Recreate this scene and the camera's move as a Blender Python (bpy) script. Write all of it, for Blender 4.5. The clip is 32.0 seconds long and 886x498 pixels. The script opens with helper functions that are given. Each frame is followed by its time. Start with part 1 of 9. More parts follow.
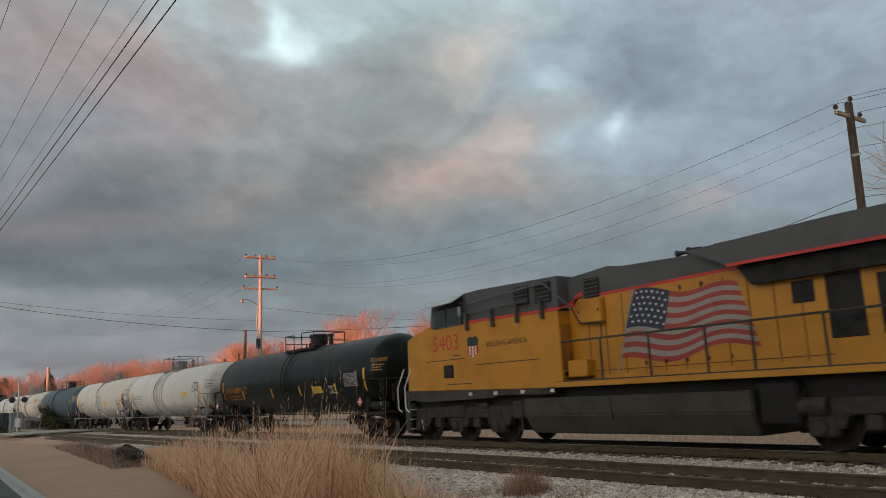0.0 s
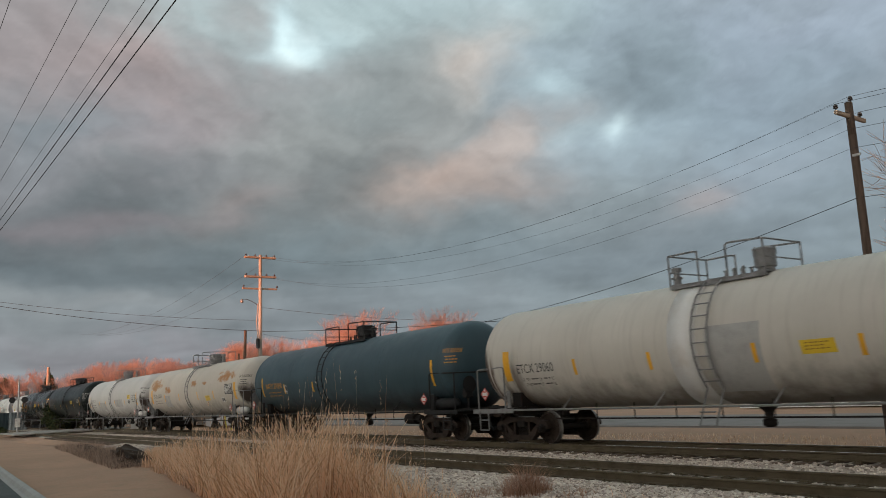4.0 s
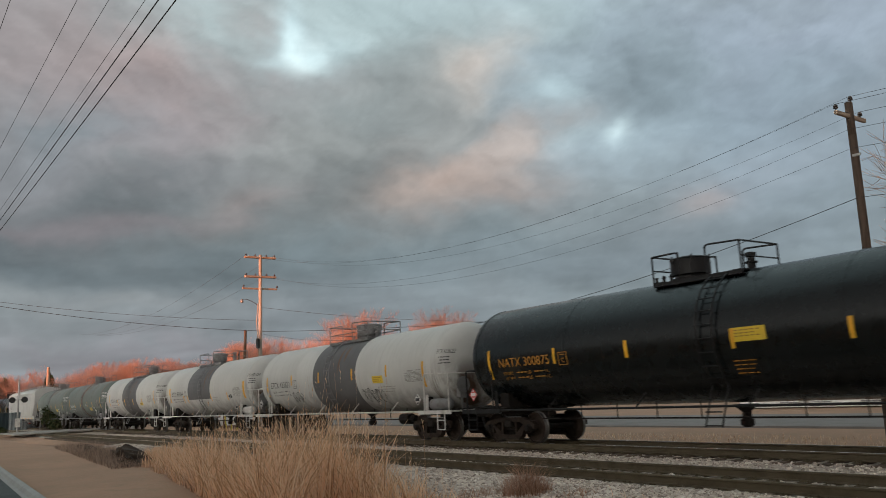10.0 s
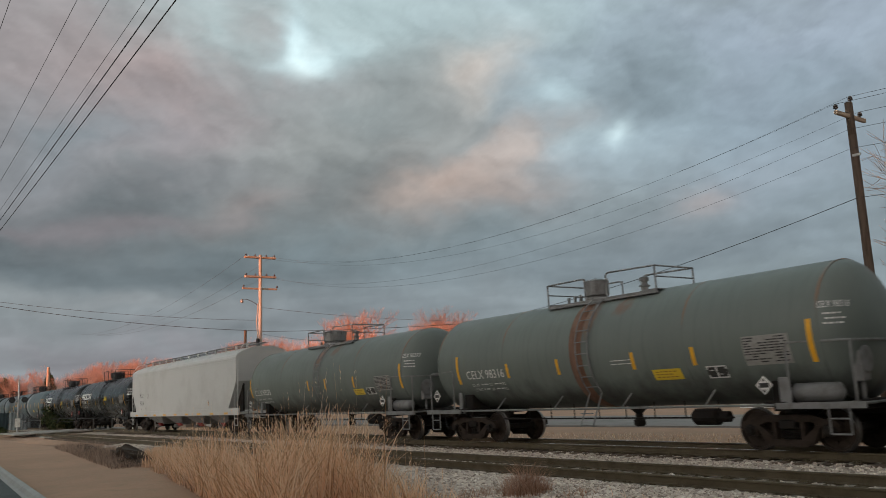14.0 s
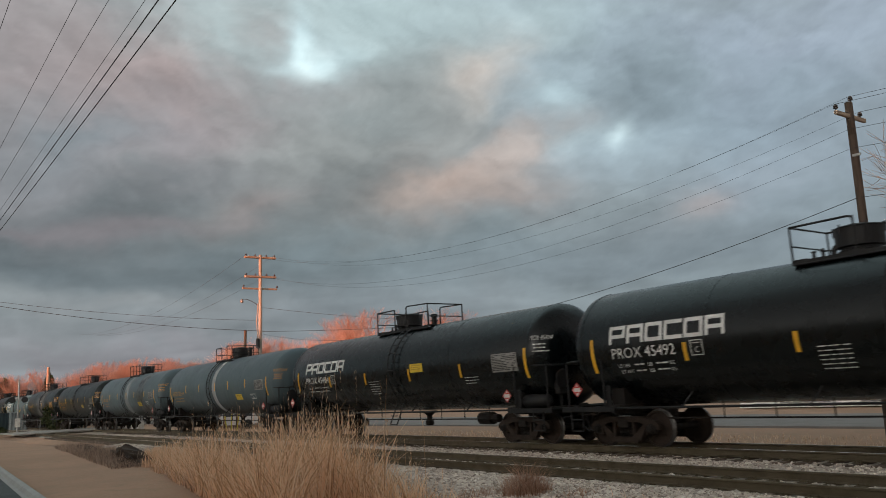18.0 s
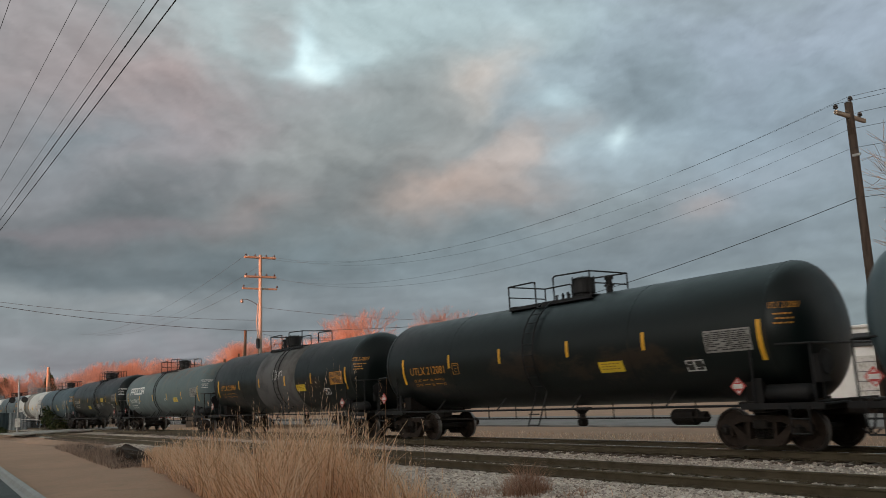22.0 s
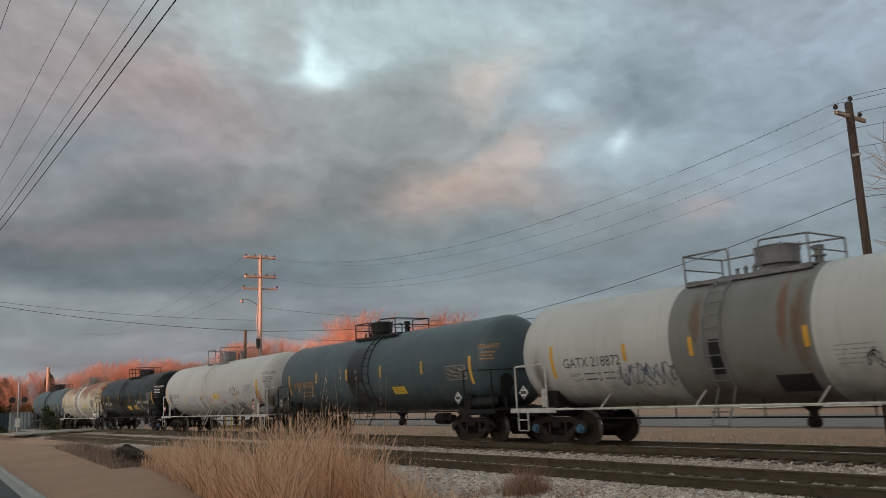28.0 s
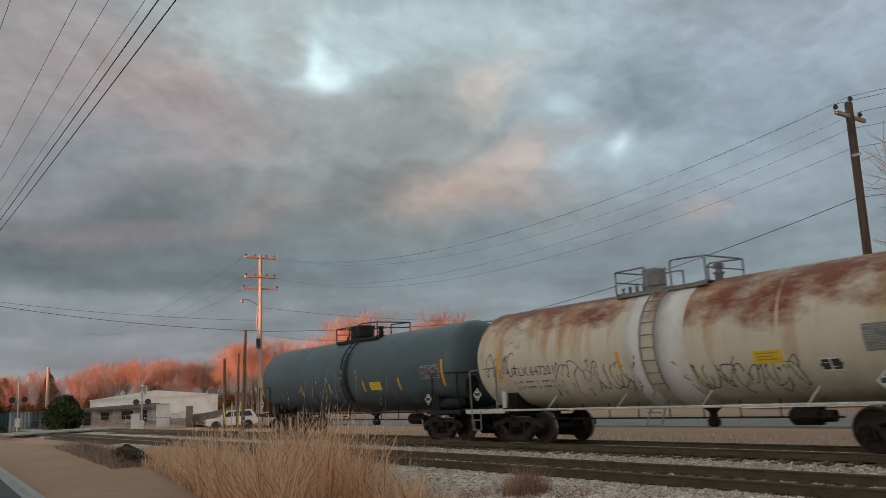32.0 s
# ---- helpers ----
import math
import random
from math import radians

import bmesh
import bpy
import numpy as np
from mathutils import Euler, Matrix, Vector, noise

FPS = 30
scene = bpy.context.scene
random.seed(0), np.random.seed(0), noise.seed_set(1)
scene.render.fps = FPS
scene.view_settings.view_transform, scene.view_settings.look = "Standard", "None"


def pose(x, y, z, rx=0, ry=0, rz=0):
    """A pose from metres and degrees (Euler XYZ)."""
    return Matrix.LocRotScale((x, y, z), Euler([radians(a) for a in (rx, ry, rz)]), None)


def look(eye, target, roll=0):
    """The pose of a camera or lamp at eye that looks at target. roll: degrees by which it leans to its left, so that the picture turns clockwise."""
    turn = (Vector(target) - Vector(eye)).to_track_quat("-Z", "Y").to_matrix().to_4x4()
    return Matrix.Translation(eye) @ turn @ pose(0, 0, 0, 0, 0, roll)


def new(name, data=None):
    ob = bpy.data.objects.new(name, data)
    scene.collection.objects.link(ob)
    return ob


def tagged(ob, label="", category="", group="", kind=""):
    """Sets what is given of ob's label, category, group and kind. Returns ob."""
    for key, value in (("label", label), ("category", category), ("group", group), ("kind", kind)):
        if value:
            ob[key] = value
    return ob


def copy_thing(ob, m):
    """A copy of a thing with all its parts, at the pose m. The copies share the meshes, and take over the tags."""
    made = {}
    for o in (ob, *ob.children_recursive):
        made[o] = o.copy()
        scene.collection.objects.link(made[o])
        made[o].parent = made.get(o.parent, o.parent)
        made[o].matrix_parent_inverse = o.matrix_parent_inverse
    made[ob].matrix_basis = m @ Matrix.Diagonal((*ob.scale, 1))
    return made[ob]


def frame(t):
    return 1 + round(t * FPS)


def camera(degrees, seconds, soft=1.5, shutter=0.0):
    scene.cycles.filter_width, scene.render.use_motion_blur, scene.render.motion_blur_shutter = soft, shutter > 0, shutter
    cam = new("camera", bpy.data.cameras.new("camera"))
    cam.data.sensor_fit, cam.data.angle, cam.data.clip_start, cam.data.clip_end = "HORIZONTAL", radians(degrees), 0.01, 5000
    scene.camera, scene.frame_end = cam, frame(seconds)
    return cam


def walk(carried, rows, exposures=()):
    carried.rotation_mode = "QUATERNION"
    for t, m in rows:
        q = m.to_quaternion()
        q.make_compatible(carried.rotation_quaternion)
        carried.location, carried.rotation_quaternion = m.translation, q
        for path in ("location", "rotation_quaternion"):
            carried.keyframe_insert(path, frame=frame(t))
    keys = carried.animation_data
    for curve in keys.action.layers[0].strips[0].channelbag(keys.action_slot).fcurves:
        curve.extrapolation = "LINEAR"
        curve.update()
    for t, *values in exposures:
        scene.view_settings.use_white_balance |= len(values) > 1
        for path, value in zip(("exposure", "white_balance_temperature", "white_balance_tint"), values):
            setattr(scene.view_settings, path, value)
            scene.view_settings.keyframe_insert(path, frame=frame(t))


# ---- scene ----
cam = camera(58.35, 32.0, soft=0.8, shutter=0.14)
EYE = Vector((0.0, 0.0, 1.615))
AIM = EYE + 100 * Vector((-0.79580, 0.57885, 0.17786))
walk(cam, [(0.0, look(EYE, AIM, -2.97)), (32.0, look(EYE, AIM, -2.97))], [(0.0, 1.6), (32.0, 1.6)])

# ---- world and sun ----
SUN_EL, SUN_AZ = radians(3.2), radians(165)   # low evening sun behind the camera
world = bpy.data.worlds.new("dusk")
scene.world = world
world.use_nodes = True
wn, wl = world.node_tree.nodes, world.node_tree.links
wn.clear()
w_out = wn.new("ShaderNodeOutputWorld")
w_bg = wn.new("ShaderNodeBackground")
w_sky = wn.new("ShaderNodeTexSky")
w_sky.sky_type, w_sky.sun_disc = "NISHITA", False
w_sky.sun_elevation, w_sky.sun_rotation = radians(9), SUN_AZ
w_sky.air_density, w_sky.dust_density, w_sky.ozone_density = 1.0, 2.5, 1.0
w_hsv = wn.new("ShaderNodeHueSaturation")
w_hsv.inputs["Saturation"].default_value = 0.12
wl.new(w_sky.outputs[0], w_hsv.inputs["Color"])
w_tint = wn.new("ShaderNodeMix")     # the veil of evening cloud warms the sky's light
w_tint.data_type, w_tint.blend_type = "RGBA", "MULTIPLY"
w_tint.inputs[0].default_value = 1.0
w_tint.inputs[7].default_value = (1.03, 1.0, 0.96, 1)
wl.new(w_hsv.outputs[0], w_tint.inputs[6])
wl.new(w_tint.outputs[2], w_bg.inputs[0])
w_bg.inputs[1].default_value = 0.058
wl.new(w_bg.outputs[0], w_out.inputs[0])

sun_dir = Vector((math.sin(SUN_AZ) * math.cos(SUN_EL), math.cos(SUN_AZ) * math.cos(SUN_EL), math.sin(SUN_EL)))
sun_data = bpy.data.lights.new("sun", "SUN")
sun_data.energy, sun_data.angle, sun_data.color = 2.4, radians(0.6), (1.0, 0.27, 0.11)
sun = new("sun", sun_data)
sun.matrix_world = look(sun_dir * 300, (0, 0, 0))


# ---- materials ----
def nodes_of(name):
    m = bpy.data.materials.new(name)
    m.use_nodes = True
    nt = m.node_tree
    return m, nt.nodes, nt.links, nt.nodes["Principled BSDF"]


def noise_node(n, l, coord, scale, detail=4.0, rough=0.55, stretch=None):
    t = n.new("ShaderNodeTexNoise")
    t.inputs["Scale"].default_value, t.inputs["Detail"].default_value, t.inputs["Roughness"].default_value = scale, detail, rough
    if stretch:
        mp = n.new("ShaderNodeMapping")
        mp.inputs["Scale"].default_value = stretch
        l.new(coord, mp.inputs[0])
        coord = mp.outputs[0]
    l.new(coord, t.inputs["Vector"])
    return t.outputs["Fac"]


def ramp(n, l, fac, lo, hi):
    r = n.new("ShaderNodeMapRange")
    r.inputs[1].default_value, r.inputs[2].default_value = lo, hi
    l.new(fac, r.inputs[0])
    return r.outputs[0]


def mixed(n, l, fac, a, b):
    m = n.new("ShaderNodeMix")
    m.data_type = "RGBA"
    for sock, v in ((m.inputs[0], fac), (m.inputs[6], a), (m.inputs[7], b)):
        if isinstance(v, bpy.types.NodeSocket):
            l.new(v, sock)
        elif isinstance(v, (int, float)):
            sock.default_value = v
        else:
            sock.default_value = (*v, 1)
    return m.outputs[2]


def mat(name, color, rough=0.6, metal=0.0, worn=None, amount=0.35, scale=3.0, bump=0.15, grain=40.0, stretch=None, vary=0.0, specular=0.5):
    """Painted or natural surface: a base colour, patches of a second colour at a large scale, fine grain and relief."""
    m, n, l, b = nodes_of(name)
    co = n.new("ShaderNodeTexCoord").outputs["Object"]
    worn = worn or tuple(c * 0.6 for c in color)
    big = ramp(n, l, noise_node(n, l, co, scale, 6, 0.62, stretch), 0.46, 0.72)
    fine = noise_node(n, l, co, grain, 3)
    k = n.new("ShaderNodeMath")
    k.operation = "MULTIPLY"
    k.inputs[1].default_value = amount
    l.new(big, k.inputs[0])
    col = mixed(n, l, k.outputs[0], color, worn)
    g = ramp(n, l, fine, 0.3, 0.75)
    k2 = n.new("ShaderNodeMath")
    k2.operation = "MULTIPLY"
    k2.inputs[1].default_value = 0.22
    l.new(g, k2.inputs[0])
    col = mixed(n, l, k2.outputs[0], col, worn)
    if vary:
        hs = n.new("ShaderNodeHueSaturation")
        rnd = n.new("ShaderNodeObjectInfo").outputs["Random"]
        l.new(ramp(n, l, rnd, 0.5 - 0.5 / vary, 0.5 + 0.5 / vary), hs.inputs["Value"])
        hs.inputs["Value"].default_value = 1
        r = hs.inputs["Value"].links[0].from_node
        r.inputs[1].default_value, r.inputs[2].default_value, r.inputs[3].default_value, r.inputs[4].default_value = 0, 1, 1 - vary, 1 + vary
        l.new(col, hs.inputs["Color"])
        col = hs.outputs[0]
    l.new(col, b.inputs["Base Color"])
    b.inputs["Metallic"].default_value = metal
    b.inputs["Specular IOR Level"].default_value = specular
    rr = n.new("ShaderNodeMapRange")
    rr.inputs[3].default_value, rr.inputs[4].default_value = max(0.05, rough - 0.1), min(1, rough + 0.14)
    l.new(big, rr.inputs[0])
    l.new(rr.outputs[0], b.inputs["Roughness"])
    if bump:
        bp = n.new("ShaderNodeBump")
        bp.inputs["Strength"].default_value, bp.inputs["Distance"].default_value = bump, 0.02
        l.new(fine, bp.inputs["Height"])
        l.new(bp.outputs[0], b.inputs["Normal"])
    return m


def tank_paint(name, color, dirt_shade=(0.05, 0.04, 0.032), dirt_shade_amt=0.6, rust=None, rust_amt=0.0, rough=0.45, lower=None, lower_z=0.0, ends=0.0, gloss=0.38, spots=()):
    """Tank paint in the tank's own space (axis at z = 0): run-down streaks, oily dirt with painted underside shade
    round the belly, rust blotches.
    """
    m, n, l, b = nodes_of(name)
    co = n.new("ShaderNodeTexCoord").outputs["Object"]
    sep = n.new("ShaderNodeSeparateXYZ")
    l.new(co, sep.inputs[0])
    col = mixed(n, l, ramp(n, l, noise_node(n, l, co, 0.5, 5, 0.6), 0.35, 0.7), color, tuple(c * 0.86 for c in color))
    if lower:
        wob = n.new("ShaderNodeMath")
        wob.operation = "LESS_THAN"
        l.new(sep.outputs[2], wob.inputs[0])
        wob.inputs[1].default_value = lower_z
        col = mixed(n, l, wob.outputs[0], col, lower)
    # thin vertical streaks
    st = ramp(n, l, noise_node(n, l, co, 1.0, 6, 0.6, (5.0, 0.6, 0.35)), 0.5, 0.78)
    ks = n.new("ShaderNodeMath")
    ks.operation = "MULTIPLY"
    ks.inputs[1].default_value = 0.26 * dirt_shade_amt
    l.new(st, ks.inputs[0])
    col = mixed(n, l, ks.outputs[0], col, dirt_shade)
    # splashed road dirt on the belly, with underside shade painted into it
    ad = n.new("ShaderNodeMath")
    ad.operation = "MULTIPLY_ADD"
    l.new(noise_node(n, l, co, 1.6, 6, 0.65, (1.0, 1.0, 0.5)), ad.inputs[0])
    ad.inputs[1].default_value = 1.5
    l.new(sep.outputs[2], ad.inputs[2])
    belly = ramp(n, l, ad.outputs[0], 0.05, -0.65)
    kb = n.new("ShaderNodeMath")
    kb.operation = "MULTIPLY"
    kb.inputs[1].default_value = dirt_shade_amt
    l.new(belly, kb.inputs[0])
    col = mixed(n, l, kb.outputs[0], col, dirt_shade)
    if ends:
        # spilt product run down near the tank's ends
        far = n.new("ShaderNodeMath")
        far.operation = "ABSOLUTE"
        l.new(sep.outputs[0], far.inputs[0])
        run_ = n.new("ShaderNodeMath")
        run_.operation = "MULTIPLY"
        low_ = n.new("ShaderNodeMath")
        low_.operation = "MULTIPLY"
        l.new(ramp(n, l, far.outputs[0], 6.2, 6.9), low_.inputs[0])
        l.new(ramp(n, l, sep.outputs[2], 0.35, -0.45), low_.inputs[1])
        l.new(low_.outputs[0], run_.inputs[0])
        l.new(ramp(n, l, noise_node(n, l, co, 1.0, 7, 0.65, (2.6, 0.8, 0.4)), 0.52 - 0.1 * ends, 0.66 - 0.06 * ends), run_.inputs[1])
        col = mixed(n, l, run_.outputs[0], col, (0.075, 0.042, 0.024))
    if rust:
        # orange bleeding below the rust
        bl = n.new("ShaderNodeMath")
        bl.operation = "MULTIPLY_ADD"
        l.new(sep.outputs[2], bl.inputs[0])
        bl.inputs[1].default_value = 0.1
        l.new(noise_node(n, l, co, 1.0, 7, 0.62, (1.5, 0.8, 0.28)), bl.inputs[2])
        kk = n.new("ShaderNodeMath")
        kk.operation = "MULTIPLY"
        kk.inputs[1].default_value = min(1.0, 0.25 + 0.7 * rust_amt)
        l.new(ramp(n, l, bl.outputs[0], 0.6 - 0.1 * rust_amt, 0.8 - 0.1 * rust_amt), kk.inputs[0])
        col = mixed(n, l, kk.outputs[0], col, (0.4, 0.2, 0.075))
        ad2 = n.new("ShaderNodeMath")
        ad2.operation = "MULTIPLY_ADD"
        l.new(sep.outputs[2], ad2.inputs[0])
        ad2.inputs[1].default_value = 0.16
        l.new(noise_node(n, l, co, 0.75, 8, 0.66, (0.55, 1.0, 1.0)), ad2.inputs[2])
        rf = ramp(n, l, ad2.outputs[0], 0.70 - 0.14 * rust_amt, 0.86 - 0.14 * rust_amt)
        deep = mixed(n, l, noise_node(n, l, co, 9, 5, 0.7), rust, tuple(c * 0.45 for c in rust))
        col = mixed(n, l, rf, col, deep)
    # single stains: where each lies on the side, its spread, its colour and how ragged it is
    for sx, sz, wx, wz, tone_, rag in spots:
        part_ = []
        for sock, c0, w0 in ((sep.outputs[0], sx, wx), (sep.outputs[2], sz, wz)):
            a = n.new("ShaderNodeMath")
            a.operation = "MULTIPLY_ADD"
            a.inputs[1].default_value, a.inputs[2].default_value = 1 / w0, -c0 / w0
            l.new(sock, a.inputs[0])
            q = n.new("ShaderNodeMath")
            q.operation = "MULTIPLY"
            l.new(a.outputs[0], q.inputs[0])
            l.new(a.outputs[0], q.inputs[1])
            part_.append(q.outputs[0])
        a = n.new("ShaderNodeMath")
        a.operation = "ADD"
        l.new(part_[0], a.inputs[0])
        l.new(part_[1], a.inputs[1])
        e = n.new("ShaderNodeMath")
        e.operation = "MULTIPLY_ADD"
        e.inputs[1].default_value = rag
        l.new(noise_node(n, l, co, 1.7, 8, 0.68, (0.8, 1.0, 1.5) if wx > wz else (2.2, 1.0, 0.6)), e.inputs[0])
        l.new(a.outputs[0], e.inputs[2])
        col = mixed(n, l, ramp(n, l, e.outputs[0], 0.5 * rag + 1.0, 0.5 * rag + 0.15), col, tone_)
    l.new(col, b.inputs["Base Color"])
    rr = n.new("ShaderNodeMapRange")
    rr.inputs[3].default_value, rr.inputs[4].default_value = rough, min(1, rough + 0.26)
    l.new(noise_node(n, l, co, 2.2, 6, 0.6), rr.inputs[0])
    l.new(rr.outputs[0], b.inputs["Roughness"])
    b.inputs["Specular IOR Level"].default_value = gloss
    bp = n.new("ShaderNodeBump")
    bp.inputs["Strength"].default_value, bp.inputs["Distance"].default_value = 0.12, 0.03
    l.new(noise_node(n, l, co, 1.8, 4, 0.5), bp.inputs["Height"])
    l.new(bp.outputs[0], b.inputs["Normal"])
    return m


STEEL = mat("sooty_steel", (0.012, 0.01, 0.009), 0.8, 0.0, (0.034, 0.023, 0.016), 0.6, 5, 0.3, 30, specular=0.25)
RUSTY = mat("brown_rusty_steel", (0.036, 0.024, 0.017), 0.85, 0.0, (0.012, 0.009, 0.008), 0.7, 6, 0.35, 35, specular=0.25)
BLACK = mat("black_equipment_paint", (0.009, 0.009, 0.01), 0.6, 0.0, (0.028, 0.024, 0.02), 0.5, 4, 0.1, specular=0.3)
GREYP = mat("grey_equipment_paint", (0.2, 0.2, 0.2), 0.6, 0.0, (0.08, 0.065, 0.05), 0.6, 4, 0.15)
WHITEP = mat("white_equipment_paint", (0.62, 0.61, 0.58), 0.6, 0.0, (0.2, 0.15, 0.11), 0.6, 4, 0.15)
TREAD = mat("polished_wheel_tread", (0.2, 0.19, 0.18), 0.4, 0.8, (0.09, 0.075, 0.065), 0.3, 6, 0.05)
RAILTOP = mat("polished_rail_head", (0.5, 0.5, 0.52), 0.28, 0.9, (0.25, 0.2, 0.17), 0.3, 3, 0.05)
RAILMAT = mat("rusted_rail_steel", (0.098, 0.074, 0.041), 0.85, 0.0, (0.045, 0.033, 0.019), 0.6, 3, 0.3, 30)
YELLOW = mat("yellow_reflective_tape", (0.78, 0.40, 0.02), 0.45, 0.0, (0.5, 0.25, 0.03), 0.4, 6, 0.05)
YLABEL = mat("yellow_notice_film", (0.72, 0.50, 0.03), 0.5, 0.0, (0.5, 0.33, 0.05), 0.4, 5, 0.05)
LPRINT = mat("brown_label_print", (0.3, 0.17, 0.02), 0.6, 0.0, (0.45, 0.28, 0.04), 0.5, 8, 0.05)
WPAINT = mat("white_stencil_paint", (0.72, 0.71, 0.68), 0.6, 0.0, (0.4, 0.38, 0.35), 0.4, 8, 0.05)
OPAINT = mat("orange_stencil_paint", (0.62, 0.27, 0.03), 0.6, 0.0, (0.35, 0.16, 0.03), 0.4, 8, 0.05)
KPAINT = mat("black_stencil_paint", (0.02, 0.02, 0.02), 0.6, 0.0, (0.08, 0.07, 0.06), 0.4, 8, 0.05)
REDP = mat("red_paint", (0.55, 0.05, 0.04), 0.5, 0.0, (0.35, 0.05, 0.04), 0.4, 5, 0.05)
GREYW = mat("weathered_grey_stencil", (0.3, 0.29, 0.27), 0.65, 0.0, (0.15, 0.14, 0.13), 0.5, 8, 0.05)


# ---- mesh helpers ----
def mesh_of(name, bm, material, smooth=False):
    me = bpy.data.meshes.new(name)
    bm.normal_update()
    if smooth:
        for fc in bm.faces:
            fc.smooth = True
    bm.to_mesh(me)
    bm.free()
    for mm in material if isinstance(material, (list, tuple)) else [material]:
        me.materials.append(mm)
    return me


def part(name, shape, material, parent, label="", m=None, smooth=False):
    """One mesh object under a thing or under a part. shape: a bmesh, or a mesh made before."""
    me = shape if isinstance(shape, bpy.types.Mesh) else mesh_of(name, shape, material, smooth)
    ob = new(name, me)
    ob.parent = parent
    if m is not None:
        ob.matrix_basis = m
    return tagged(ob, label)


def thing(name, label, category, group="", m=None, kind="", shape=None, material=None, smooth=False):
    me = None
    if shape is not None:
        me = shape if isinstance(shape, bpy.types.Mesh) else mesh_of(name, shape, material, smooth)
    ob = new(name, me)
    if m is not None:
        ob.matrix_basis = m
    return tagged(ob, label, category, group, kind)


def box(bm, c, s, bevel=0.0, rot=None, mi=0):
    r = bmesh.ops.create_cube(bm, size=1.0)
    vs = r["verts"]
    for v in vs:
        v.co = Vector((v.co.x * s[0], v.co.y * s[1], v.co.z * s[2]))
    if bevel:
        es = list({e for v in vs for e in v.link_edges})
        b = bmesh.ops.bevel(bm, geom=es, offset=bevel, segments=1, affect="EDGES", profile=0.5)
        vs = list({v for f in b["faces"] for v in f.verts} | {v for v in vs if v.is_valid})
    for v in vs:
        if rot is not None:
            v.co = rot @ v.co
        v.co += Vector(c)
    if mi:
        for f in {f for v in vs for f in v.link_faces}:
            f.material_index = mi
    return bm


def rod(bm, a, b, r0, r1=None, seg=8, caps=True):
    """A straight tapered bar from a to b."""
    a, b = Vector(a), Vector(b)
    r1 = r0 if r1 is None else r1
    z = (b - a).normalized()
    x = z.orthogonal().normalized()
    y = z.cross(x)
    ring = []
    for p, r in ((a, r0), (b, r1)):
        ring.append([bm.verts.new(p + r * (math.cos(2 * math.pi * i / seg) * x + math.sin(2 * math.pi * i / seg) * y)) for i in range(seg)])
    for i in range(seg):
        bm.faces.new((ring[0][i], ring[0][(i + 1) % seg], ring[1][(i + 1) % seg], ring[1][i]))
    if caps:
        bm.faces.new(ring[0][::-1])
        bm.faces.new(ring[1])
    return bm


def tube(bm, pts, r, seg=6):
    """A bent bar through pts."""
    pts = [Vector(p) for p in pts]
    rings = []
    prev = None
    for i, p in enumerate(pts):
        d = (pts[min(i + 1, len(pts) - 1)] - pts[max(i - 1, 0)]).normalized()
        x = d.orthogonal().normalized() if prev is None else (prev - d * prev.dot(d)).normalized()
        prev = x
        y = d.cross(x)
        rings.append([bm.verts.new(p + r * (math.cos(2 * math.pi * k / seg) * x + math.sin(2 * math.pi * k / seg) * y)) for k in range(seg)])
    for a, b in zip(rings, rings[1:]):
        for k in range(seg):
            bm.faces.new((a[k], a[(k + 1) % seg], b[(k + 1) % seg], b[k]))
    bm.faces.new(rings[0][::-1])
    bm.faces.new(rings[-1])
    return bm


def lathe(bm, profile, axis="x", seg=32, centre=(0, 0, 0), mis=None):
    """Turn (along, radius) pairs about an axis."""
    rings = []
    c = Vector(centre)
    for u, r in profile:
        ring = []
        for k in range(seg):
            a = 2 * math.pi * k / seg
            p, q = r * math.cos(a), r * math.sin(a)
            ring.append(bm.verts.new(c + Vector({"x": (u, p, q), "y": (q, u, p), "z": (p, q, u)}[axis])))
        rings.append(ring)
    for j, (a, b) in enumerate(zip(rings, rings[1:])):
        for k in range(seg):
            f = bm.faces.new((a[k], a[(k + 1) % seg], b[(k + 1) % seg], b[k]))
            if mis:
                f.material_index = mis[j]
    for ring in (rings[0], rings[-1]):
        if profile[0][1] > 1e-4 or ring is rings[-1]:
            try:
                bm.faces.new(ring)
            except ValueError:
                pass
    bmesh.ops.recalc_face_normals(bm, faces=bm.faces[:])
    return bm


def prism(bm, outline, y0, y1, mi=0):
    """Extrude an (x, z) outline between two y planes."""
    a = [bm.verts.new((x, y0, z)) for x, z in outline]
    b = [bm.verts.new((x, y1, z)) for x, z in outline]
    n = len(a)
    fs = [bm.faces.new(a), bm.faces.new(b[::-1])]
    for i in range(n):
        fs.append(bm.faces.new((a[i], b[i], b[(i + 1) % n], a[(i + 1) % n])))
    for f in fs:
        f.material_index = mi
    bmesh.ops.recalc_face_normals(bm, faces=fs)
    return bm


def fillet(pts, r, n=4):
    """Round the inner corners of a polyline."""
    out = [Vector(pts[0])]
    for a, b, c in zip(pts, pts[1:], pts[2:]):
        a, b, c = Vector(a), Vector(b), Vector(c)
        p, q = b + (a - b).normalized() * r, b + (c - b).normalized() * r
        for i in range(n + 1):
            t = i / n
            out.append((1 - t) ** 2 * p + 2 * t * (1 - t) * b + t * t * q)
    out.append(Vector(pts[-1]))
    return out


BM = bmesh.new


# ---- ground, tracks, road ----
TRACK_Y, SIDING_Y, RAIL_W = 17.03, 12.5, 0.075


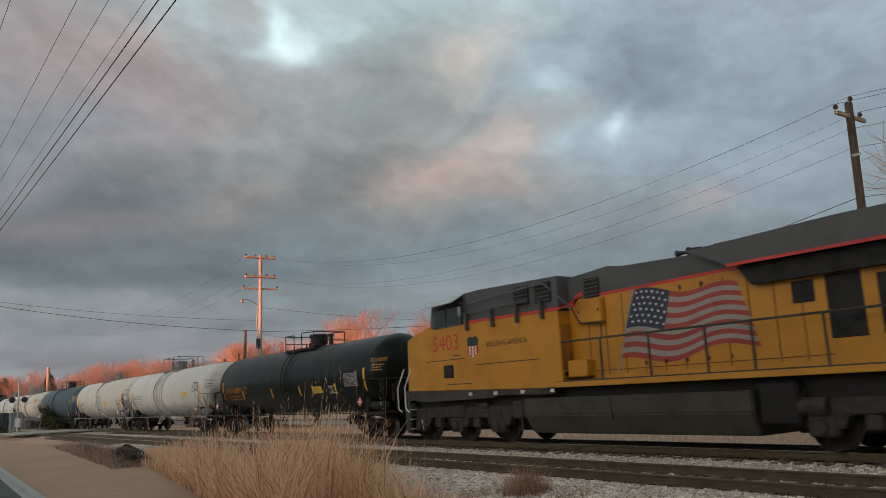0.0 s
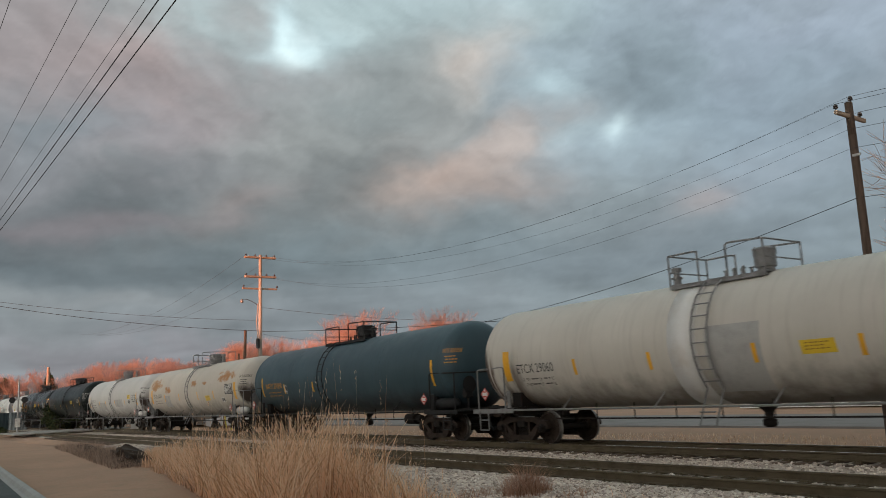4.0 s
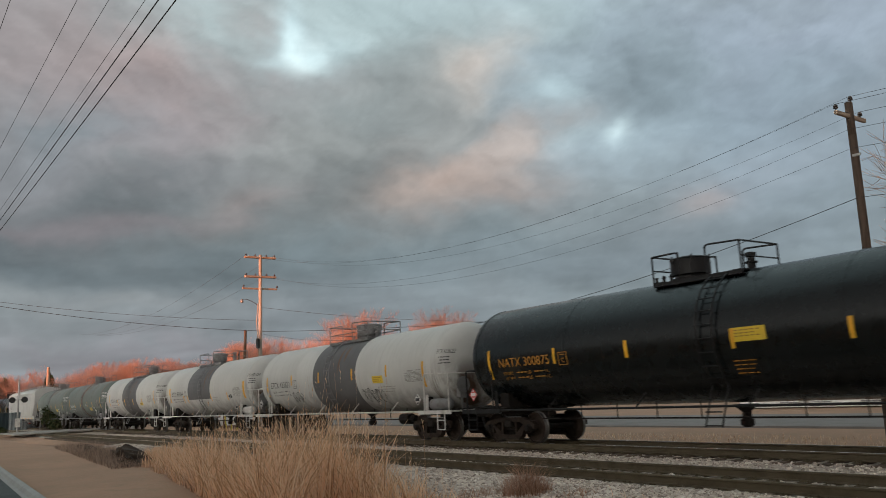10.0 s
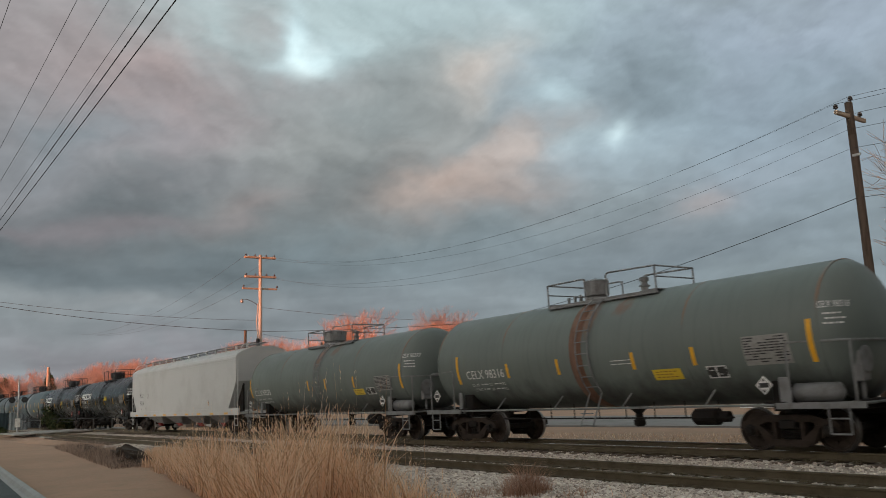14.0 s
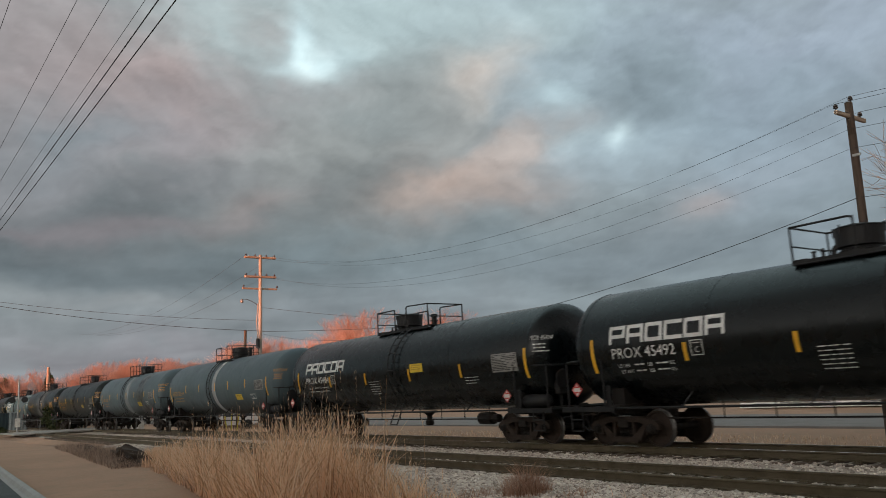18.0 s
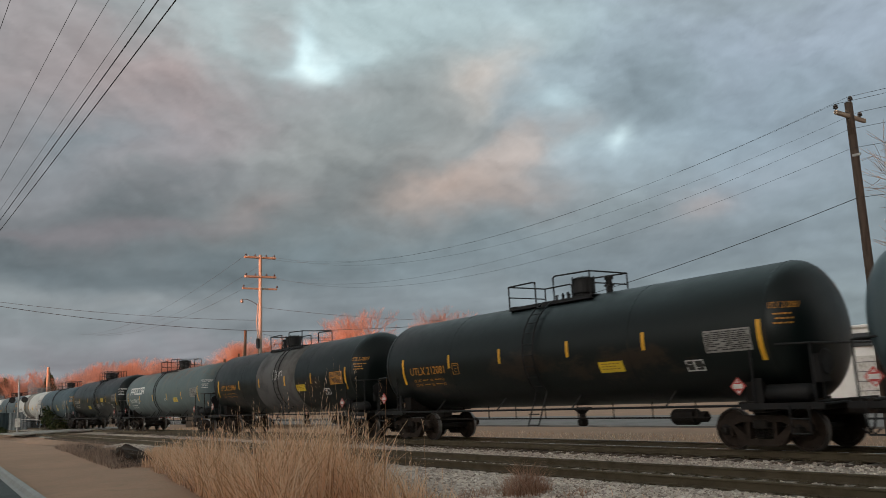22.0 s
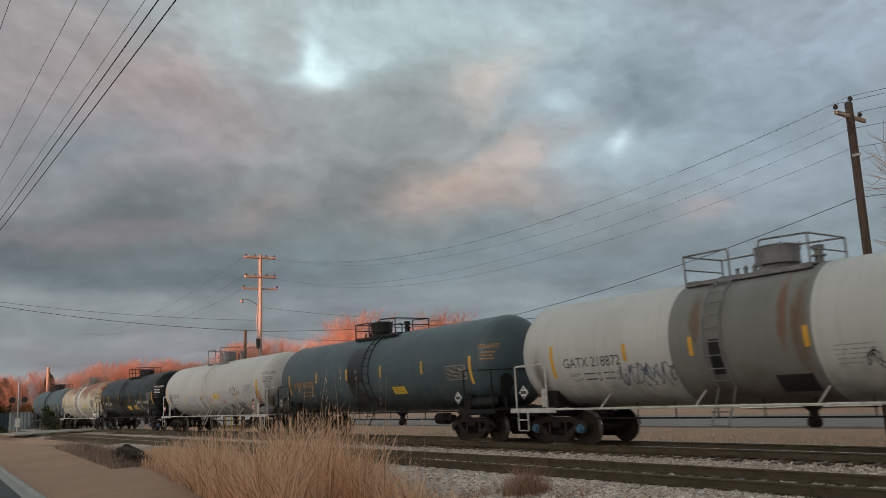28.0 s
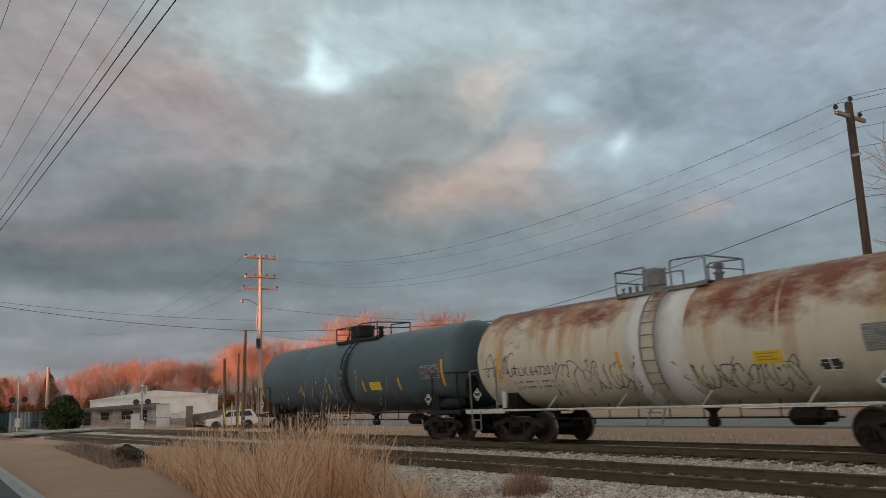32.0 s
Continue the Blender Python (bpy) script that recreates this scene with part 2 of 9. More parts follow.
def ground_height(x, y):
    """Flat yard with the ballast shoulder, a low bank by the track and a gentle rise behind the road."""
    z = -0.42
    if 9.6 < y < 20.2:
        k = min(1, (y - 9.6) / 0.9, (20.2 - y) / 0.9)
        z += 0.1 * k
    if -92 < x < -56 and y > 21:      # dip that sets the parked car lower, to fit the camera's view
        z -= 0.3 * min(1, (y - 21) / 2.5, (x + 92) / 6, (-56 - x) / 6)
    if y < 9.6:
        z += 0.05 * math.sin(x * 0.31) * math.sin(y * 0.7)
    return z


def soil_mat():
    m, n, l, b = nodes_of("dry_tan_earth_and_grass")
    co = n.new("ShaderNodeTexCoord").outputs["Object"]
    c1 = mixed(n, l, ramp(n, l, noise_node(n, l, co, 0.25, 6, 0.6), 0.35, 0.65), (0.43, 0.25, 0.16), (0.35, 0.21, 0.135))
    c2 = mixed(n, l, ramp(n, l, noise_node(n, l, co, 1.7, 8, 0.65), 0.5, 0.75), c1, (0.29, 0.2, 0.125))
    c3 = mixed(n, l, ramp(n, l, noise_node(n, l, co, 14, 5, 0.7), 0.45, 0.8), c2, (0.43, 0.295, 0.2))
    l.new(c3, b.inputs["Base Color"])
    b.inputs["Roughness"].default_value = 0.95
    bp = n.new("ShaderNodeBump")
    bp.inputs["Strength"].default_value, bp.inputs["Distance"].default_value = 0.6, 0.04
    l.new(noise_node(n, l, co, 9, 8, 0.7), bp.inputs["Height"])
    l.new(bp.outputs[0], b.inputs["Normal"])
    return m


SOIL = soil_mat()
bm = BM()
xs = [-2600, -1200, -600, -350, -220] + [-150 + 3 * i for i in range(60)] + [60, 150, 400, 1200, 2600]
ys = [-1500, -500, -150, -60, -25] + [-12 + 1.2 * i for i in range(19)] + [9.3, 9.6, 10.05, 10.5, 12, 14, 16, 18, 19.3, 19.75, 20.2, 21.5, 24, 30, 40, 60, 100, 200, 600, 1500, 4000]
ys = sorted(set(ys))
grid = [[bm.verts.new((x, y, ground_height(x, y))) for y in ys] for x in xs]
for i in range(len(xs) - 1):
    for j in range(len(ys) - 1):
        bm.faces.new((grid[i][j], grid[i + 1][j], grid[i + 1][j + 1], grid[i][j + 1]))
ground = thing("ground", "dry tan earth with patches of dead grass", "ground", kind="structure", shape=bm, material=SOIL, smooth=True)

ASPHALT = mat("worn_grey_asphalt", (0.27, 0.25, 0.235), 0.95, 0.0, (0.18, 0.165, 0.15), 0.6, 0.8, 0.4, 60, specular=0.15)
CONCRETE = mat("weathered_concrete", (0.3, 0.285, 0.26), 0.88, 0.0, (0.25, 0.22, 0.19), 0.6, 2.5, 0.3, 40)
bm = BM()
box(bm, (-70, 33.5, -0.385), (330, 9.0, 0.09))
road = thing("road", "grey asphalt road running behind the railway", "road", kind="structure", shape=bm, material=ASPHALT)


# ---- tracks ----
BALLAST = mat("grey_crushed_stone", (0.58, 0.5, 0.43), 0.95, 0.0, (0.3, 0.24, 0.19), 0.7, 6.0, 0.9, 22, vary=0.0)


def track(name, yc, x0, x1, z, label):
    """Two rails on timber ties."""
    tr = thing(name, label, "track", kind="structure")
    for y in (yc - 0.75, yc + 0.75):
        bm = BM()
        prof = [(-0.07, -0.17), (-0.07, -0.158), (-0.012, -0.14), (-0.01, -0.045), (-0.036, -0.033), (-0.036, -0.008), (-0.03, -0.001)]
        prof = prof + [(-a, b) for a, b in prof[::-1]]
        a = [bm.verts.new((x0, y + p, z + q)) for p, q in prof]
        b = [bm.verts.new((x1, y + p, z + q)) for p, q in prof]
        for i in range(len(prof)):
            f = bm.faces.new((a[i], a[(i + 1) % len(prof)], b[(i + 1) % len(prof)], b[i]))
            if i in (6,):
                f.material_index = 1
        bmesh.ops.recalc_face_normals(bm, faces=bm.faces[:])
        part("rail", bm, [RAILMAT, RAILTOP if name == "main_track" else RAILMAT], tr, "rusty steel rail")
    return tr


MAIN = track("main_track", TRACK_Y, -700, 120, 0.0, "main track with bright-worn rails on timber ties")
SIDING = track("side_track", SIDING_Y, -420, 90, -0.04, "rusty side track half sunk in grey stone")


# ---- cloud deck ----
CLOUD_H, CLOUD_R = 520.0, 4700.0
CLOUD_DRIFT = (-72.7, 93.7, 0.0)
CLOUD_GAIN = 0.475


def lattice_noise(p, seed):
    """Smooth value noise on an (n, 2) array."""
    g = np.random.RandomState(seed).rand(256, 256)
    i = np.floor(p).astype(int)
    f = p - i
    f = f * f * f * (f * (f * 6 - 15) + 10)
    a, b = g[i[:, 0] % 256, i[:, 1] % 256], g[(i[:, 0] + 1) % 256, i[:, 1] % 256]
    c, d = g[i[:, 0] % 256, (i[:, 1] + 1) % 256], g[(i[:, 0] + 1) % 256, (i[:, 1] + 1) % 256]
    return (a * (1 - f[:, 0]) + b * f[:, 0]) * (1 - f[:, 1]) + (c * (1 - f[:, 0]) + d * f[:, 0]) * f[:, 1]


def fbm(p, octaves, seed, gain=0.5):
    v, amp, tot = np.zeros(len(p)), 1.0, 0.0
    rot = np.array([[0.8, 0.6], [-0.6, 0.8]])
    for k in range(octaves):
        v += amp * lattice_noise(p + 17.3 * k, seed + k)
        tot += amp
        amp *= gain
        p = (p @ rot) * 2.03
    return v / tot - 0.5


# a wide shallow vault: fine in the middle, coarse round it
az = np.radians(np.concatenate([np.linspace(-130, -92, 12)[:-1], np.linspace(-92, -12, 400), np.linspace(-12, 30, 12)[1:]]))
el = np.radians(np.concatenate([np.linspace(0.05, 30, 190), np.linspace(30, 84, 28)[1:]]))
AZ, EL = np.meshgrid(az, el)
tn = np.tan(EL)
cq = CLOUD_H / CLOUD_R ** 2
dist = (-tn + np.sqrt(tn * tn + 4 * cq * CLOUD_H)) / (2 * cq)
P = np.stack([dist * np.sin(AZ), dist * np.cos(AZ), dist * tn], -1).reshape(-1, 3)
nr, nc = AZ.shape
idx = np.arange(nr * nc).reshape(nr, nc)
quads = np.stack([idx[:-1, :-1], idx[1:, :-1], idx[1:, 1:], idx[:-1, 1:]], -1).reshape(-1, 4)
cl = bpy.data.meshes.new("cloud_deck")
cl.from_pydata(P.tolist(), [], quads.tolist())
cl.polygons.foreach_set("use_smooth", [True] * len(cl.polygons))

a_deg, e_deg = np.degrees(AZ).ravel(), np.degrees(EL).ravel()
plan = np.stack([P[:, 0], P[:, 1]], -1) / 330.0
ang = np.stack([a_deg * np.cos(EL.ravel()), e_deg * 1.5], -1)
warp = np.stack([fbm(ang / 5.0, 5, 3), fbm(ang / 5.0, 5, 31)], -1)
tone = np.empty((len(P), 3))
tone[:] = (0.185, 0.21, 0.225)
# glow raised overhead, out of view, added to light the tank tops
thin = np.clip((e_deg - 32) / 22.0, 0, 1)[:, None]
tone = tone * (1 - thin) + np.array((0.47, 0.57, 0.6)) * thin


def spot(a0, e0, wa, we, tilt, colour, k):
    """One bank or gap of the deck: where it stands, its spread in degrees, its lean and its colour."""
    da, de = (a_deg - a0) * math.cos(radians(e0)) + warp[:, 0] * (2.2 + 1.1 * wa), e_deg - e0 + warp[:, 1] * (1.6 + 1.2 * we)
    c, s = math.cos(radians(tilt)), math.sin(radians(tilt))
    u, v = (da * c + de * s) / wa, (-da * s + de * c) / we
    w = (k * np.exp(-0.5 * (u * u + v * v)))[:, None]
    tone[:] = tone * (1 - w) + np.array(colour) * w


spot(-82.2, 23.3, 13.5, 8.2, -3, (0.305, 0.246, 0.254), 0.8)
spot(-75.4, 23.4, 5.3, 2.4, 32, (0.392, 0.275, 0.266), 0.6)
spot(-78.9, 18.0, 8.2, 2.4, 17, (0.254, 0.209, 0.223), 0.6)
spot(-59.3, 27.5, 10.6, 3.2, -3, (0.4, 0.48, 0.5), 0.85)
spot(-45.5, 25.6, 9.8, 3.3, -13, (0.314, 0.381, 0.413), 0.7)
spot(-28.3, 22.0, 9.8, 4.5, -3, (0.305, 0.342, 0.423), 0.8)
spot(-38.9, 19.8, 6.1, 3.7, -23, (0.305, 0.371, 0.423), 0.6)
spot(-60.4, 21.4, 4.5, 2.9, 17, (0.19, 0.203, 0.21), 0.6)
spot(-63.0, 16.2, 6.9, 2.0, 12, (0.13, 0.138, 0.142), 0.8)
spot(-57.3, 14.5, 6.1, 1.6, 7, (0.122, 0.13, 0.136), 0.7)
spot(-56.0, 23.6, 2.9, 2.4, 37, (0.223, 0.238, 0.246), 0.7)
spot(-50.8, 23.7, 2.4, 1.8, 27, (0.479, 0.402, 0.371), 0.75)
spot(-53.0, 15.9, 4.5, 1.1, 19, (0.413, 0.305, 0.27), 0.85)
spot(-48.0, 17.8, 2.9, 1.1, 22, (0.413, 0.342, 0.323), 0.75)
spot(-50.1, 14.5, 3.3, 1.0, 12, (0.352, 0.254, 0.223), 0.7)
spot(-55.4, 18.5, 2.4, 0.9, 12, (0.262, 0.254, 0.254), 0.6)
spot(-36.9, 19.9, 3.7, 2.4, -18, (0.156, 0.188, 0.216), 0.75)
spot(-46.4, 14.3, 3.7, 1.6, 7, (0.195, 0.209, 0.231), 0.5)
spot(-33.5, 12.9, 6.1, 1.6, 17, (0.235, 0.228, 0.25), 0.6)
spot(-35.2, 12.5, 1.6, 0.7, 17, (0.413, 0.332, 0.323), 0.8)
spot(-26.5, 14.7, 4.9, 4.9, -3, (0.2, 0.24, 0.29), 0.6)
spot(-31.5, 17.1, 4.9, 2.4, 17, (0.209, 0.254, 0.305), 0.5)
spot(-71.4, 16.1, 6.1, 2.0, 17, (0.162, 0.156, 0.168), 0.6)
spot(-77.0, 12.9, 9.8, 2.0, 5, (0.107, 0.12, 0.133), 0.8)
spot(-67.5, 12.7, 6.5, 1.6, 5, (0.122, 0.133, 0.138), 0.7)
spot(-80.3, 9.4, 9.0, 1.6, -3, (0.093, 0.112, 0.127), 0.8)
spot(-70.3, 9.1, 8.2, 1.5, -3, (0.102, 0.117, 0.13), 0.75)
spot(-59.5, 9.7, 9.0, 1.5, 2, (0.122, 0.147, 0.162), 0.7)
spot(-77.5, 6.9, 8.2, 0.6, -1, (0.216, 0.22, 0.231), 0.7)
spot(-68.4, 6.0, 4.9, 0.5, -3, (0.175, 0.181, 0.195), 0.5)
spot(-67.5, 14.1, 2.4, 1.0, 17, (0.238, 0.195, 0.195), 0.6)
spot(-78.7, 12.3, 6.5, 0.5, 3, (0.195, 0.15, 0.162), 0.45)
spot(-75.0, 3.8, 10.6, 1.1, -3, (0.202, 0.175, 0.195), 0.6)
spot(-49.2, 9.6, 10.6, 2.0, 5, (0.162, 0.191, 0.216), 0.6)
spot(-35.4, 9.2, 10.6, 1.8, 5, (0.16, 0.185, 0.212), 0.8)
spot(-57.6, 5.6, 12.2, 1.6, -3, (0.168, 0.181, 0.202), 0.6)
spot(-82.0, 17.9, 4.2, 2.2, 20, (0.165, 0.195, 0.22), 0.75)
spot(-63.8, 19.2, 5.0, 2.2, 5, (0.29, 0.295, 0.295), 0.55)
spot(-66.1, 26.2, 0.7, 1.4, -8, (0.48, 0.6, 0.65), 0.7)
spot(-65.1, 24.5, 0.85, 0.6, 15, (0.82, 0.92, 0.95), 0.95)
spot(-65.8, 25.3, 0.55, 0.8, 20, (0.7, 0.83, 0.87), 0.85)
spot(-64.1, 24.7, 0.5, 0.5, 30, (0.66, 0.78, 0.82), 0.75)
spot(-67.0, 24.2, 0.6, 0.35, -8, (0.5, 0.6, 0.64), 0.5)
spot(-63.5, 25.2, 1.6, 1.2, 27, (0.434, 0.539, 0.578), 0.5)
spot(-40.5, 17.9, 0.6, 0.6, -3, (0.617, 0.73, 0.776), 0.9)
spot(-43.2, 18.2, 1.6, 0.6, 7, (0.381, 0.456, 0.503), 0.5)
spot(-44.5, 21.8, 1.2, 1.0, 17, (0.402, 0.491, 0.539), 0.7)
spot(-39.6, 17.2, 2.0, 0.8, -3, (0.371, 0.445, 0.503), 0.5)

# billows: large lumps, finer rags, and flat streaks low down
low = np.clip(1 - e_deg / 16.0, 0, 1)
lump = fbm(plan * 1.1 + warp * 0.5, 6, 51, 0.56)
rags = fbm(ang / 1.7 + warp * 2.0, 6, 71, 0.6)
streak = fbm(np.stack([a_deg / 7.0, e_deg * 1.1], -1) + warp * 0.8, 5, 91)
gain = 1 + 0.42 * lump * (1 - 0.4 * low) + 0.36 * rags * (1 - 0.55 * low) + 0.55 * streak * low
tone *= np.clip(gain, 0.45, 1.9)[:, None] * np.array([0.94, 1.0, 0.985])
ca = cl.color_attributes.new("cloud", "FLOAT_COLOR", "POINT")
ca.data.foreach_set("color", np.concatenate([tone, np.ones((len(P), 1))], 1).astype(np.float32).ravel())


def cloud_mat():
    m, n, l, b = nodes_of("evening_cloud")
    n.remove(b)
    out = [q for q in n if q.type == "OUTPUT_MATERIAL"][0]
    em = n.new("ShaderNodeEmission")
    at = n.new("ShaderNodeAttribute")
    at.attribute_name = "cloud"
    l.new(at.outputs["Color"], em.inputs["Color"])
    em.inputs["Strength"].default_value = CLOUD_GAIN
    l.new(em.outputs[0], out.inputs["Surface"])
    return m


cl.materials.append(cloud_mat())
clouds = thing("cloud_deck", "broken grey evening clouds with pale gaps and pink edges", "sky", kind="structure", shape=cl)


# ---- poles and wires ----
POLEWOOD = mat("weathered_pole_wood", (0.15, 0.1, 0.065), 0.9, 0.0, (0.07, 0.048, 0.035), 0.7, 2.0, 0.5, 25, (6, 6, 0.6))
DARKWOOD = mat("creosoted_pole_wood", (0.085, 0.055, 0.037), 0.9, 0.0, (0.035, 0.025, 0.02), 0.7, 2.0, 0.5, 25, (6, 6, 0.6))
PALEWOOD = mat("pale_grey_pole_wood", (0.42, 0.38, 0.33), 0.85, 0.0, (0.26, 0.22, 0.18), 0.6, 2.0, 0.4, 25, (6, 6, 0.6))
ARMWOOD = mat("bleached_crossarm_wood", (0.4, 0.3, 0.22), 0.85, 0.0, (0.25, 0.18, 0.13), 0.6, 3.0, 0.3, 25)
PORC = mat("dark_glazed_porcelain", (0.05, 0.035, 0.03), 0.25, 0.0, (0.1, 0.08, 0.07), 0.3, 4, 0.0)
WIRE = mat("black_weathered_cable", (0.02, 0.02, 0.022), 0.7)
GALV = mat("galvanised_steel", (0.4, 0.4, 0.39), 0.5, 0.6, (0.25, 0.24, 0.23), 0.4, 5, 0.05)


def insulator(parent, x, y, z):
    bm = BM()
    lathe(bm, [(0, 0.02), (0.05, 0.02), (0.06, 0.07), (0.09, 0.075), (0.1, 0.05), (0.12, 0.07), (0.15, 0.065), (0.19, 0.03), (0.2, 0.0)], "z", 10, (x, y, z))
    return part("insulator", bm, PORC, parent)


def utility_pole(x, y, top, r0, r1, label, wood, lean=(0, 0)):
    bm = BM()
    n = 10
    pts = [(lean[0] * (i / n), lean[1] * (i / n), -0.7 + (top + 0.7) * i / n) for i in range(n + 1)]
    for i in range(n):
        ra_, rb_ = r0 + (r1 - r0) * i / n, r0 + (r1 - r0) * (i + 1) / n
        rod(bm, pts[i], pts[i + 1], ra_, rb_, 14, caps=i in (0, n - 1))
    pole = thing("utility_pole", label, "utility pole", "", pose(x, y, 0))
    part("pole_shaft", bm, wood, pole, "", None, True)
    return pole


near_pole = utility_pole(-11.62, 24.0, 9.75, 0.14, 0.115, "dark brown wooden utility pole beside the road", DARKWOOD, (0.2, 0))
bm = BM()
box(bm, (0.2, 0.0, 9.3), (0.1, 1.75, 0.12), 0.012)
part("crossarm", bm, ARMWOOD, near_pole, "bleached timber crossarm", pose(0, 0.0, 0))
insulator(near_pole, 0.2, -0.82, 9.36)
insulator(near_pole, 0.2, 0.62, 9.36)
insulator(near_pole, 0.27, 0.0, 9.75)
bm = BM()
box(bm, (0.27, -0.1, 8.05), (0.25, 0.06, 0.08), 0.01)
part("cable_clamp", bm, GALV, near_pole)
far_pole = utility_pole(-57.3, 24.0, 12.75, 0.17, 0.125, "tall pale wooden utility pole by the crossing", PALEWOOD, (0.35, 0))
for z, w, dx in ((12.55, 2.5, 0.0), (11.05, 2.5, 0.0), (10.15, 2.8, 0.3)):
    bm = BM()
    for q in (-0.12, 0.12) if dx == 0 else (-0.12,):
        box(bm, (0.33 + q, 0, z), (0.09, w, 0.13), 0.012)
    part("crossarm", bm, ARMWOOD, far_pole, "sunlit timber crossarm")
    for y in (-w / 2 + 0.1, -0.4, 0.5, w / 2 - 0.1) if dx == 0 else (-w / 2 + 0.05, w / 2 - 0.05):
        insulator(far_pole, 0.33, y, z + 0.06)
bm = BM()
tube(bm, fillet([(0.25, 0, 8.75), (-0.15, -0.7, 9.35), (-0.32, -1.15, 9.4)], 0.4), 0.028)
arm = part("lamp_arm", bm, WIRE, far_pole)
bm = BM()
lathe(bm, [(-0.05, 0.05), (-0.02, 0.11), (0.08, 0.13), (0.22, 0.08), (0.26, 0.0)], "z", 14, (-0.36, -1.22, 9.16))
part("lamp_head", bm, GALV, arm)
bm = BM()
lathe(bm, [(5.6, 0.1), (5.65, 0.14), (6.3, 0.14), (6.35, 0.1)], "z", 12, (0.3, -0.25, 0))
part("transformer_can", bm, WIRE, far_pole)
bm = BM()
tube(bm, [(0.15, -0.2, -0.5), (0.25, -0.2, 6.0), (0.1, -0.25, 7.6), (0.3, -0.2, 9.0)], 0.035, 5)
part("riser_pipe", bm, ARMWOOD, far_pole)


def wire(name, a, b, sag, r, label="black overhead cable sagging between poles", n=26):
    a, b = Vector(a), Vector(b)
    bm = BM()
    tube(bm, [a.lerp(b, i / n) - Vector((0, 0, 4 * sag * (i / n) * (1 - i / n))) for i in range(n + 1)], r, 5)
    return thing(name, label, "cable", "overhead cables", shape=bm, material=WIRE)


# the line along the road: near pole to far pole, and on past both
for (dy, z, dy2, z2, r) in ((-0.82, 9.56, -1.1, 12.75, 0.009), (0.05, 9.95, 0.0, 12.8, 0.009), (0.62, 9.56, 1.1, 12.7, 0.009), (-0.14, 8.88, -0.4, 11.2, 0.01), (-0.14, 8.28, 0.5, 11.2, 0.01)):
    wire("overhead_cable", (-11.45, 24 + dy, z), (-57.0, 24 + dy2, z2), 2.3 if z > 7 else 1.2, r * 0.45)
    wire("overhead_cable", (-11.45, 24 + dy, z), (34.0, 25.5 + dy, z + 0.4), 1.2, r * 0.7)
wire("overhead_cable", (-11.5, 23.9, 6.75), (-57.0, 24.0, 6.7), 1.95, 0.011)
wire("overhead_cable", (-11.5, 23.9, 6.75), (34.0, 25.4, 7.2), 1.2, 0.009)
for dy, z in ((-1.1, 12.75), (1.1, 12.75), (0.5, 11.2)):
    wire("overhead_cable", (-57.0, 24 + dy, z), (-118, 24.5 + dy, 12.0), 1.5, 0.007)
wire("overhead_cable", (-57.3, 24.0, 7.75), (-66.0, 6.0, 10.0), 0.3, 0.012)
wire("overhead_cable", (-57.3, 24.0, 6.95), (-66.0, 6.0, 9.75), 0.35, 0.018)
wire("overhead_cable", (-57.2, 24.0, 6.9), (-30.0, 40.0, 6.2), 0.4, 0.018)
wire("overhead_cable", (-57.2, 24.0, 8.75), (-48.0, 40.0, 6.9), 0.3, 0.012)
# the line over the street
for y, z, r in ((4.62, 11.0, 0.014), (4.32, 11.0, 0.014), (4.13, 11.2, 0.006), (3.5, 11.15, 0.006), (2.97, 11.2, 0.006), (1.85, 11.2, 0.006)):
    wire("overhead_cable", (-75.0, y, z), (12.0, y + 0.02, 9.55), 0.25, r)


def small_pole(x, y, h, r, lean, label, wood):
    bm = BM()
    rod(bm, (0, 0, -0.6), (lean, 0, h), r, r * 0.75, 10)
    return thing("short_pole", label, "pole", "", pose(x, y, -0.3), shape=bm, material=wood)


small_pole(-66.3, 24.6, 5.7, 0.13, 0.05, "short brown wooden pole by the crossing", POLEWOOD)
small_pole(-62.3, 24.6, 7.7, 0.15, 0.75, "leaning brown wooden pole by the crossing", POLEWOOD)
small_pole(-63.3, 24.5, 5.9, 0.1, 0.55, "thin leaning pole with a lamp bracket", POLEWOOD)
small_pole(-117.6, 19.4, 7.9, 0.24, 0.55, "sunlit wooden pole beyond the crossing", ARMWOOD)
YGUARD = mat("yellow_guy_guard", (0.65, 0.55, 0.08), 0.5)
for x, l_ in ((-64.7, -0.9), (-63.7, 0.2), (-62.5, 0.9)):
    bm = BM()
    rod(bm, (0, 0, -0.3), (l_, 0, 1.9), 0.05, 0.05, 8)
    thing("guy_guard", "yellow plastic guard on a guy cable", "guy guard", "guards by the crossing", pose(x, 24.2, -0.2), shape=bm, material=YGUARD)


# ---- street, kerb, verge, stones, grass ----
STREET_M = mat("dark_damp_asphalt", (0.085, 0.095, 0.092), 0.9, 0.0, (0.05, 0.055, 0.053), 0.6, 0.8, 0.4, 60, specular=0.25)


def kerb_line(x):
    """Where the kerb runs beside the street."""
    return 2.12 - 0.0565 * x


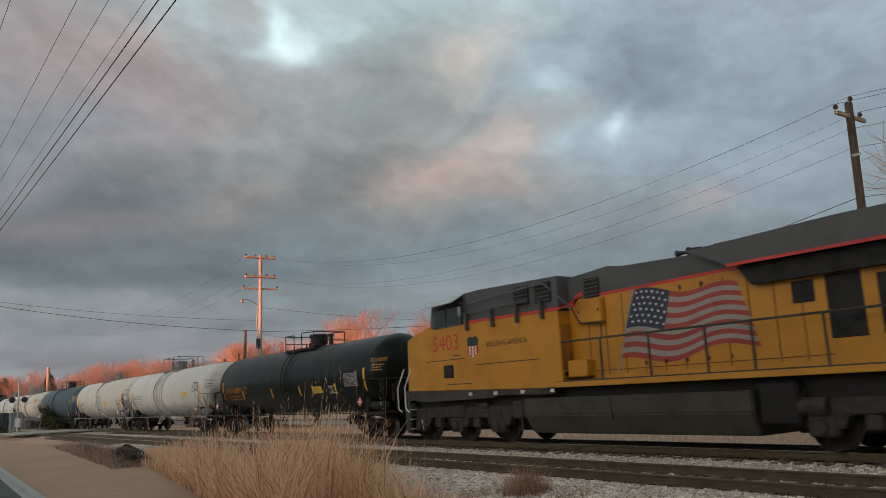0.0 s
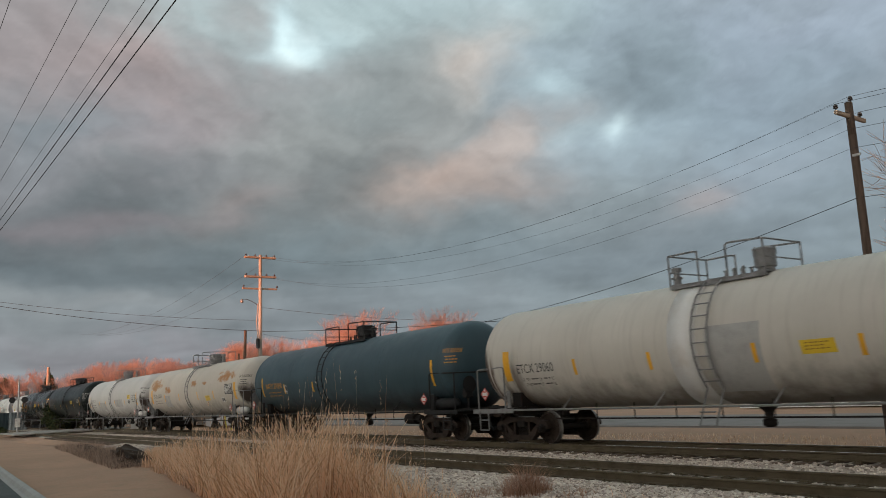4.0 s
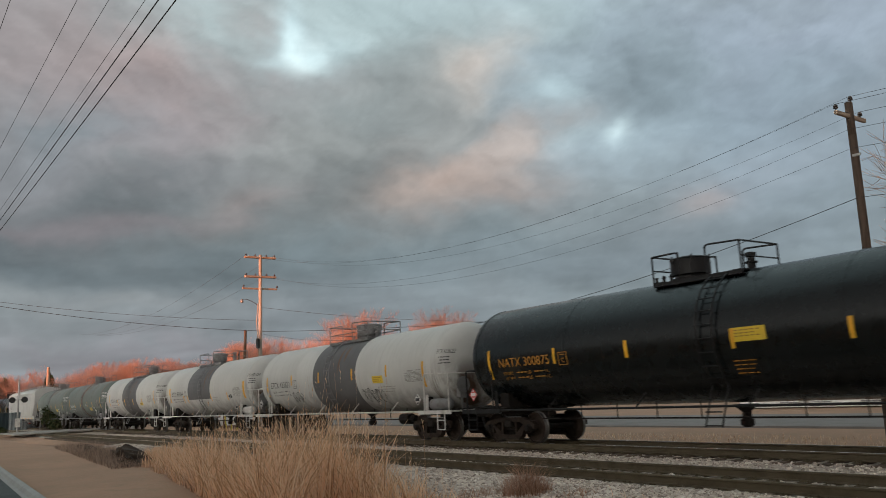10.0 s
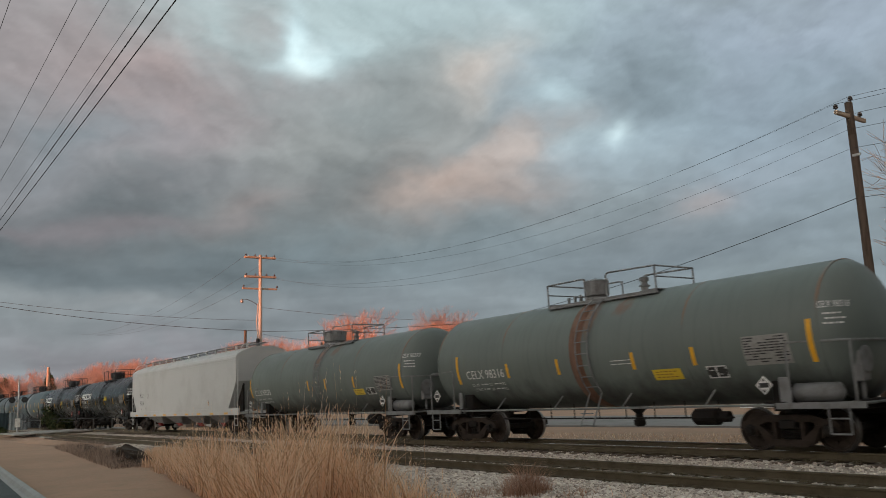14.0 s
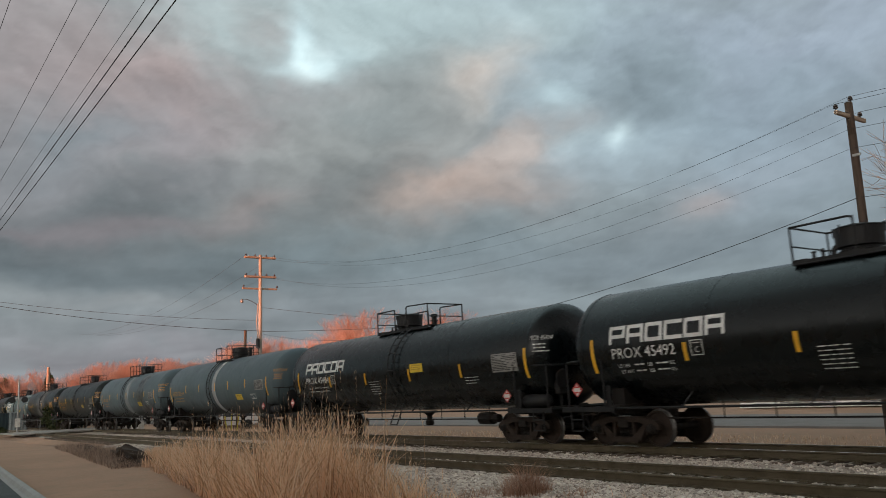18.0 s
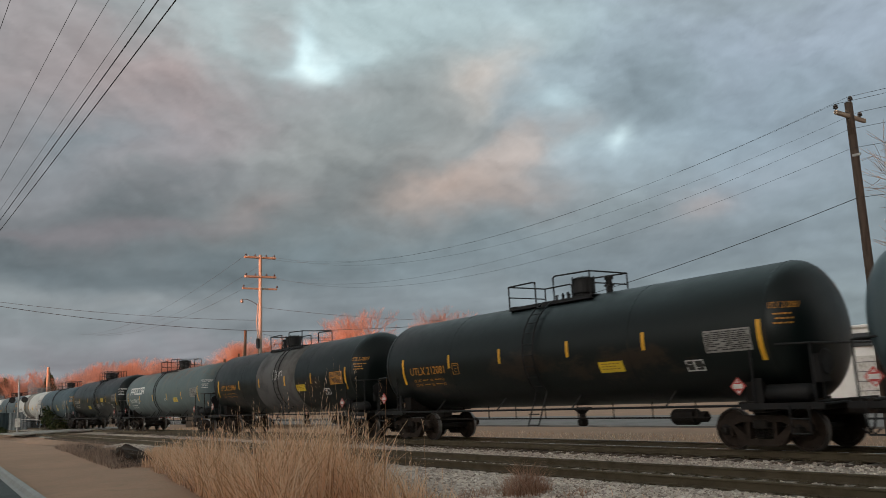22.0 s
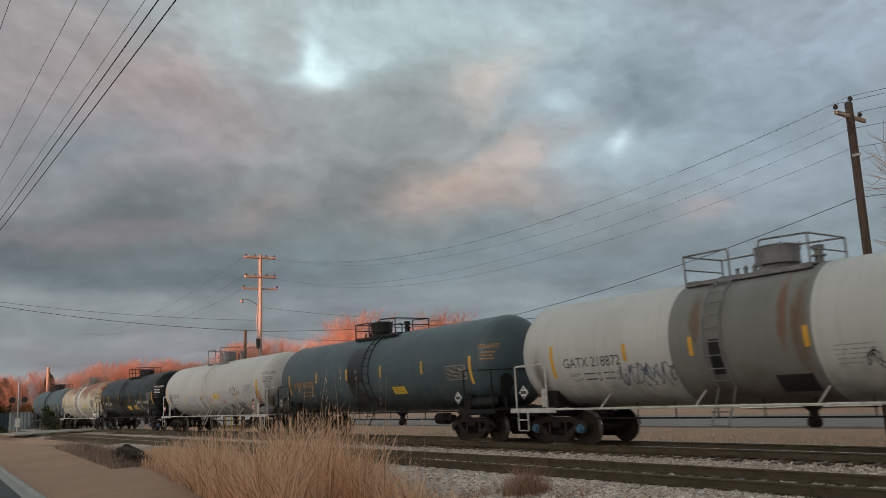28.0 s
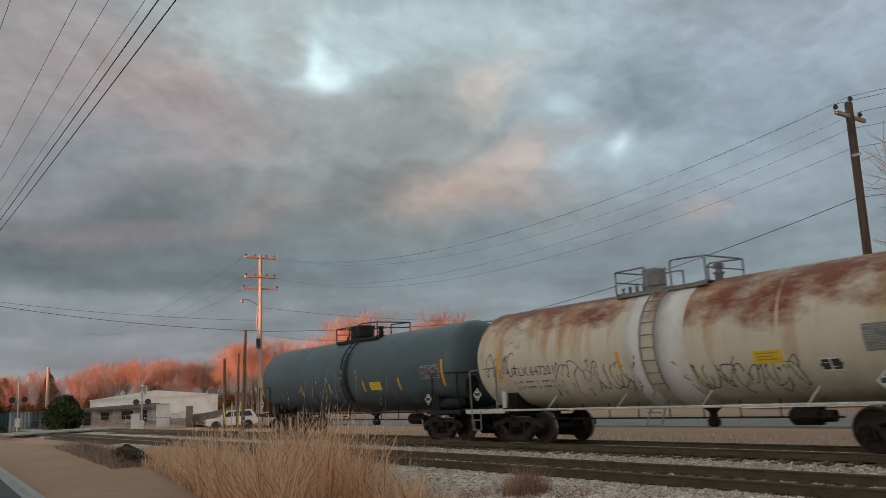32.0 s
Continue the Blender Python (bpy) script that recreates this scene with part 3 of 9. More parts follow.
bm = BM()
edge = [(x, y) for x in (-210.0, 120.0) for y in (-8.0, kerb_line(x))]
edge = [edge[0], edge[2], edge[3], edge[1]]
lo_, hi_ = [[bm.verts.new((x, y, z)) for x, y in edge] for z in (-0.45, -0.35)]
bm.faces.new(hi_)
bm.faces.new(lo_[::-1])
for i in range(4):
    bm.faces.new((lo_[i], lo_[(i + 1) % 4], hi_[(i + 1) % 4], hi_[i]))
bmesh.ops.recalc_face_normals(bm, faces=bm.faces[:])
street = thing("street", "dark asphalt street along the verge", "road", kind="structure", shape=bm, material=STREET_M)
KERB_M = mat("pale_weathered_kerb", (0.36, 0.36, 0.34), 0.85, 0.0, (0.22, 0.21, 0.19), 0.6, 1.5, 0.3, 40)
kerb = thing("kerb", "weathered pale concrete kerb along the street", "kerb", kind="structure")
bm = BM()
prof = [(-0.2, -0.38), (-0.18, -0.34), (-0.08, -0.33), (-0.03, -0.24), (0.08, -0.2), (0.13, -0.23), (0.13, -0.5), (-0.2, -0.5)]
a = [bm.verts.new((0.0, y, z)) for y, z in prof]
b = [bm.verts.new((2.96, y, z)) for y, z in prof]
bm.faces.new(a)
bm.faces.new(b[::-1])
for i in range(len(prof)):
    bm.faces.new((a[i], a[(i + 1) % len(prof)], b[(i + 1) % len(prof)], b[i]))
bmesh.ops.recalc_face_normals(bm, faces=bm.faces[:])
KERB = mesh_of("kerb_stone", bm, KERB_M)
for k in range(36):
    x = -96 + 3 * k
    part("kerb_stone", KERB, None, kerb, "", pose(x, kerb_line(x), 0.0, 0, 0, -3.23))


def scatter(name, label, category, points, sizes, material, seed, flat=0.75):
    """Loose stones: many squashed, knocked-about eight-corner lumps in one mesh."""
    rs = np.random.RandomState(seed)
    n = len(points)
    base = np.array([[x, y, z] for x in (-1, 1) for y in (-1, 1) for z in (-1, 1)], float) * 0.5
    v = base[None] + rs.uniform(-0.2, 0.2, (n, 8, 3))
    v[:, :, 2] *= flat
    v *= sizes[:, None, None]
    th = rs.uniform(0, 6.28, n)
    c, s = np.cos(th)[:, None], np.sin(th)[:, None]
    x, y = v[:, :, 0] * c - v[:, :, 1] * s, v[:, :, 0] * s + v[:, :, 1] * c
    tp = rs.uniform(-0.6, 0.6, n)
    c, s = np.cos(tp)[:, None], np.sin(tp)[:, None]
    v = np.stack([x * c - v[:, :, 2] * s, y, x * s + v[:, :, 2] * c], -1) + points[:, None, :]
    f = np.array([[0, 1, 3, 2], [4, 6, 7, 5], [0, 4, 5, 1], [2, 3, 7, 6], [0, 2, 6, 4], [1, 5, 7, 3]])
    faces = (f[None] + (np.arange(n) * 8)[:, None, None]).reshape(-1, 4)
    me = bpy.data.meshes.new(name)
    me.from_pydata(v.reshape(-1, 3).tolist(), [], faces.tolist())
    me.materials.append(material)
    return thing(name, label, category, kind="stuff", shape=me)


def stone_mat():
    m, n, l, b = nodes_of("crushed_limestone")
    rnd = n.new("ShaderNodeNewGeometry").outputs["Random Per Island"]
    co = n.new("ShaderNodeTexCoord").outputs["Object"]
    r = n.new("ShaderNodeValToRGB")
    el = r.color_ramp.elements
    el[0].position, el[0].color = 0.0, (0.26, 0.21, 0.175, 1)
    el[1].position, el[1].color = 1.0, (0.86, 0.8, 0.72, 1)
    for p, c in ((0.3, (0.54, 0.465, 0.4, 1)), (0.65, (0.7, 0.62, 0.54, 1)), (0.85, (0.77, 0.68, 0.59, 1))):
        e = el.new(p)
        e.color = c
    l.new(rnd, r.inputs[0])
    col = mixed(n, l, ramp(n, l, noise_node(n, l, co, 0.9, 5, 0.6), 0.42, 0.7), r.outputs[0], (0.13, 0.095, 0.07))
    k = mixed(n, l, 0.3, r.outputs[0], col)
    l.new(k, b.inputs["Base Color"])
    b.inputs["Roughness"].default_value = 0.92
    return m


STONE = stone_mat()
rs = np.random.RandomState(5)


def strip(n, x0, x1, y0, y1, zf, near=1.0):
    x = x1 - (x1 - x0) * rs.rand(n) ** near
    y = rs.uniform(y0, y1, n)
    return np.stack([x, y, zf(x, y)], -1)


def bed(x, y):
    """Top of the stone bed across both tracks."""
    return np.interp(y, [7.4, 9.0, 11.3, 13.6, 15.9, 18.1, 19.9], [-0.425, -0.335, -0.22, -0.235, -0.22, -0.225, -0.4]) + 0.006 * np.sin(x * 1.7 + y * 3)


pts = np.concatenate([strip(50000, -24, 3, 7.7, 11.5, bed, 1.0), strip(16000, -46, -24, 8.6, 11.5, bed, 1.0), strip(16000, -60, 3, 13.4, 16.2, bed, 1.0), strip(5000, -60, 3, 11.9, 13.1, bed), strip(4500, -60, 3, 16.5, 17.6, bed), strip(3500, -70, 3, 17.9, 19.8, bed)])
# thin out where the dry grass grows
keep = ~((pts[:, 1] < 9.6) & (pts[:, 0] < -15.0) & (rs.rand(len(pts)) < 0.85)) & ~((pts[:, 1] < 10.2) & (pts[:, 0] < -34))
pts = pts[keep]
sz = rs.uniform(0.022, 0.058, len(pts)) * (1 + 0.6 * (rs.rand(len(pts)) > 0.93))
scatter("ballast_stones", "pale grey crushed stone ballast", "gravel", pts, sz, STONE, 8)
bm = BM()
ys = [7.4, 9.0, 11.3, 13.6, 15.9, 18.1, 19.9]
zs = [-0.41, -0.34, -0.225, -0.24, -0.225, -0.23, -0.41]
xs = [-420 + 6 * i for i in range(80)] + [90]
near = [0.0 if x > -20 else min(1.0, (-20 - x) / 14.0) for x in xs]
g = [[bm.verts.new((x, y + (3.0 - 0.6 * j) * k if j < 3 else y, z + (0.0 if j else -0.03) + 0.006 * math.sin(x * 1.7 + y * 3))) for j, (y, z) in enumerate(zip(ys, zs))] for x, k in zip(xs, near)]
for i in range(len(xs) - 1):
    for j in range(len(ys) - 1):
        bm.faces.new((g[i][j], g[i + 1][j], g[i + 1][j + 1], g[i][j + 1]))
thing("ballast_bed", "bed of dirty grey crushed stone", "gravel", kind="structure", shape=bm, material=BALLAST)

# ties
TIE = mat("oily_timber_tie", (0.11, 0.077, 0.056), 0.9, 0.0, (0.19, 0.142, 0.105), 0.6, 3, 0.5, 18, (1, 6, 1), vary=0.3)
bm = BM()
box(bm, (0, 0, 0), (0.22, 2.6, 0.16), 0.012)
TIEM = mesh_of("tie", bm, TIE)
bm = BM()
for y in (-0.75, 0.75):
    box(bm, (0, y, 0.088), (0.19, 0.36, 0.02))
    for q in (-0.1, 0.1):
        for w in (-0.06, 0.06):
            box(bm, (w, y + q, 0.11), (0.03, 0.04, 0.03))
PLATE = mesh_of("tie_plate", bm, RAILMAT)
rt = random.Random(4)
for tr, yc, dz in ((MAIN, TRACK_Y, 0.0), (SIDING, SIDING_Y, -0.04)):
    for k in range(140):
        x = 4.0 - 0.52 * k
        t = part("tie", TIEM, None, tr, "", pose(x + rt.uniform(-0.03, 0.03), yc + rt.uniform(-0.06, 0.06), -0.27 + dz, 0, rt.uniform(-1, 1), rt.uniform(-1.5, 1.5)))
        if k < 60:
            part("tie_plate", PLATE, None, t)

# level crossing slab
bm = BM()
for y in (SIDING_Y, TRACK_Y):
    box(bm, (-80, y, -0.03), (9, 1.3, 0.1), 0.01)
    box(bm, (-80, y - 1.6, -0.04), (9, 1.5, 0.1), 0.01)
    box(bm, (-80, y + 1.6, -0.04), (9, 1.5, 0.1), 0.01)
thing("level_crossing", "pale concrete crossing panels between the rails", "level crossing", kind="structure", shape=bm, material=CONCRETE)


def straw_mat(name, a, b_, c):
    m, n, l, b = nodes_of(name)
    rnd = n.new("ShaderNodeNewGeometry").outputs["Random Per Island"]
    r = n.new("ShaderNodeValToRGB")
    el = r.color_ramp.elements
    el[0].color, el[1].color = (*a, 1), (*c, 1)
    e = el.new(0.5)
    e.color = (*b_, 1)
    l.new(rnd, r.inputs[0])
    l.new(r.outputs[0], b.inputs["Base Color"])
    b.inputs["Roughness"].default_value = 0.8
    b.inputs["Specular IOR Level"].default_value = 0.2
    # thin dry blades let light through
    tl = n.new("ShaderNodeBsdfTranslucent")
    l.new(r.outputs[0], tl.inputs["Color"])
    mx = n.new("ShaderNodeMixShader")
    mx.inputs[0].default_value = 0.45
    l.new(b.outputs[0], mx.inputs[1])
    l.new(tl.outputs[0], mx.inputs[2])
    out = [q for q in n if q.type == "OUTPUT_MATERIAL"][0]
    l.new(mx.outputs[0], out.inputs["Surface"])
    return m


STRAW = straw_mat("dry_straw", (0.4, 0.21, 0.105), (0.9, 0.59, 0.37), (0.97, 0.78, 0.58))
STRAW3 = straw_mat("grey_brown_straw", (0.32, 0.185, 0.115), (0.6, 0.385, 0.265), (0.8, 0.58, 0.44))
STRAW2 = straw_mat("reddish_dry_weed", (0.2, 0.11, 0.07), (0.42, 0.24, 0.16), (0.6, 0.38, 0.27))


def blades(roots, heights, widths, lean, seed, droop=0.35, seg=4):
    """Narrow curved blades; arrays in, vertices and faces out."""
    r = np.random.RandomState(seed)
    n = len(roots)
    th = r.uniform(0, 6.28, n)
    d = np.stack([np.cos(th), np.sin(th), np.zeros(n)], -1)
    face = r.uniform(0, 6.28, n)
    side = np.stack([np.cos(face), np.sin(face), np.zeros(n)], -1)
    bend = r.uniform(0.3, 1.0, n)[:, None] * lean
    V = []
    for k in range(seg + 1):
        t = k / seg
        p = roots + d * (bend * heights[:, None] * (t ** 1.8)) + np.stack([np.zeros(n), np.zeros(n), heights * (t - droop * bend[:, 0] * t ** 3)], -1)
        w = (widths * (1 - 0.85 * t))[:, None]
        V += [p - side * w, p + side * w]
    V = np.stack(V, 1)
    m = V.shape[1]
    F = np.concatenate([np.array([[2 * k, 2 * k + 1, 2 * k + 3, 2 * k + 2]]) for k in range(seg)])
    faces = (F[None] + (np.arange(n) * m)[:, None, None]).reshape(-1, 4)
    return V.reshape(-1, 3), faces


def grass(name, label, sets, material):
    vs, fs, o = [], [], 0
    for v, f in sets:
        vs.append(v)
        fs.append(f + o)
        o += len(v)
    me = bpy.data.meshes.new(name)
    me.from_pydata(np.concatenate(vs).tolist(), [], np.concatenate(fs).tolist())
    me.materials.append(material)
    return thing(name, label, "grass", kind="stuff", shape=me)


def clump_roots(n, seed):
    """Roots in tufts over the verge between the path and the stones."""
    r = np.random.RandomState(seed)
    x = -11.9 - 25.7 * r.rand(n * 3) ** 1.2
    y0, y1 = 5.0 - (x + 14.0) * 0.155 + 0.6, 9.0 - (x + 14.0) * 0.055
    y = y0 + (y1 - y0) * r.rand(n * 3)
    tuft = np.sin(x * 2.1 + 1.3 * np.sin(y * 1.7)) + np.sin(y * 2.9 + x * 0.6) + r.uniform(-1.2, 1.2, n * 3)
    ok = tuft > 0.35
    x, y = x[ok][:n], y[ok][:n]
    return np.stack([x, y, np.full(len(x), -0.44)], -1)


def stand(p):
    """Height of the stand: shaped by bearing from the camera to fit its view, tallest in the middle."""
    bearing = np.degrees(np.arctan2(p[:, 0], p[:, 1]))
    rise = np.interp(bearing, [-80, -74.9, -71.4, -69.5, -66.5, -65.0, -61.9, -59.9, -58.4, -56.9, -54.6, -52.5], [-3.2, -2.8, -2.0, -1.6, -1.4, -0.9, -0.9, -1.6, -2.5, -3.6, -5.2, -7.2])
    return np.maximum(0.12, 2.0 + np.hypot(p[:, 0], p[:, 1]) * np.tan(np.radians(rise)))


def tufted(p):
    """Uneven tufts: some stand high, some lie low."""
    return 0.86 + 0.2 * np.sin(p[:, 0] * 1.3 + 2 * np.sin(p[:, 1] * 1.1)) + 0.12 * np.sin(p[:, 0] * 4.1 + p[:, 1] * 3.3)


def plumes(roots, heights, seed, count=7):
    """Feathery seed heads: short fine blades round the top of each upright stalk."""
    r = np.random.RandomState(seed)
    k = np.repeat(np.arange(len(roots)), count)
    t = r.uniform(0.78, 1.0, len(k))
    p = roots[k] + np.stack([r.uniform(-0.012, 0.012, len(k)), r.uniform(-0.012, 0.012, len(k)), heights[k] * t], -1)
    return blades(p, r.uniform(0.04, 0.12, len(k)), r.uniform(0.004, 0.008, len(k)), 0.5, seed + 1, seg=2)


ra = clump_roots(7600, 21)
n = len(ra)
r = np.random.RandomState(22)
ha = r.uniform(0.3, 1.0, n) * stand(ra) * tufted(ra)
rb = clump_roots(3600, 23)
nb = len(rb)
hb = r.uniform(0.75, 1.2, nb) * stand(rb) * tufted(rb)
rc = clump_roots(60, 29)
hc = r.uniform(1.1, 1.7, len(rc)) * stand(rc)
rh = clump_roots(420, 30)
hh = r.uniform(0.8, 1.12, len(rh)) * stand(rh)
wa = r.uniform(0.009, 0.021, n)
grey = r.rand(n) < np.interp(ra[:, 0], [-30, -22, -16], [0.85, 0.6, 0.12])
grass("withered_tall_grass", "withered grey-brown grass among the straw", [blades(ra[grey], ha[grey] * 0.85, wa[grey], 1.1, 46, 0.6)], STRAW3)
grass("tall_dry_grass", "tall dry straw-coloured grass beside the track", [blades(ra[~grey], ha[~grey], wa[~grey], 0.95, 24, 0.5), blades(rb, hb, r.uniform(0.007, 0.015, nb), 0.6, 25), blades(rc, hc, r.uniform(0.005, 0.008, len(rc)), 0.12, 26, 0.1), blades(rh, hh, r.uniform(0.004, 0.007, len(rh)), 0.0, 37, 0.0), plumes(rc, hc * 0.97, 38), plumes(rh, hh, 39)], STRAW)
# low tufts among the stones and on the far side of the track
m = 2600
rd = np.stack([r.uniform(-40, -2, m), r.uniform(8.2, 10.4, m), np.full(m, -0.42)], -1)
rd = rd[np.sin(rd[:, 0] * 1.9) + np.sin(rd[:, 1] * 3.1) + r.uniform(-0.6, 0.6, m) > 1.15]
rd[:, 2] = bed(rd[:, 0], rd[:, 1]) - 0.03
re_ = np.stack([r.uniform(-75, 6, 9000), 20.3 + 4.8 * r.rand(9000), np.full(9000, -0.44)], -1)
grass("low_dry_tufts", "low tufts of dead grass along the track", [blades(rd, r.uniform(0.1, 0.4, len(rd)), r.uniform(0.004, 0.008, len(rd)), 0.7, 27), blades(re_, r.uniform(0.06, 0.2, 9000), r.uniform(0.006, 0.012, 9000), 0.7, 28)], STRAW)
# reddish weed by the siding
m = 900
a = r.uniform(0, 6.28, m)
q = r.rand(m) ** 0.7
rw = np.stack([-11.35 + 0.42 * q * np.cos(a) - 0.1, 9.95 + 0.5 * q * np.sin(a), np.full(m, -0.33)], -1)
rw2 = rw[:200] * np.array([1, 1, 1]) + np.array([-0.7, -0.5, 0])
rw3 = rw[500:650] + np.array([1.1, 0.3, 0])
grass("dead_weed", "dead reddish weed growing from the stones", [blades(rw, r.uniform(0.2, 0.95, m) * (1 - 0.5 * q), r.uniform(0.003, 0.006, m), 0.8, 33), blades(rw2, r.uniform(0.1, 0.3, 200), r.uniform(0.003, 0.006, 200), 0.9, 34), blades(rw3, r.uniform(0.1, 0.3, 150), r.uniform(0.003, 0.006, 150), 0.9, 35)], STRAW2)

# broken earth bank at the end of the verge
EARTH = mat("dark_brown_earth", (0.035, 0.024, 0.018), 0.95, 0.0, (0.12, 0.08, 0.055), 0.6, 3, 0.8, 10)


def earth_bank(path, width, height, label, seed, eaten):
    """A ragged bank along a line: a steep torn face to the street side, a flat crown that runs back into the stones."""
    bm = BM()
    n, off = 90, Vector((seed * 3.1, seed * 1.7, 0))
    ring = []
    for i in range(n + 1):
        t = i / n
        u = t * (len(path) - 1)
        k = min(int(u), len(path) - 2)
        a = Vector(path[k]).lerp(Vector(path[k + 1]), u - k)
        end = min(1.0, 4 * t, 4 * (1 - t))
        h = height * end * (0.75 + 0.5 * noise.noise(Vector((t * 7, seed, 0))))
        dip = eaten(t)
        row = []
        for q, (dy, dz) in enumerate(((-0.32, -0.12), (-0.12, 0.1), (0.0 + 0.2 * dip, 0.45), (-0.04 + 0.12 * dip, 0.8), (0.05, 1.0), (0.4, 0.95), (0.8, 0.7), (1.2, -0.1))):
            p = Vector((a.x, a.y + dy * width, -0.42 + dz * h))
            w = noise.noise_vector(p * 2.3 + off) * 0.24 + noise.noise_vector(p * 6.0 + off) * 0.16 + noise.noise_vector(p * 15.0 + off) * 0.05
            row.append(bm.verts.new(p + w * (0.4 if q in (0, 7) else 1.0)))
        ring.append(row)
    for a, b in zip(ring, ring[1:]):
        for i in range(7):
            bm.faces.new((a[i], a[i + 1], b[i + 1], b[i]))
    bmesh.ops.recalc_face_normals(bm, faces=bm.faces[:])
    return thing("earth_bank", label, "earth", "torn banks of the verge", shape=bm, material=EARTH)


earth_bank([(-47.5, 9.3), (-44.0, 9.0), (-40.5, 8.7)], 0.7, 0.34, "low torn edge of dark earth on the verge", 2, lambda t: 1.0)
earth_bank([(-36.0, 8.35), (-33.2, 8.05), (-30.2, 7.7)], 1.0, 0.6, "dark torn earth bank with a hollow face", 5, lambda t: 1.0 + 1.2 * math.sin(t * 9))
# grey-brown dead grass hanging over the bank
WITHER = straw_mat("withered_grey_grass", (0.16, 0.11, 0.08), (0.36, 0.26, 0.2), (0.52, 0.4, 0.32))
m = 5200
u = r.rand(m)
rk = np.stack([-52 + 22.5 * u, 9.75 - 2.05 * u + 1.5 * (r.rand(m) - 0.45), np.full(m, -0.42)], -1)
hk = r.uniform(0.15, 0.5, m) * (1 + 0.5 * np.sin(rk[:, 0] * 1.1)) * np.interp(u, [0, 0.3, 1], [0.5, 1.0, 1.1])
grass("withered_verge_grass", "withered grey-brown grass along the torn bank", [blades(rk, hk, r.uniform(0.008, 0.015, m), 0.9, 45)], WITHER)


# ---- woods ----
BARK = mat("grey_brown_bark", (0.2, 0.15, 0.115), 0.95, 0.0, (0.11, 0.08, 0.06), 0.6, 2, 0.5, 12)
TWIG = mat("reddish_bare_twigs", (0.34, 0.21, 0.155), 0.9, 0.0, (0.24, 0.14, 0.1), 0.5, 1, 0.0)


def bare_tree(seed, height, spread=1.0, levels=4, thick=1.0):
    """Skeleton of a leafless tree: trunk and limbs in one list, twigs in another."""
    rg = random.Random(seed)
    limbs, twigs = [], []

    def grow(p, d, length, r, lv):
        n = 3
        q = p
        for i in range(n):
            d2 = (d + Vector((rg.uniform(-1, 1), rg.uniform(-1, 1), rg.uniform(-0.3, 0.7))) * 0.13).normalized()
            e = q + d2 * length / n
            r2 = r * (1 - 0.22 * (i + 1) / n * 1.4)
            (limbs if lv < 2 else twigs).append((q, e, r * (1 - 0.3 * i / n), r2))
            if lv < levels and (i > 0 or lv > 0):
                for k in range(rg.choice((1, 2, 2)) if lv else rg.choice((1, 2, 3))):
                    az = rg.uniform(0, 6.28)
                    side = Vector((math.cos(az), math.sin(az), 0))
                    side = (side - d2 * side.dot(d2)).normalized()
                    dd = (d2 * rg.uniform(0.5, 0.9) + side * rg.uniform(0.5, 0.95) * spread + Vector((0, 0, 0.18))).normalized()
                    grow(e, dd, length * rg.uniform(0.5, 0.72), max(0.012 * thick, r2 * 0.55), lv + 1)
            q, d = e, d2
        if lv < levels:
            for k in range(2):
                az = rg.uniform(0, 6.28)
                dd = (d + 0.5 * Vector((math.cos(az), math.sin(az), 0.2))).normalized()
                grow(q, dd, length * 0.6, max(0.012 * thick, r * 0.5), lv + 1)

    grow(Vector((0, 0, -0.4)), Vector((0, 0, 1)), height * 0.42, height * 0.018 * thick, 0)
    return limbs, twigs


def sticks(segs, sides):
    V, F = [], []
    for a, b, r0, r1 in segs:
        z = (b - a).normalized()
        x = z.orthogonal().normalized()
        y = z.cross(x)
        o = len(V)
        for p, r in ((a, r0), (b, r1)):
            for k in range(sides):
                t = 2 * math.pi * k / sides
                V.append(tuple(p + r * (math.cos(t) * x + math.sin(t) * y)))
        for k in range(sides):
            F.append((o + k, o + (k + 1) % sides, o + sides + (k + 1) % sides, o + sides + k))
    return V, F


def tree_thing(seed, height, label, m, levels=4, spread=1.0, thick=1.0, group="bare trees of the wood"):
    limbs, twigs = bare_tree(seed, height, spread, levels, thick)
    t = thing("bare_tree", label, "tree", group, m)
    for nm, segs, sides, mm in (("trunk", limbs, 6, BARK), ("crown", twigs, 3, TWIG)):
        me = bpy.data.meshes.new(nm)
        v, f = sticks(segs, sides)
        me.from_pydata(v, [], f)
        me.materials.append(mm)
        part(nm, me, None, t)
    return t


KINDS = [tree_thing(100 + k, h, "leafless tree glowing red in the low sun", pose(-188 + 4 * k, 30 + 11 * k, -0.4), 4, 0.66, 0.6) for k, h in enumerate((12.5, 14.0, 11.0, 13.0, 15.0))]
TOPS = [(-90, 2.9), (-83.3, 2.8), (-81.7, 2.4), (-79.8, 2.2), (-78.5, 2.85), (-75.4, 3.5), (-73.2, 3.5), (-72.1, 3.0), (-69.9, 3.85), (-68.4, 4.4), (-64.9, 4.85), (-62.5, 4.4), (-60.1, 5.25), (-58.1, 4.4), (-54.6, 5.6), (-53.4, 5.2), (-52, 4.3), (-48, 4.3)]
REACH = [max(v.co.z for ch in t.children for v in ch.data.vertices) for t in KINDS]
rg = random.Random(9)
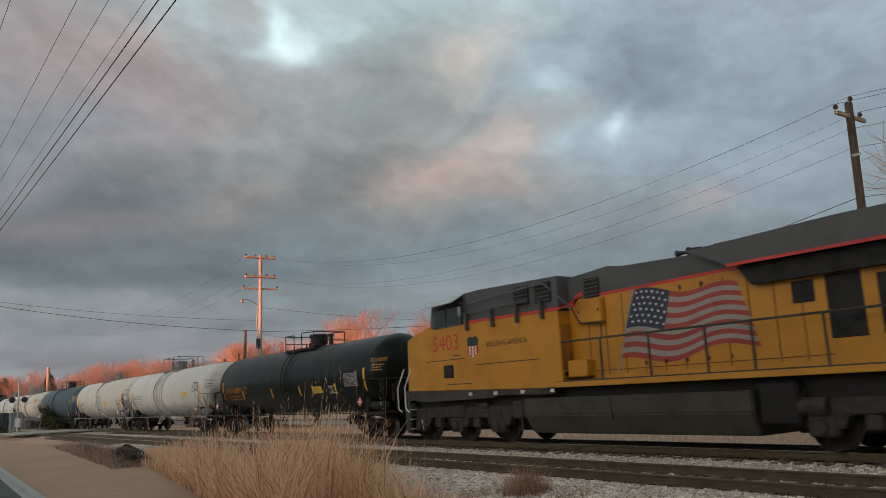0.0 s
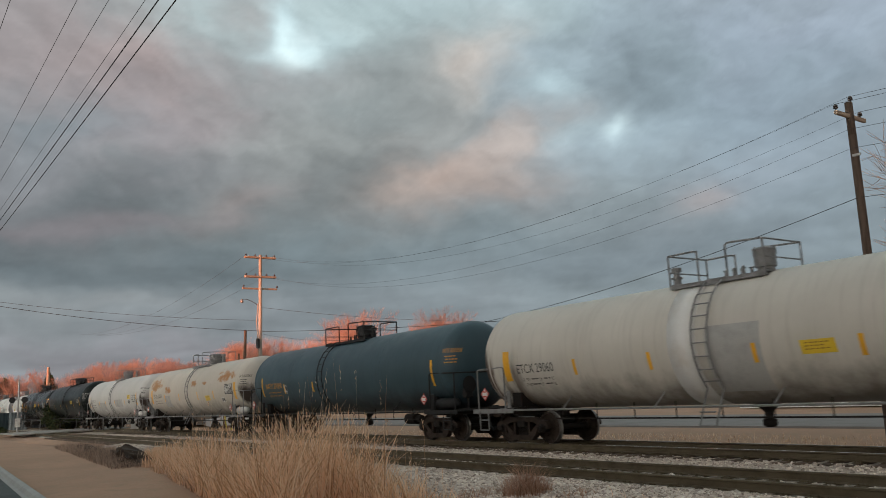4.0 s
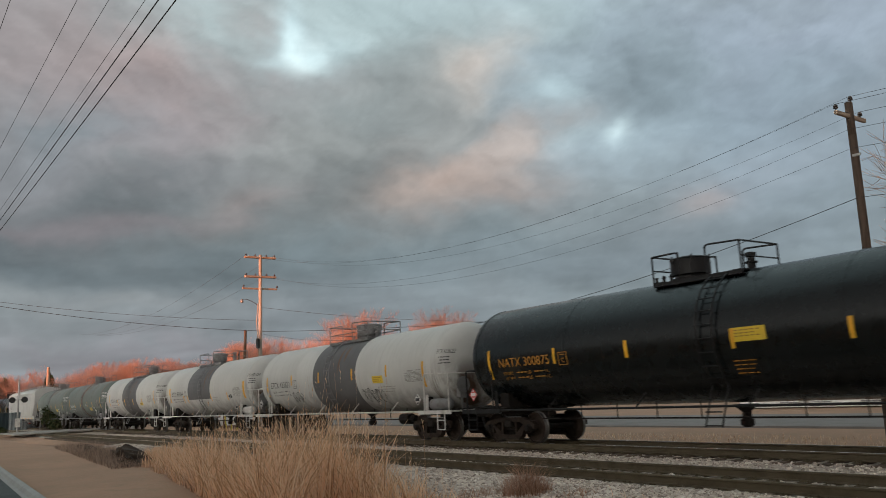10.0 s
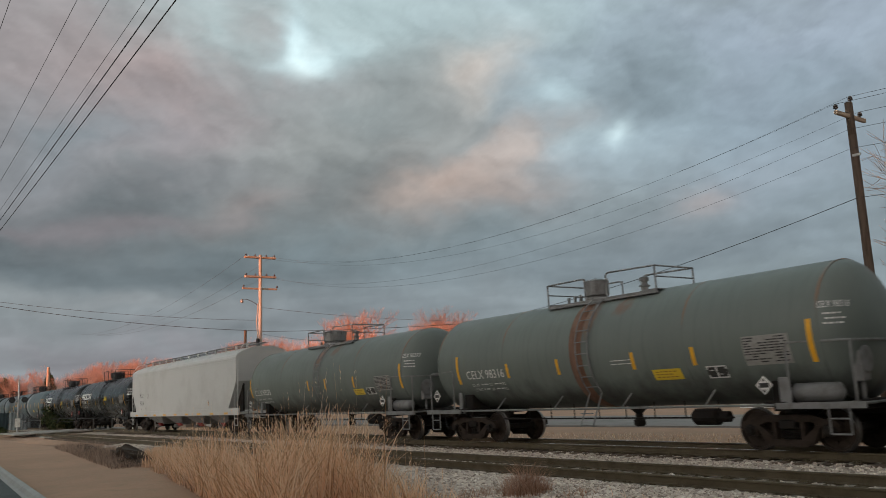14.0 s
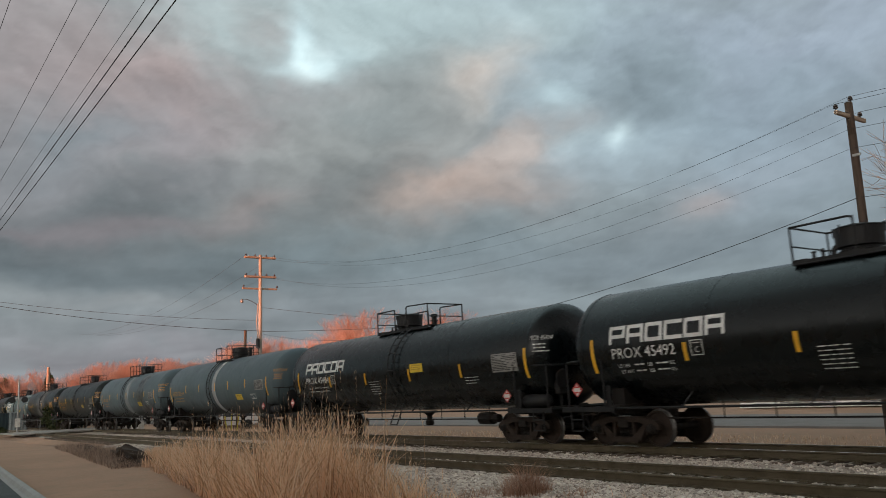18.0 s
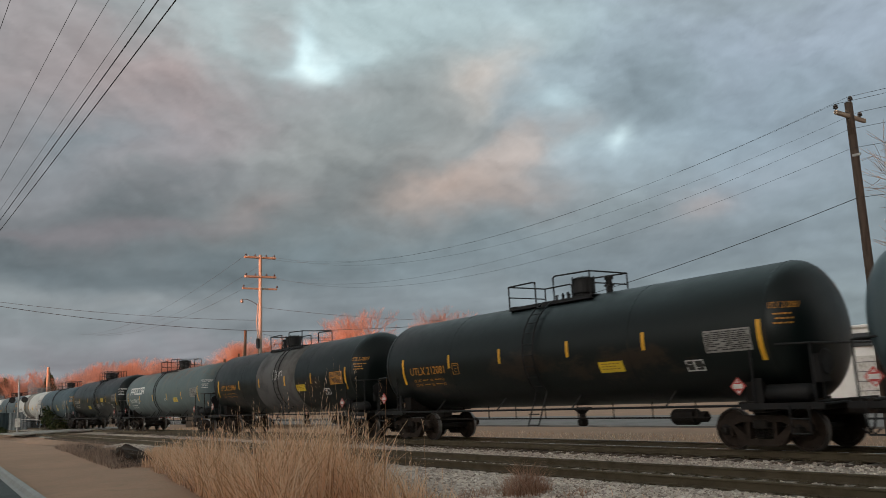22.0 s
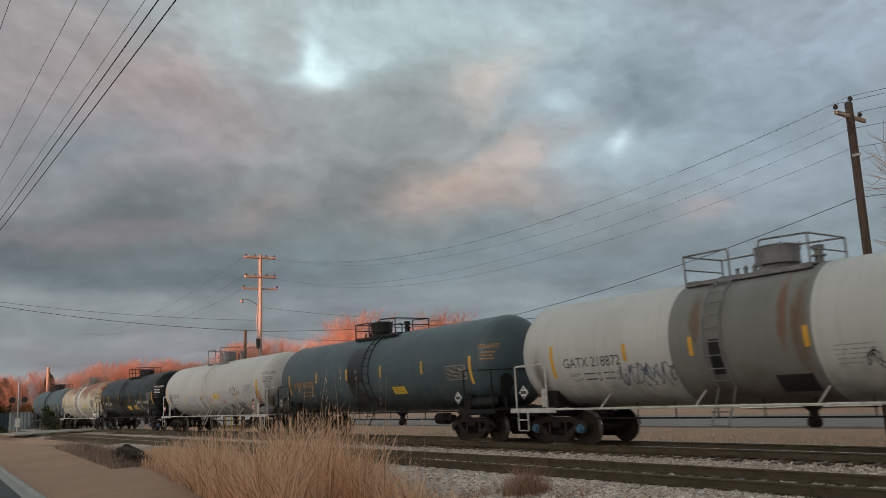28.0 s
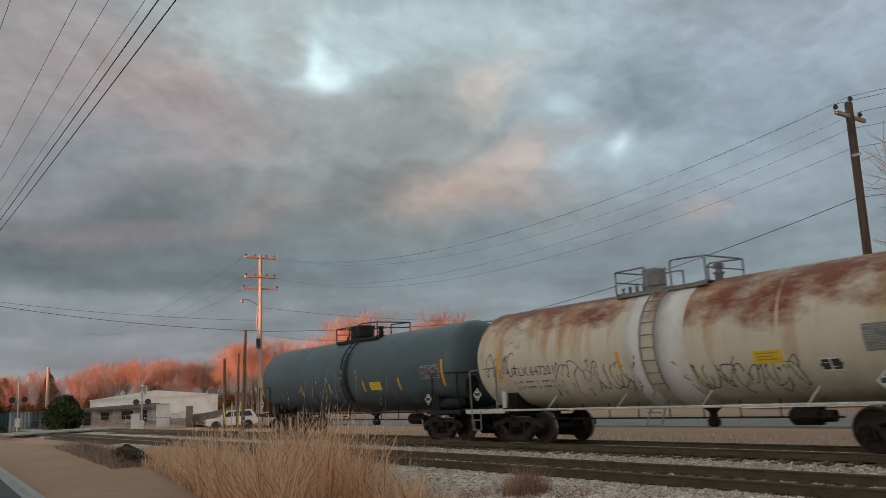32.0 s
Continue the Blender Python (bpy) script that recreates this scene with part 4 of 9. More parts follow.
for k in range(135):
    dg = -89.5 + 38.5 * k / 134 + rg.uniform(-0.3, 0.3)
    ang = radians(dg)
    d = rg.uniform(165, 215) if dg < -69.5 else rg.uniform(115, 150)
    tall = d * math.tan(radians(float(np.interp(dg, [p[0] for p in TOPS], [p[1] for p in TOPS])))) + 2.0
    hs = tall / REACH[k % 5] * rg.choice((1.0, 0.97, 0.86, 0.72))
    c = copy_thing(KINDS[k % 5], pose(d * math.sin(ang), d * math.cos(ang), -0.5, 0, 0, rg.uniform(0, 360)))
    w = hs * rg.uniform(0.95, 1.25)
    c.scale = (w, w, hs)
# fuller crowns that stand above the rest
for k, (dg, d, rise) in enumerate(((-59.9, 128, 6.2), (-60.6, 135, 5.7), (-54.3, 130, 6.6), (-36.4, 120, 6.0), (-35.6, 128, 5.3))):
    hs = (d * math.tan(radians(rise)) + 2.0) / REACH[(k + 1) % 5]
    c = copy_thing(KINDS[(k + 1) % 5], pose(d * math.sin(radians(dg)), d * math.cos(radians(dg)), -0.5, 0, 0, 70 * k))
    c.scale = (hs * 1.3, hs * 1.3, hs)
# dense brush at the foot of the wood
BRUSH = straw_mat("russet_brush", (0.12, 0.055, 0.02), (0.26, 0.11, 0.04), (0.36, 0.16, 0.06))
r = np.random.RandomState(41)
m = 42000
ang = np.radians(-89 + 46 * r.rand(m))
d = r.uniform(172, 215, m)
rb_ = np.stack([d * np.sin(ang), d * np.cos(ang), np.full(m, -0.5)], -1)
hump = 4.4 + 1.2 * np.sin(ang * 31) + 1.1 * np.sin(ang * 83 + 1)
v, f = blades(rb_, r.uniform(0.5, 1.0, m) * hump, r.uniform(0.05, 0.16, m), 0.5, 42)
me = bpy.data.meshes.new("undergrowth")
me.from_pydata(v.tolist(), [], f.tolist())
me.materials.append(BRUSH)
thing("undergrowth", "dense russet undergrowth at the foot of the wood", "undergrowth", kind="stuff", shape=me)
# cedars among the bare trees
CEDAR = straw_mat("dark_cedar_green", (0.025, 0.035, 0.016), (0.06, 0.078, 0.034), (0.11, 0.105, 0.05))


def leafy(name, label, category, m, size, count, seed, material, cone=0.0, leaf=0.12):
    """An evergreen of many small leaf clumps round a short trunk."""
    rr = np.random.RandomState(seed)
    t = thing(name, label, category, "", m)
    bm = BM()
    rod(bm, (0, 0, -0.4), (0, 0, size[2] * 0.6), 0.12, 0.05, 8)
    part("trunk", bm, BARK, t)
    d = rr.normal(size=(count, 3))
    d /= np.linalg.norm(d, axis=1)[:, None]
    q = rr.rand(count) ** 0.35
    h = 0.5 + 0.5 * d[:, 2] * q
    lump = 1 + 0.22 * np.sin(d[:, 0] * 5 + seed) * np.sin(d[:, 1] * 4) + 0.15 * np.sin(d[:, 2] * 9 + d[:, 0] * 7)
    w = (1 - cone * h) * lump
    p = np.stack([d[:, 0] * q * size[0] / 2 * w, d[:, 1] * q * size[1] / 2 * w, h * size[2] * (0.92 + 0.08 * lump)], -1)
    a, b = rr.normal(size=(count, 3)), rr.normal(size=(count, 3))
    a *= leaf / np.linalg.norm(a, axis=1)[:, None]
    b *= 0.55 * leaf / np.linalg.norm(b, axis=1)[:, None]
    V = np.stack([p - a, p + b, p + a, p - b], 1).reshape(-1, 3)
    me = bpy.data.meshes.new("crown")
    me.from_pydata(V.tolist(), [], np.arange(count * 4).reshape(-1, 4).tolist())
    me.materials.append(material)
    part("crown", me, None, t)
    return t


for k, (dg, d, w, h) in enumerate(((-85.5, 150, 5, 8), (-83.0, 175, 5, 9), (-80.5, 182, 6, 10), (-74.0, 190, 5, 9), (-66.5, 185, 5, 10))):
    leafy("cedar", "dark cedar standing among bare trees", "tree", pose(d * math.sin(radians(dg)), d * math.cos(radians(dg)), -0.4), (w, w, h), 2600, 60 + k, CEDAR, 0.75, 0.35)
leafy("evergreen_bush", "broad dark green bush by the fence", "bush", pose(-92.6, 17.0, -0.4), (6.9, 4.5, 3.8), 6500, 71, CEDAR, 0.45, 0.2)
leafy("evergreen_bush", "low green shrub at the crossing", "bush", pose(-92.0, 10.9, -0.4), (1.8, 1.6, 0.9), 1500, 72, CEDAR, 0.2, 0.1)
tree_thing(205, 12.0, "bare tree with thin twigs beside the road", pose(-11.3, 30.5, -0.4, 0, 0, 40), 4, 1.15, 0.8, "")
for k, (dg, d) in enumerate(((-62.5, 84), (-64.2, 88), (-60.8, 90))):
    tree_thing(220 + k, 5.0, "small bare grey tree behind the parked car", pose(d * math.sin(radians(dg)), d * math.cos(radians(dg)), -0.4), 4, 1.1, 1.3, "")


# ---- houses by the crossing ----
SIDING_M = mat("white_metal_siding", (0.78, 0.77, 0.74), 0.6, 0.0, (0.45, 0.42, 0.38), 0.5, 0.6, 0.1, 20)
ROOFM = mat("pale_metal_roof", (0.72, 0.7, 0.67), 0.5, 0.0, (0.4, 0.37, 0.34), 0.5, 0.5, 0.1, 20)
TANWALL = mat("tan_house_wall", (0.52, 0.46, 0.38), 0.8, 0.0, (0.3, 0.25, 0.2), 0.5, 1, 0.2, 20)
SHINGLE = mat("grey_shingle_roof", (0.13, 0.125, 0.125), 0.9, 0.0, (0.08, 0.078, 0.075), 0.5, 1, 0.3, 20)
DARKGLASS = mat("dark_window_glass", (0.03, 0.035, 0.04), 0.1)


def facing(px_dir, d, z=-0.4):
    """A pose on the ground that way, its local y pointing away from the viewer."""
    x, y = px_dir
    return pose(d * x, d * y, z, 0, 0, math.degrees(math.atan2(-x, y)))


shed = thing("metal_building", "low white metal building behind the house", "building", "", facing((-0.9635, 0.268), 150))
bm = BM()
box(bm, (1.0, 5, 1.9), (21, 10, 3.8))
part("wall", bm, SIDING_M, shed)
bm = BM()
prism(bm, [(-9.9, 3.75), (1.0, 5.0), (12, 3.75)], -0.4, 10.4)
part("roof", bm, ROOFM, shed)
for k in range(20):
    bm = BM()
    box(bm, (-9.2 + 1.06 * k, -0.015, 1.9), (0.06, 0.03, 3.8))
    part("siding_rib", bm, SIDING_M, shed)
bm = BM()
rod(bm, (-0.5, 2, 4.6), (-0.5, 2, 5.6), 0.12, seg=8)
part("vent_pipe", bm, GALV, shed)
house = thing("house", "small tan house with a porch and grey roof", "house", "", facing((-0.9722, 0.2342), 126, -0.75))
bm = BM()
box(bm, (0, 3, 1.3), (10.6, 6, 2.6))
part("wall", bm, TANWALL, house)
bm = BM()
prism(bm, [(-6.4, 2.45), (-5.8, 2.75), (5.6, 3.05), (6.3, 2.65), (6.2, 2.5)], -1.9, 6.4)
part("roof", bm, SHINGLE, house)
pm = BM()
box(pm, (0, -1.6, 1.3), (0.14, 0.14, 2.6), 0.01)
pm = mesh_of("porch_post", pm, WHITEP)
for x in (-5.2, -3.0, -0.4, 2.2, 4.8):
    part("porch_post", pm, None, house, "", pose(x, 0, 0))
for x, w, z0, z1 in ((-3.9, 0.9, 0.1, 2.1), (-1.6, 1.1, 1.0, 2.0), (1.4, 1.6, 0.9, 2.1), (3.6, 0.9, 0.1, 2.1)):
    bm = BM()
    box(bm, (x, -0.02, (z0 + z1) / 2), (w + 0.16, 0.06, z1 - z0 + 0.16), 0.01)
    fr = part("window_frame", bm, WHITEP, house)
    bm = BM()
    box(bm, (x, -0.06, (z0 + z1) / 2), (w, 0.03, z1 - z0))
    part("pane", bm, DARKGLASS, fr)
fence = thing("chain_link_fence", "low dark chain-link fence along the yard", "fence", "", facing((-0.973, 0.231), 97))
fp = BM()
rod(fp, (0, 0, -0.3), (0, 0, 1.3), 0.035, seg=6)
fp = mesh_of("fence_post", fp, GALV)
for k in range(11):
    part("fence_post", fp, None, fence, "", pose(-9 + 1.7 * k, 0, 0))
bm = BM()
tube(bm, [(-9, 0, 1.28), (8, 0, 1.28)], 0.02, 5)
part("fence_rail", bm, GALV, fence)
V, F = [], []
for k in range(170):
    for sgn in (1, -1):
        x = -9 + 0.1 * k
        o = len(V)
        V += [(x, 0.0, 0.0), (x + 0.012, 0.0, 0.0), (x + 0.012 + sgn * 1.2, 0.0, 1.25), (x + sgn * 1.2, 0.0, 1.25)]
        F.append((o, o + 1, o + 2, o + 3))
me = bpy.data.meshes.new("fence_mesh")
me.from_pydata(V, [], F)
me.materials.append(STEEL)
part("fence_mesh", me, None, fence)
lowwall = thing("metal_fence", "blue-grey corrugated metal fence beyond the crossing", "fence", "", facing((-0.9905, 0.137), 112))
pn = BM()
wave = [pn.verts.new((q * 0.1, 0.035 if q % 4 < 2 else -0.035, z)) for z in (0.0, 2.3) for q in range(13)]
for q in range(12):
    pn.faces.new((wave[q], wave[q + 1], wave[q + 14], wave[q + 13]))
bmesh.ops.solidify(pn, geom=pn.faces[:], thickness=0.01)
pn = mesh_of("fence_panel", pn, mat("weathered_blue_grey_sheet", (0.22, 0.255, 0.27), 0.7, 0.0, (0.14, 0.15, 0.15), 0.6, 1, 0.1))
for q in range(10):
    part("fence_panel", pn, None, lowwall, "", pose(-6 + 1.22 * q, 0, 0))
wallt = thing("garden_wall", "curved brown yard wall with two piers", "wall", "", facing((-0.937, 0.348), 92))
WBRICK = mat("brown_block_wall", (0.2, 0.16, 0.125), 0.9, 0.0, (0.13, 0.1, 0.08), 0.5, 2, 0.3, 15)
bm = BM()
prism(bm, [(-3.5, 0)] + [(-3.5 + 5 * i / 10, 1.1 + 0.9 * (i / 10) ** 2) for i in range(11)] + [(1.5, 0)], -0.1, 0.1)
part("wall_panel", bm, WBRICK, wallt)
for x, h in ((-3.7, 2.0), (1.7, 2.8)):
    bm = BM()
    box(bm, (x, 0, h / 2 - 0.1), (0.7, 0.7, h + 0.2), 0.03)
    part("pier", bm, WBRICK, wallt)


# ---- crossing signals ----
SIGBLK = mat("black_signal_paint", (0.02, 0.02, 0.02), 0.5, 0.0, (0.05, 0.05, 0.05), 0.4, 4)
RLENS = mat("red_signal_lens", (0.35, 0.02, 0.015), 0.2, 0.0, (0.2, 0.01, 0.01), 0.3, 4)


RLIT, ln_, ll_, lb_ = nodes_of("lit_red_signal_lens")
lb_.inputs["Base Color"].default_value = (0.5, 0.02, 0.015, 1)
lb_.inputs["Emission Color"].default_value = (1.0, 0.06, 0.03, 1)
lb_.inputs["Emission Strength"].default_value = 0.6


def crossing_signal(m, label, buck=True):
    sg = thing("crossing_signal", label, "crossing signal", "signals at the crossing", m)
    bm = BM()
    rod(bm, (0, 0, -1.1), (0, 0, 4.6), 0.09, 0.08, 10)
    part("mast", bm, GALV, sg)
    bm = BM()
    box(bm, (0, 0, 0.25), (0.5, 0.5, 0.9), 0.03)
    part("base", bm, WHITEP, sg)
    for s in (-1, 1):
        bm = BM()
        lathe(bm, [(-0.06, 0.3), (-0.05, 0.3), (0.0, 0.29), (0.03, 0.0)], "y", 18, (s * 0.56, -0.1, 2.55))
        lt = part("signal_target", bm, SIGBLK, sg)
        bm = BM()
        lathe(bm, [(-0.45, 0.19), (-0.1, 0.17), (-0.08, 0.0)], "y", 14, (s * 0.56, -0.1, 2.55))
        part("visor", bm, SIGBLK, lt)
        bm = BM()
        lathe(bm, [(-0.14, 0.0), (-0.12, 0.15), (-0.1, 0.15)], "y", 14, (s * 0.56, -0.1, 2.55))
        part("lens", bm, RLIT if s < 0 and buck else RLENS, lt)
    bm = BM()
    tube(bm, [(-0.56, 0, 2.55), (0.56, 0, 2.55)], 0.05)
    part("light_arm", bm, GALV, sg)
    if buck:
        for a in (45, -45):
            bm = BM()
            box(bm, (0, 0, 0), (1.25, 0.02, 0.22), 0.005)
            part("crossbuck_board", bm, WHITEP, sg, "", pose(0.1, -0.12, 3.75, 0, a, 50))
    return sg


crossing_signal(facing((-0.9656, 0.26), 87.7, -0.3), "crossing signal with two lamps and a crossbuck")
crossing_signal(facing((-0.9908, 0.1355), 94.0, 0.55), "crossing signal beside the street", False)
CABW = mat("pale_cabinet_paint", (0.6, 0.6, 0.58), 0.5, 0.0, (0.5, 0.48, 0.45), 0.3, 1.5, 0.05)
for dx, h, w, lab in ((-0.62, 1.4, 0.85, "pale grey signal relay cabinet by the crossing"), (2.05, 2.3, 1.3, "white signal hut by the crossing")):
    cab = thing("relay_cabinet", lab, "cabinet", "", facing((-0.9656, 0.26), 88.2, -0.4) @ pose(dx, 0.4, 0))
    bm = BM()
    box(bm, (0, 0, h / 2), (w, 1.2, h), 0.03)
    part("body", bm, CABW, cab)
    bm = BM()
    box(bm, (0, 0, h + 0.04), (w + 0.16, 1.36, 0.08), 0.02)
    part("lid", bm, CABW, cab)
    bm = BM()
    box(bm, (0, -0.61, h / 2), (w * 0.8, 0.03, h * 0.86), 0.01)
    dr = part("door", bm, CABW, cab)
    bm = BM()
    box(bm, (w * 0.3, -0.64, h / 2), (0.05, 0.05, 0.2), 0.01)
    part("handle", bm, GALV, dr)
gate = thing("barrier_arm", "lowered red and white striped crossing barrier", "barrier", "", facing((-0.9656, 0.26), 87.2, 0.0))
for k in range(12):
    bm = BM()
    box(bm, (0.3 + 0.22 * k, 0, 0.62 - 0.006 * k), (0.22, 0.04, 0.1), 0.004)
    part("barrier_band", bm, REDP if k % 2 else WHITEP, gate)


# ---- parked vehicles ----
CARWHITE = mat("white_car_paint", (0.72, 0.72, 0.71), 0.25, 0.0, (0.6, 0.6, 0.58), 0.3, 2, 0.0)
TYRE = mat("black_tyre_rubber", (0.018, 0.018, 0.018), 0.85)
TRIM = mat("black_car_trim", (0.02, 0.02, 0.02), 0.5)


def suv(m, label):
    """A parked four-door wagon, nose towards -x."""
    c = thing("parked_car", label, "car", "parked cars", m)
    bm = BM()
    low = [(-2.3, 0.45), (-2.34, 0.75), (-2.2, 0.98), (-1.15, 1.08), (2.2, 1.1), (2.34, 0.95), (2.36, 0.5), (1.9, 0.38), (-1.95, 0.36)]
    prism(bm, low, -0.92, 0.92)
    bmesh.ops.bevel(bm, geom=[e for e in bm.edges], offset=0.05, segments=2, affect="EDGES")
    part("body", bm, CARWHITE, c)
    bm = BM()
    a = [(-1.2, 1.05, 0.88), (-0.45, 1.68, 0.72), (1.75, 1.72, 0.72), (2.2, 1.08, 0.86)]
    l0 = [bm.verts.new((x, -w, z)) for x, z, w in a]
    l1 = [bm.verts.new((x, w, z)) for x, z, w in a]
    bm.faces.new(l0)
    bm.faces.new(l1[::-1])
    for i in range(4):
        bm.faces.new((l0[i], l1[i], l1[(i + 1) % 4], l0[(i + 1) % 4]))
    bmesh.ops.recalc_face_normals(bm, faces=bm.faces[:])
    bmesh.ops.bevel(bm, geom=bm.edges[:], offset=0.06, segments=2, affect="EDGES")
    part("cabin", bm, CARWHITE, c)
    for sy in (-1, 1):
        for x0, x1, t0, t1 in ((-0.85, 0.1, -0.3, 0.1), (0.18, 1.05, 0.18, 1.02), (1.13, 1.85, 1.1, 1.6)):
            bm = BM()
            q = [bm.verts.new((x, sy * (w + 0.012), z)) for x, z, w in ((x0, 1.14, 0.855), (x1, 1.14, 0.855), (t1, 1.6, 0.75), (t0, 1.6, 0.75))]
            bm.faces.new(q)
            part("side_window", bm, DARKGLASS, c)
    bm = BM()
    bm.faces.new([bm.verts.new(p) for p in ((-1.13, -0.78, 1.12), (-1.13, 0.78, 1.12), (-0.56, 0.66, 1.62), (-0.56, -0.66, 1.62))])
    part("windscreen", bm, DARKGLASS, c)
    bm = BM()
    box(bm, (-2.33, 0, 0.7), (0.06, 1.3, 0.2), 0.02)
    part("grille", bm, TRIM, c)
    for y in (-0.72, 0.72):
        bm = BM()
        box(bm, (-2.3, y, 0.82), (0.12, 0.32, 0.16), 0.03)
        part("headlight", bm, GALV, c)
        bm = BM()
        box(bm, (2.34, y * 1.1, 0.88), (0.08, 0.2, 0.3), 0.02)
        part("tail_light", bm, RLENS, c)
        bm = BM()
        box(bm, (-0.75, y * 1.42, 1.12), (0.14, 0.2, 0.14), 0.03)
        part("wing_mirror", bm, CARWHITE, c)
    for x in (-1.45, 1.4):
        for y in (-0.84, 0.84):
            bm = BM()
            lathe(bm, [(-0.11, 0.22), (-0.12, 0.32), (-0.09, 0.37), (0.09, 0.37), (0.12, 0.32), (0.11, 0.22)], "y", 22)
            w = part("wheel", bm, TYRE, c, "", pose(x, y, 0.37))
            bm = BM()
            lathe(bm, [(-0.1, 0.0), (-0.11, 0.06), (-0.08, 0.08), (-0.07, 0.2), (-0.1, 0.23), (0.1, 0.23), (0.1, 0.0)], "y", 14)
            part("rim", bm, GALV, w)
            bm = BM()
            lathe(bm, [(-0.1, 0.41), (-0.1, 0.43), (0.1, 0.43), (0.1, 0.41)], "y", 20)
            part("arch_trim", bm, TRIM, c, "", pose(x, y * 0.98, 0.38))
    return c


suv(facing((-0.9345, 0.356), 77, -0.69) @ pose(-0.1, 0, 0, 0, 0, 8), "white sport utility car parked by the crossing")


# ---- building across the road ----
SIGNBLK = mat("dark_fascia_paint", (0.03, 0.032, 0.035), 0.5, 0.0, (0.06, 0.06, 0.06), 0.4, 2)
shop = thing("white_building", "white flat-roofed workshop with a dark sign band", "building", "", pose(-25.5, 46.0, -0.35, 0, 0, 0))
bm = BM()
box(bm, (11, 8, 2.2), (34, 16, 4.4))
part("wall", bm, SIDING_M, shop)
bm = BM()
box(bm, (11, 8, 4.48), (34.5, 16.5, 0.16), 0.02)
part("roof", bm, ROOFM, shop)
bm = BM()
box(bm, (12, -0.12, 3.72), (31, 0.24, 0.75), 0.02)
sgn = part("sign_band", bm, SIGNBLK, shop)
for k in range(9):
    bm = BM()
    box(bm, (-2.9 + 0.5 * k, -0.26, 3.72), (0.3, 0.03, 0.42), 0.01)
    part("sign_bar", bm, WPAINT, sgn)
for x in (-1.5, 3.5, 8.5, 13.5):
    bm = BM()
    box(bm, (x, -0.03, 1.45), (3.3, 0.06, 2.7), 0.01)
    dr = part("roller_door", bm, WHITEP, shop)
    for k in range(5):
        bm = BM()
        box(bm, (x, -0.075, 0.3 + 0.54 * k), (3.2, 0.03, 0.05), 0.01)
        part("door_rib", bm, GREYP, dr)

# ---- unseen wood-shaped screens, added behind the street to block low sun and sky light ----
SCREEN_DARK = mat("dark_screen_surface", (0.045, 0.04, 0.03), 0.95, 0.0, (0.025, 0.025, 0.018), 0.6, 0.3, 0.4, 3)


def light_screen(y, x0, x1, height, seed, label):
    """A long unseen screen shaped like a dark wood: an uneven top line, sloping back."""
    rg = random.Random(seed)
    bm = BM()
    n = int((x1 - x0) / 8)
    top = [(x0 + 8 * i, height(x0 + 8 * i) + rg.uniform(-1.6, 1.6)) for i in range(n + 1)]
    ws = [bm.verts.new((x, y, -1)) for x, z in top]
    wt = [bm.verts.new((x, y + rg.uniform(-4, 2), z)) for x, z in top]
    wb = [bm.verts.new((x, y - 25, -1)) for x, z in top]
    for i in range(n):
        bm.faces.new((ws[i], ws[i + 1], wt[i + 1], wt[i]))
        bm.faces.new((wt[i], wt[i + 1], wb[i + 1], wb[i]))
    return thing("backdrop", label, "woods", kind="structure", shape=bm, material=SCREEN_DARK)


def screen_tops(x):
    """Height of the far screen, stepped to set what the low sun reaches."""
    if x > 10:
        return 23.5
    if x > -64 or -108 < x < -82:
        return 17.5
    return 14.0


light_screen(-160, -900, 420, screen_tops, 3, "unseen dark screen behind the street, added to block the sun")
light_screen(-46, -28, 90, lambda x: 18.0, 4, "unseen tall dark screen behind the street, added to cut low light")
light_screen(-16, 5, 110, lambda x: 12.0, 6, "unseen low dark screen behind the street, added to dim the right side")

# ---- train: shared running gear ----
AXIS_Z = 2.5
WHEEL_R = 0.457


def wheel_mesh(name, r):
    bm = BM()
    prof = [(-0.07, 0.0), (-0.07, 0.13), (-0.045, 0.15), (-0.02, 0.24), (-0.03, r - 0.075), (-0.066, r - 0.062), (-0.066, r - 0.012), (-0.058, r - 0.004),
            (0.03, r + 0.002), (0.04, r + 0.012), (0.048, r + 0.026), (0.066, r + 0.026), (0.07, r + 0.01), (0.07, r - 0.06), (0.03, r - 0.08), (0.01, 0.2), (0.07, 0.13), (0.07, 0.0)]
    lathe(bm, prof, "y", 28, mis=[0, 0, 0, 0, 0, 0, 1, 1, 1, 1, 0, 0, 0, 0, 0, 0, 0])
    for k in range(3):     # cast lugs on the plate
        a = 2 * math.pi * k / 3
        box(bm, (0.26 * math.sin(a), -0.045, 0.26 * math.cos(a)), (0.05, 0.02, 0.03))
    return mesh_of(name, bm, [RUSTY, TREAD], False)


WHEEL = wheel_mesh("wheel", WHEEL_R)
bm = BM()
lathe(bm, [(-1.05, 0.075), (-0.86, 0.08), (-0.8, 0.1), (-0.66, 0.11), (-0.6, 0.09), (0, 0.08), (0.6, 0.09), (0.66, 0.11), (0.8, 0.1), (0.86, 0.08), (1.05, 0.075)], "y", 12)
AXLE = mesh_of("axle", bm, STEEL)


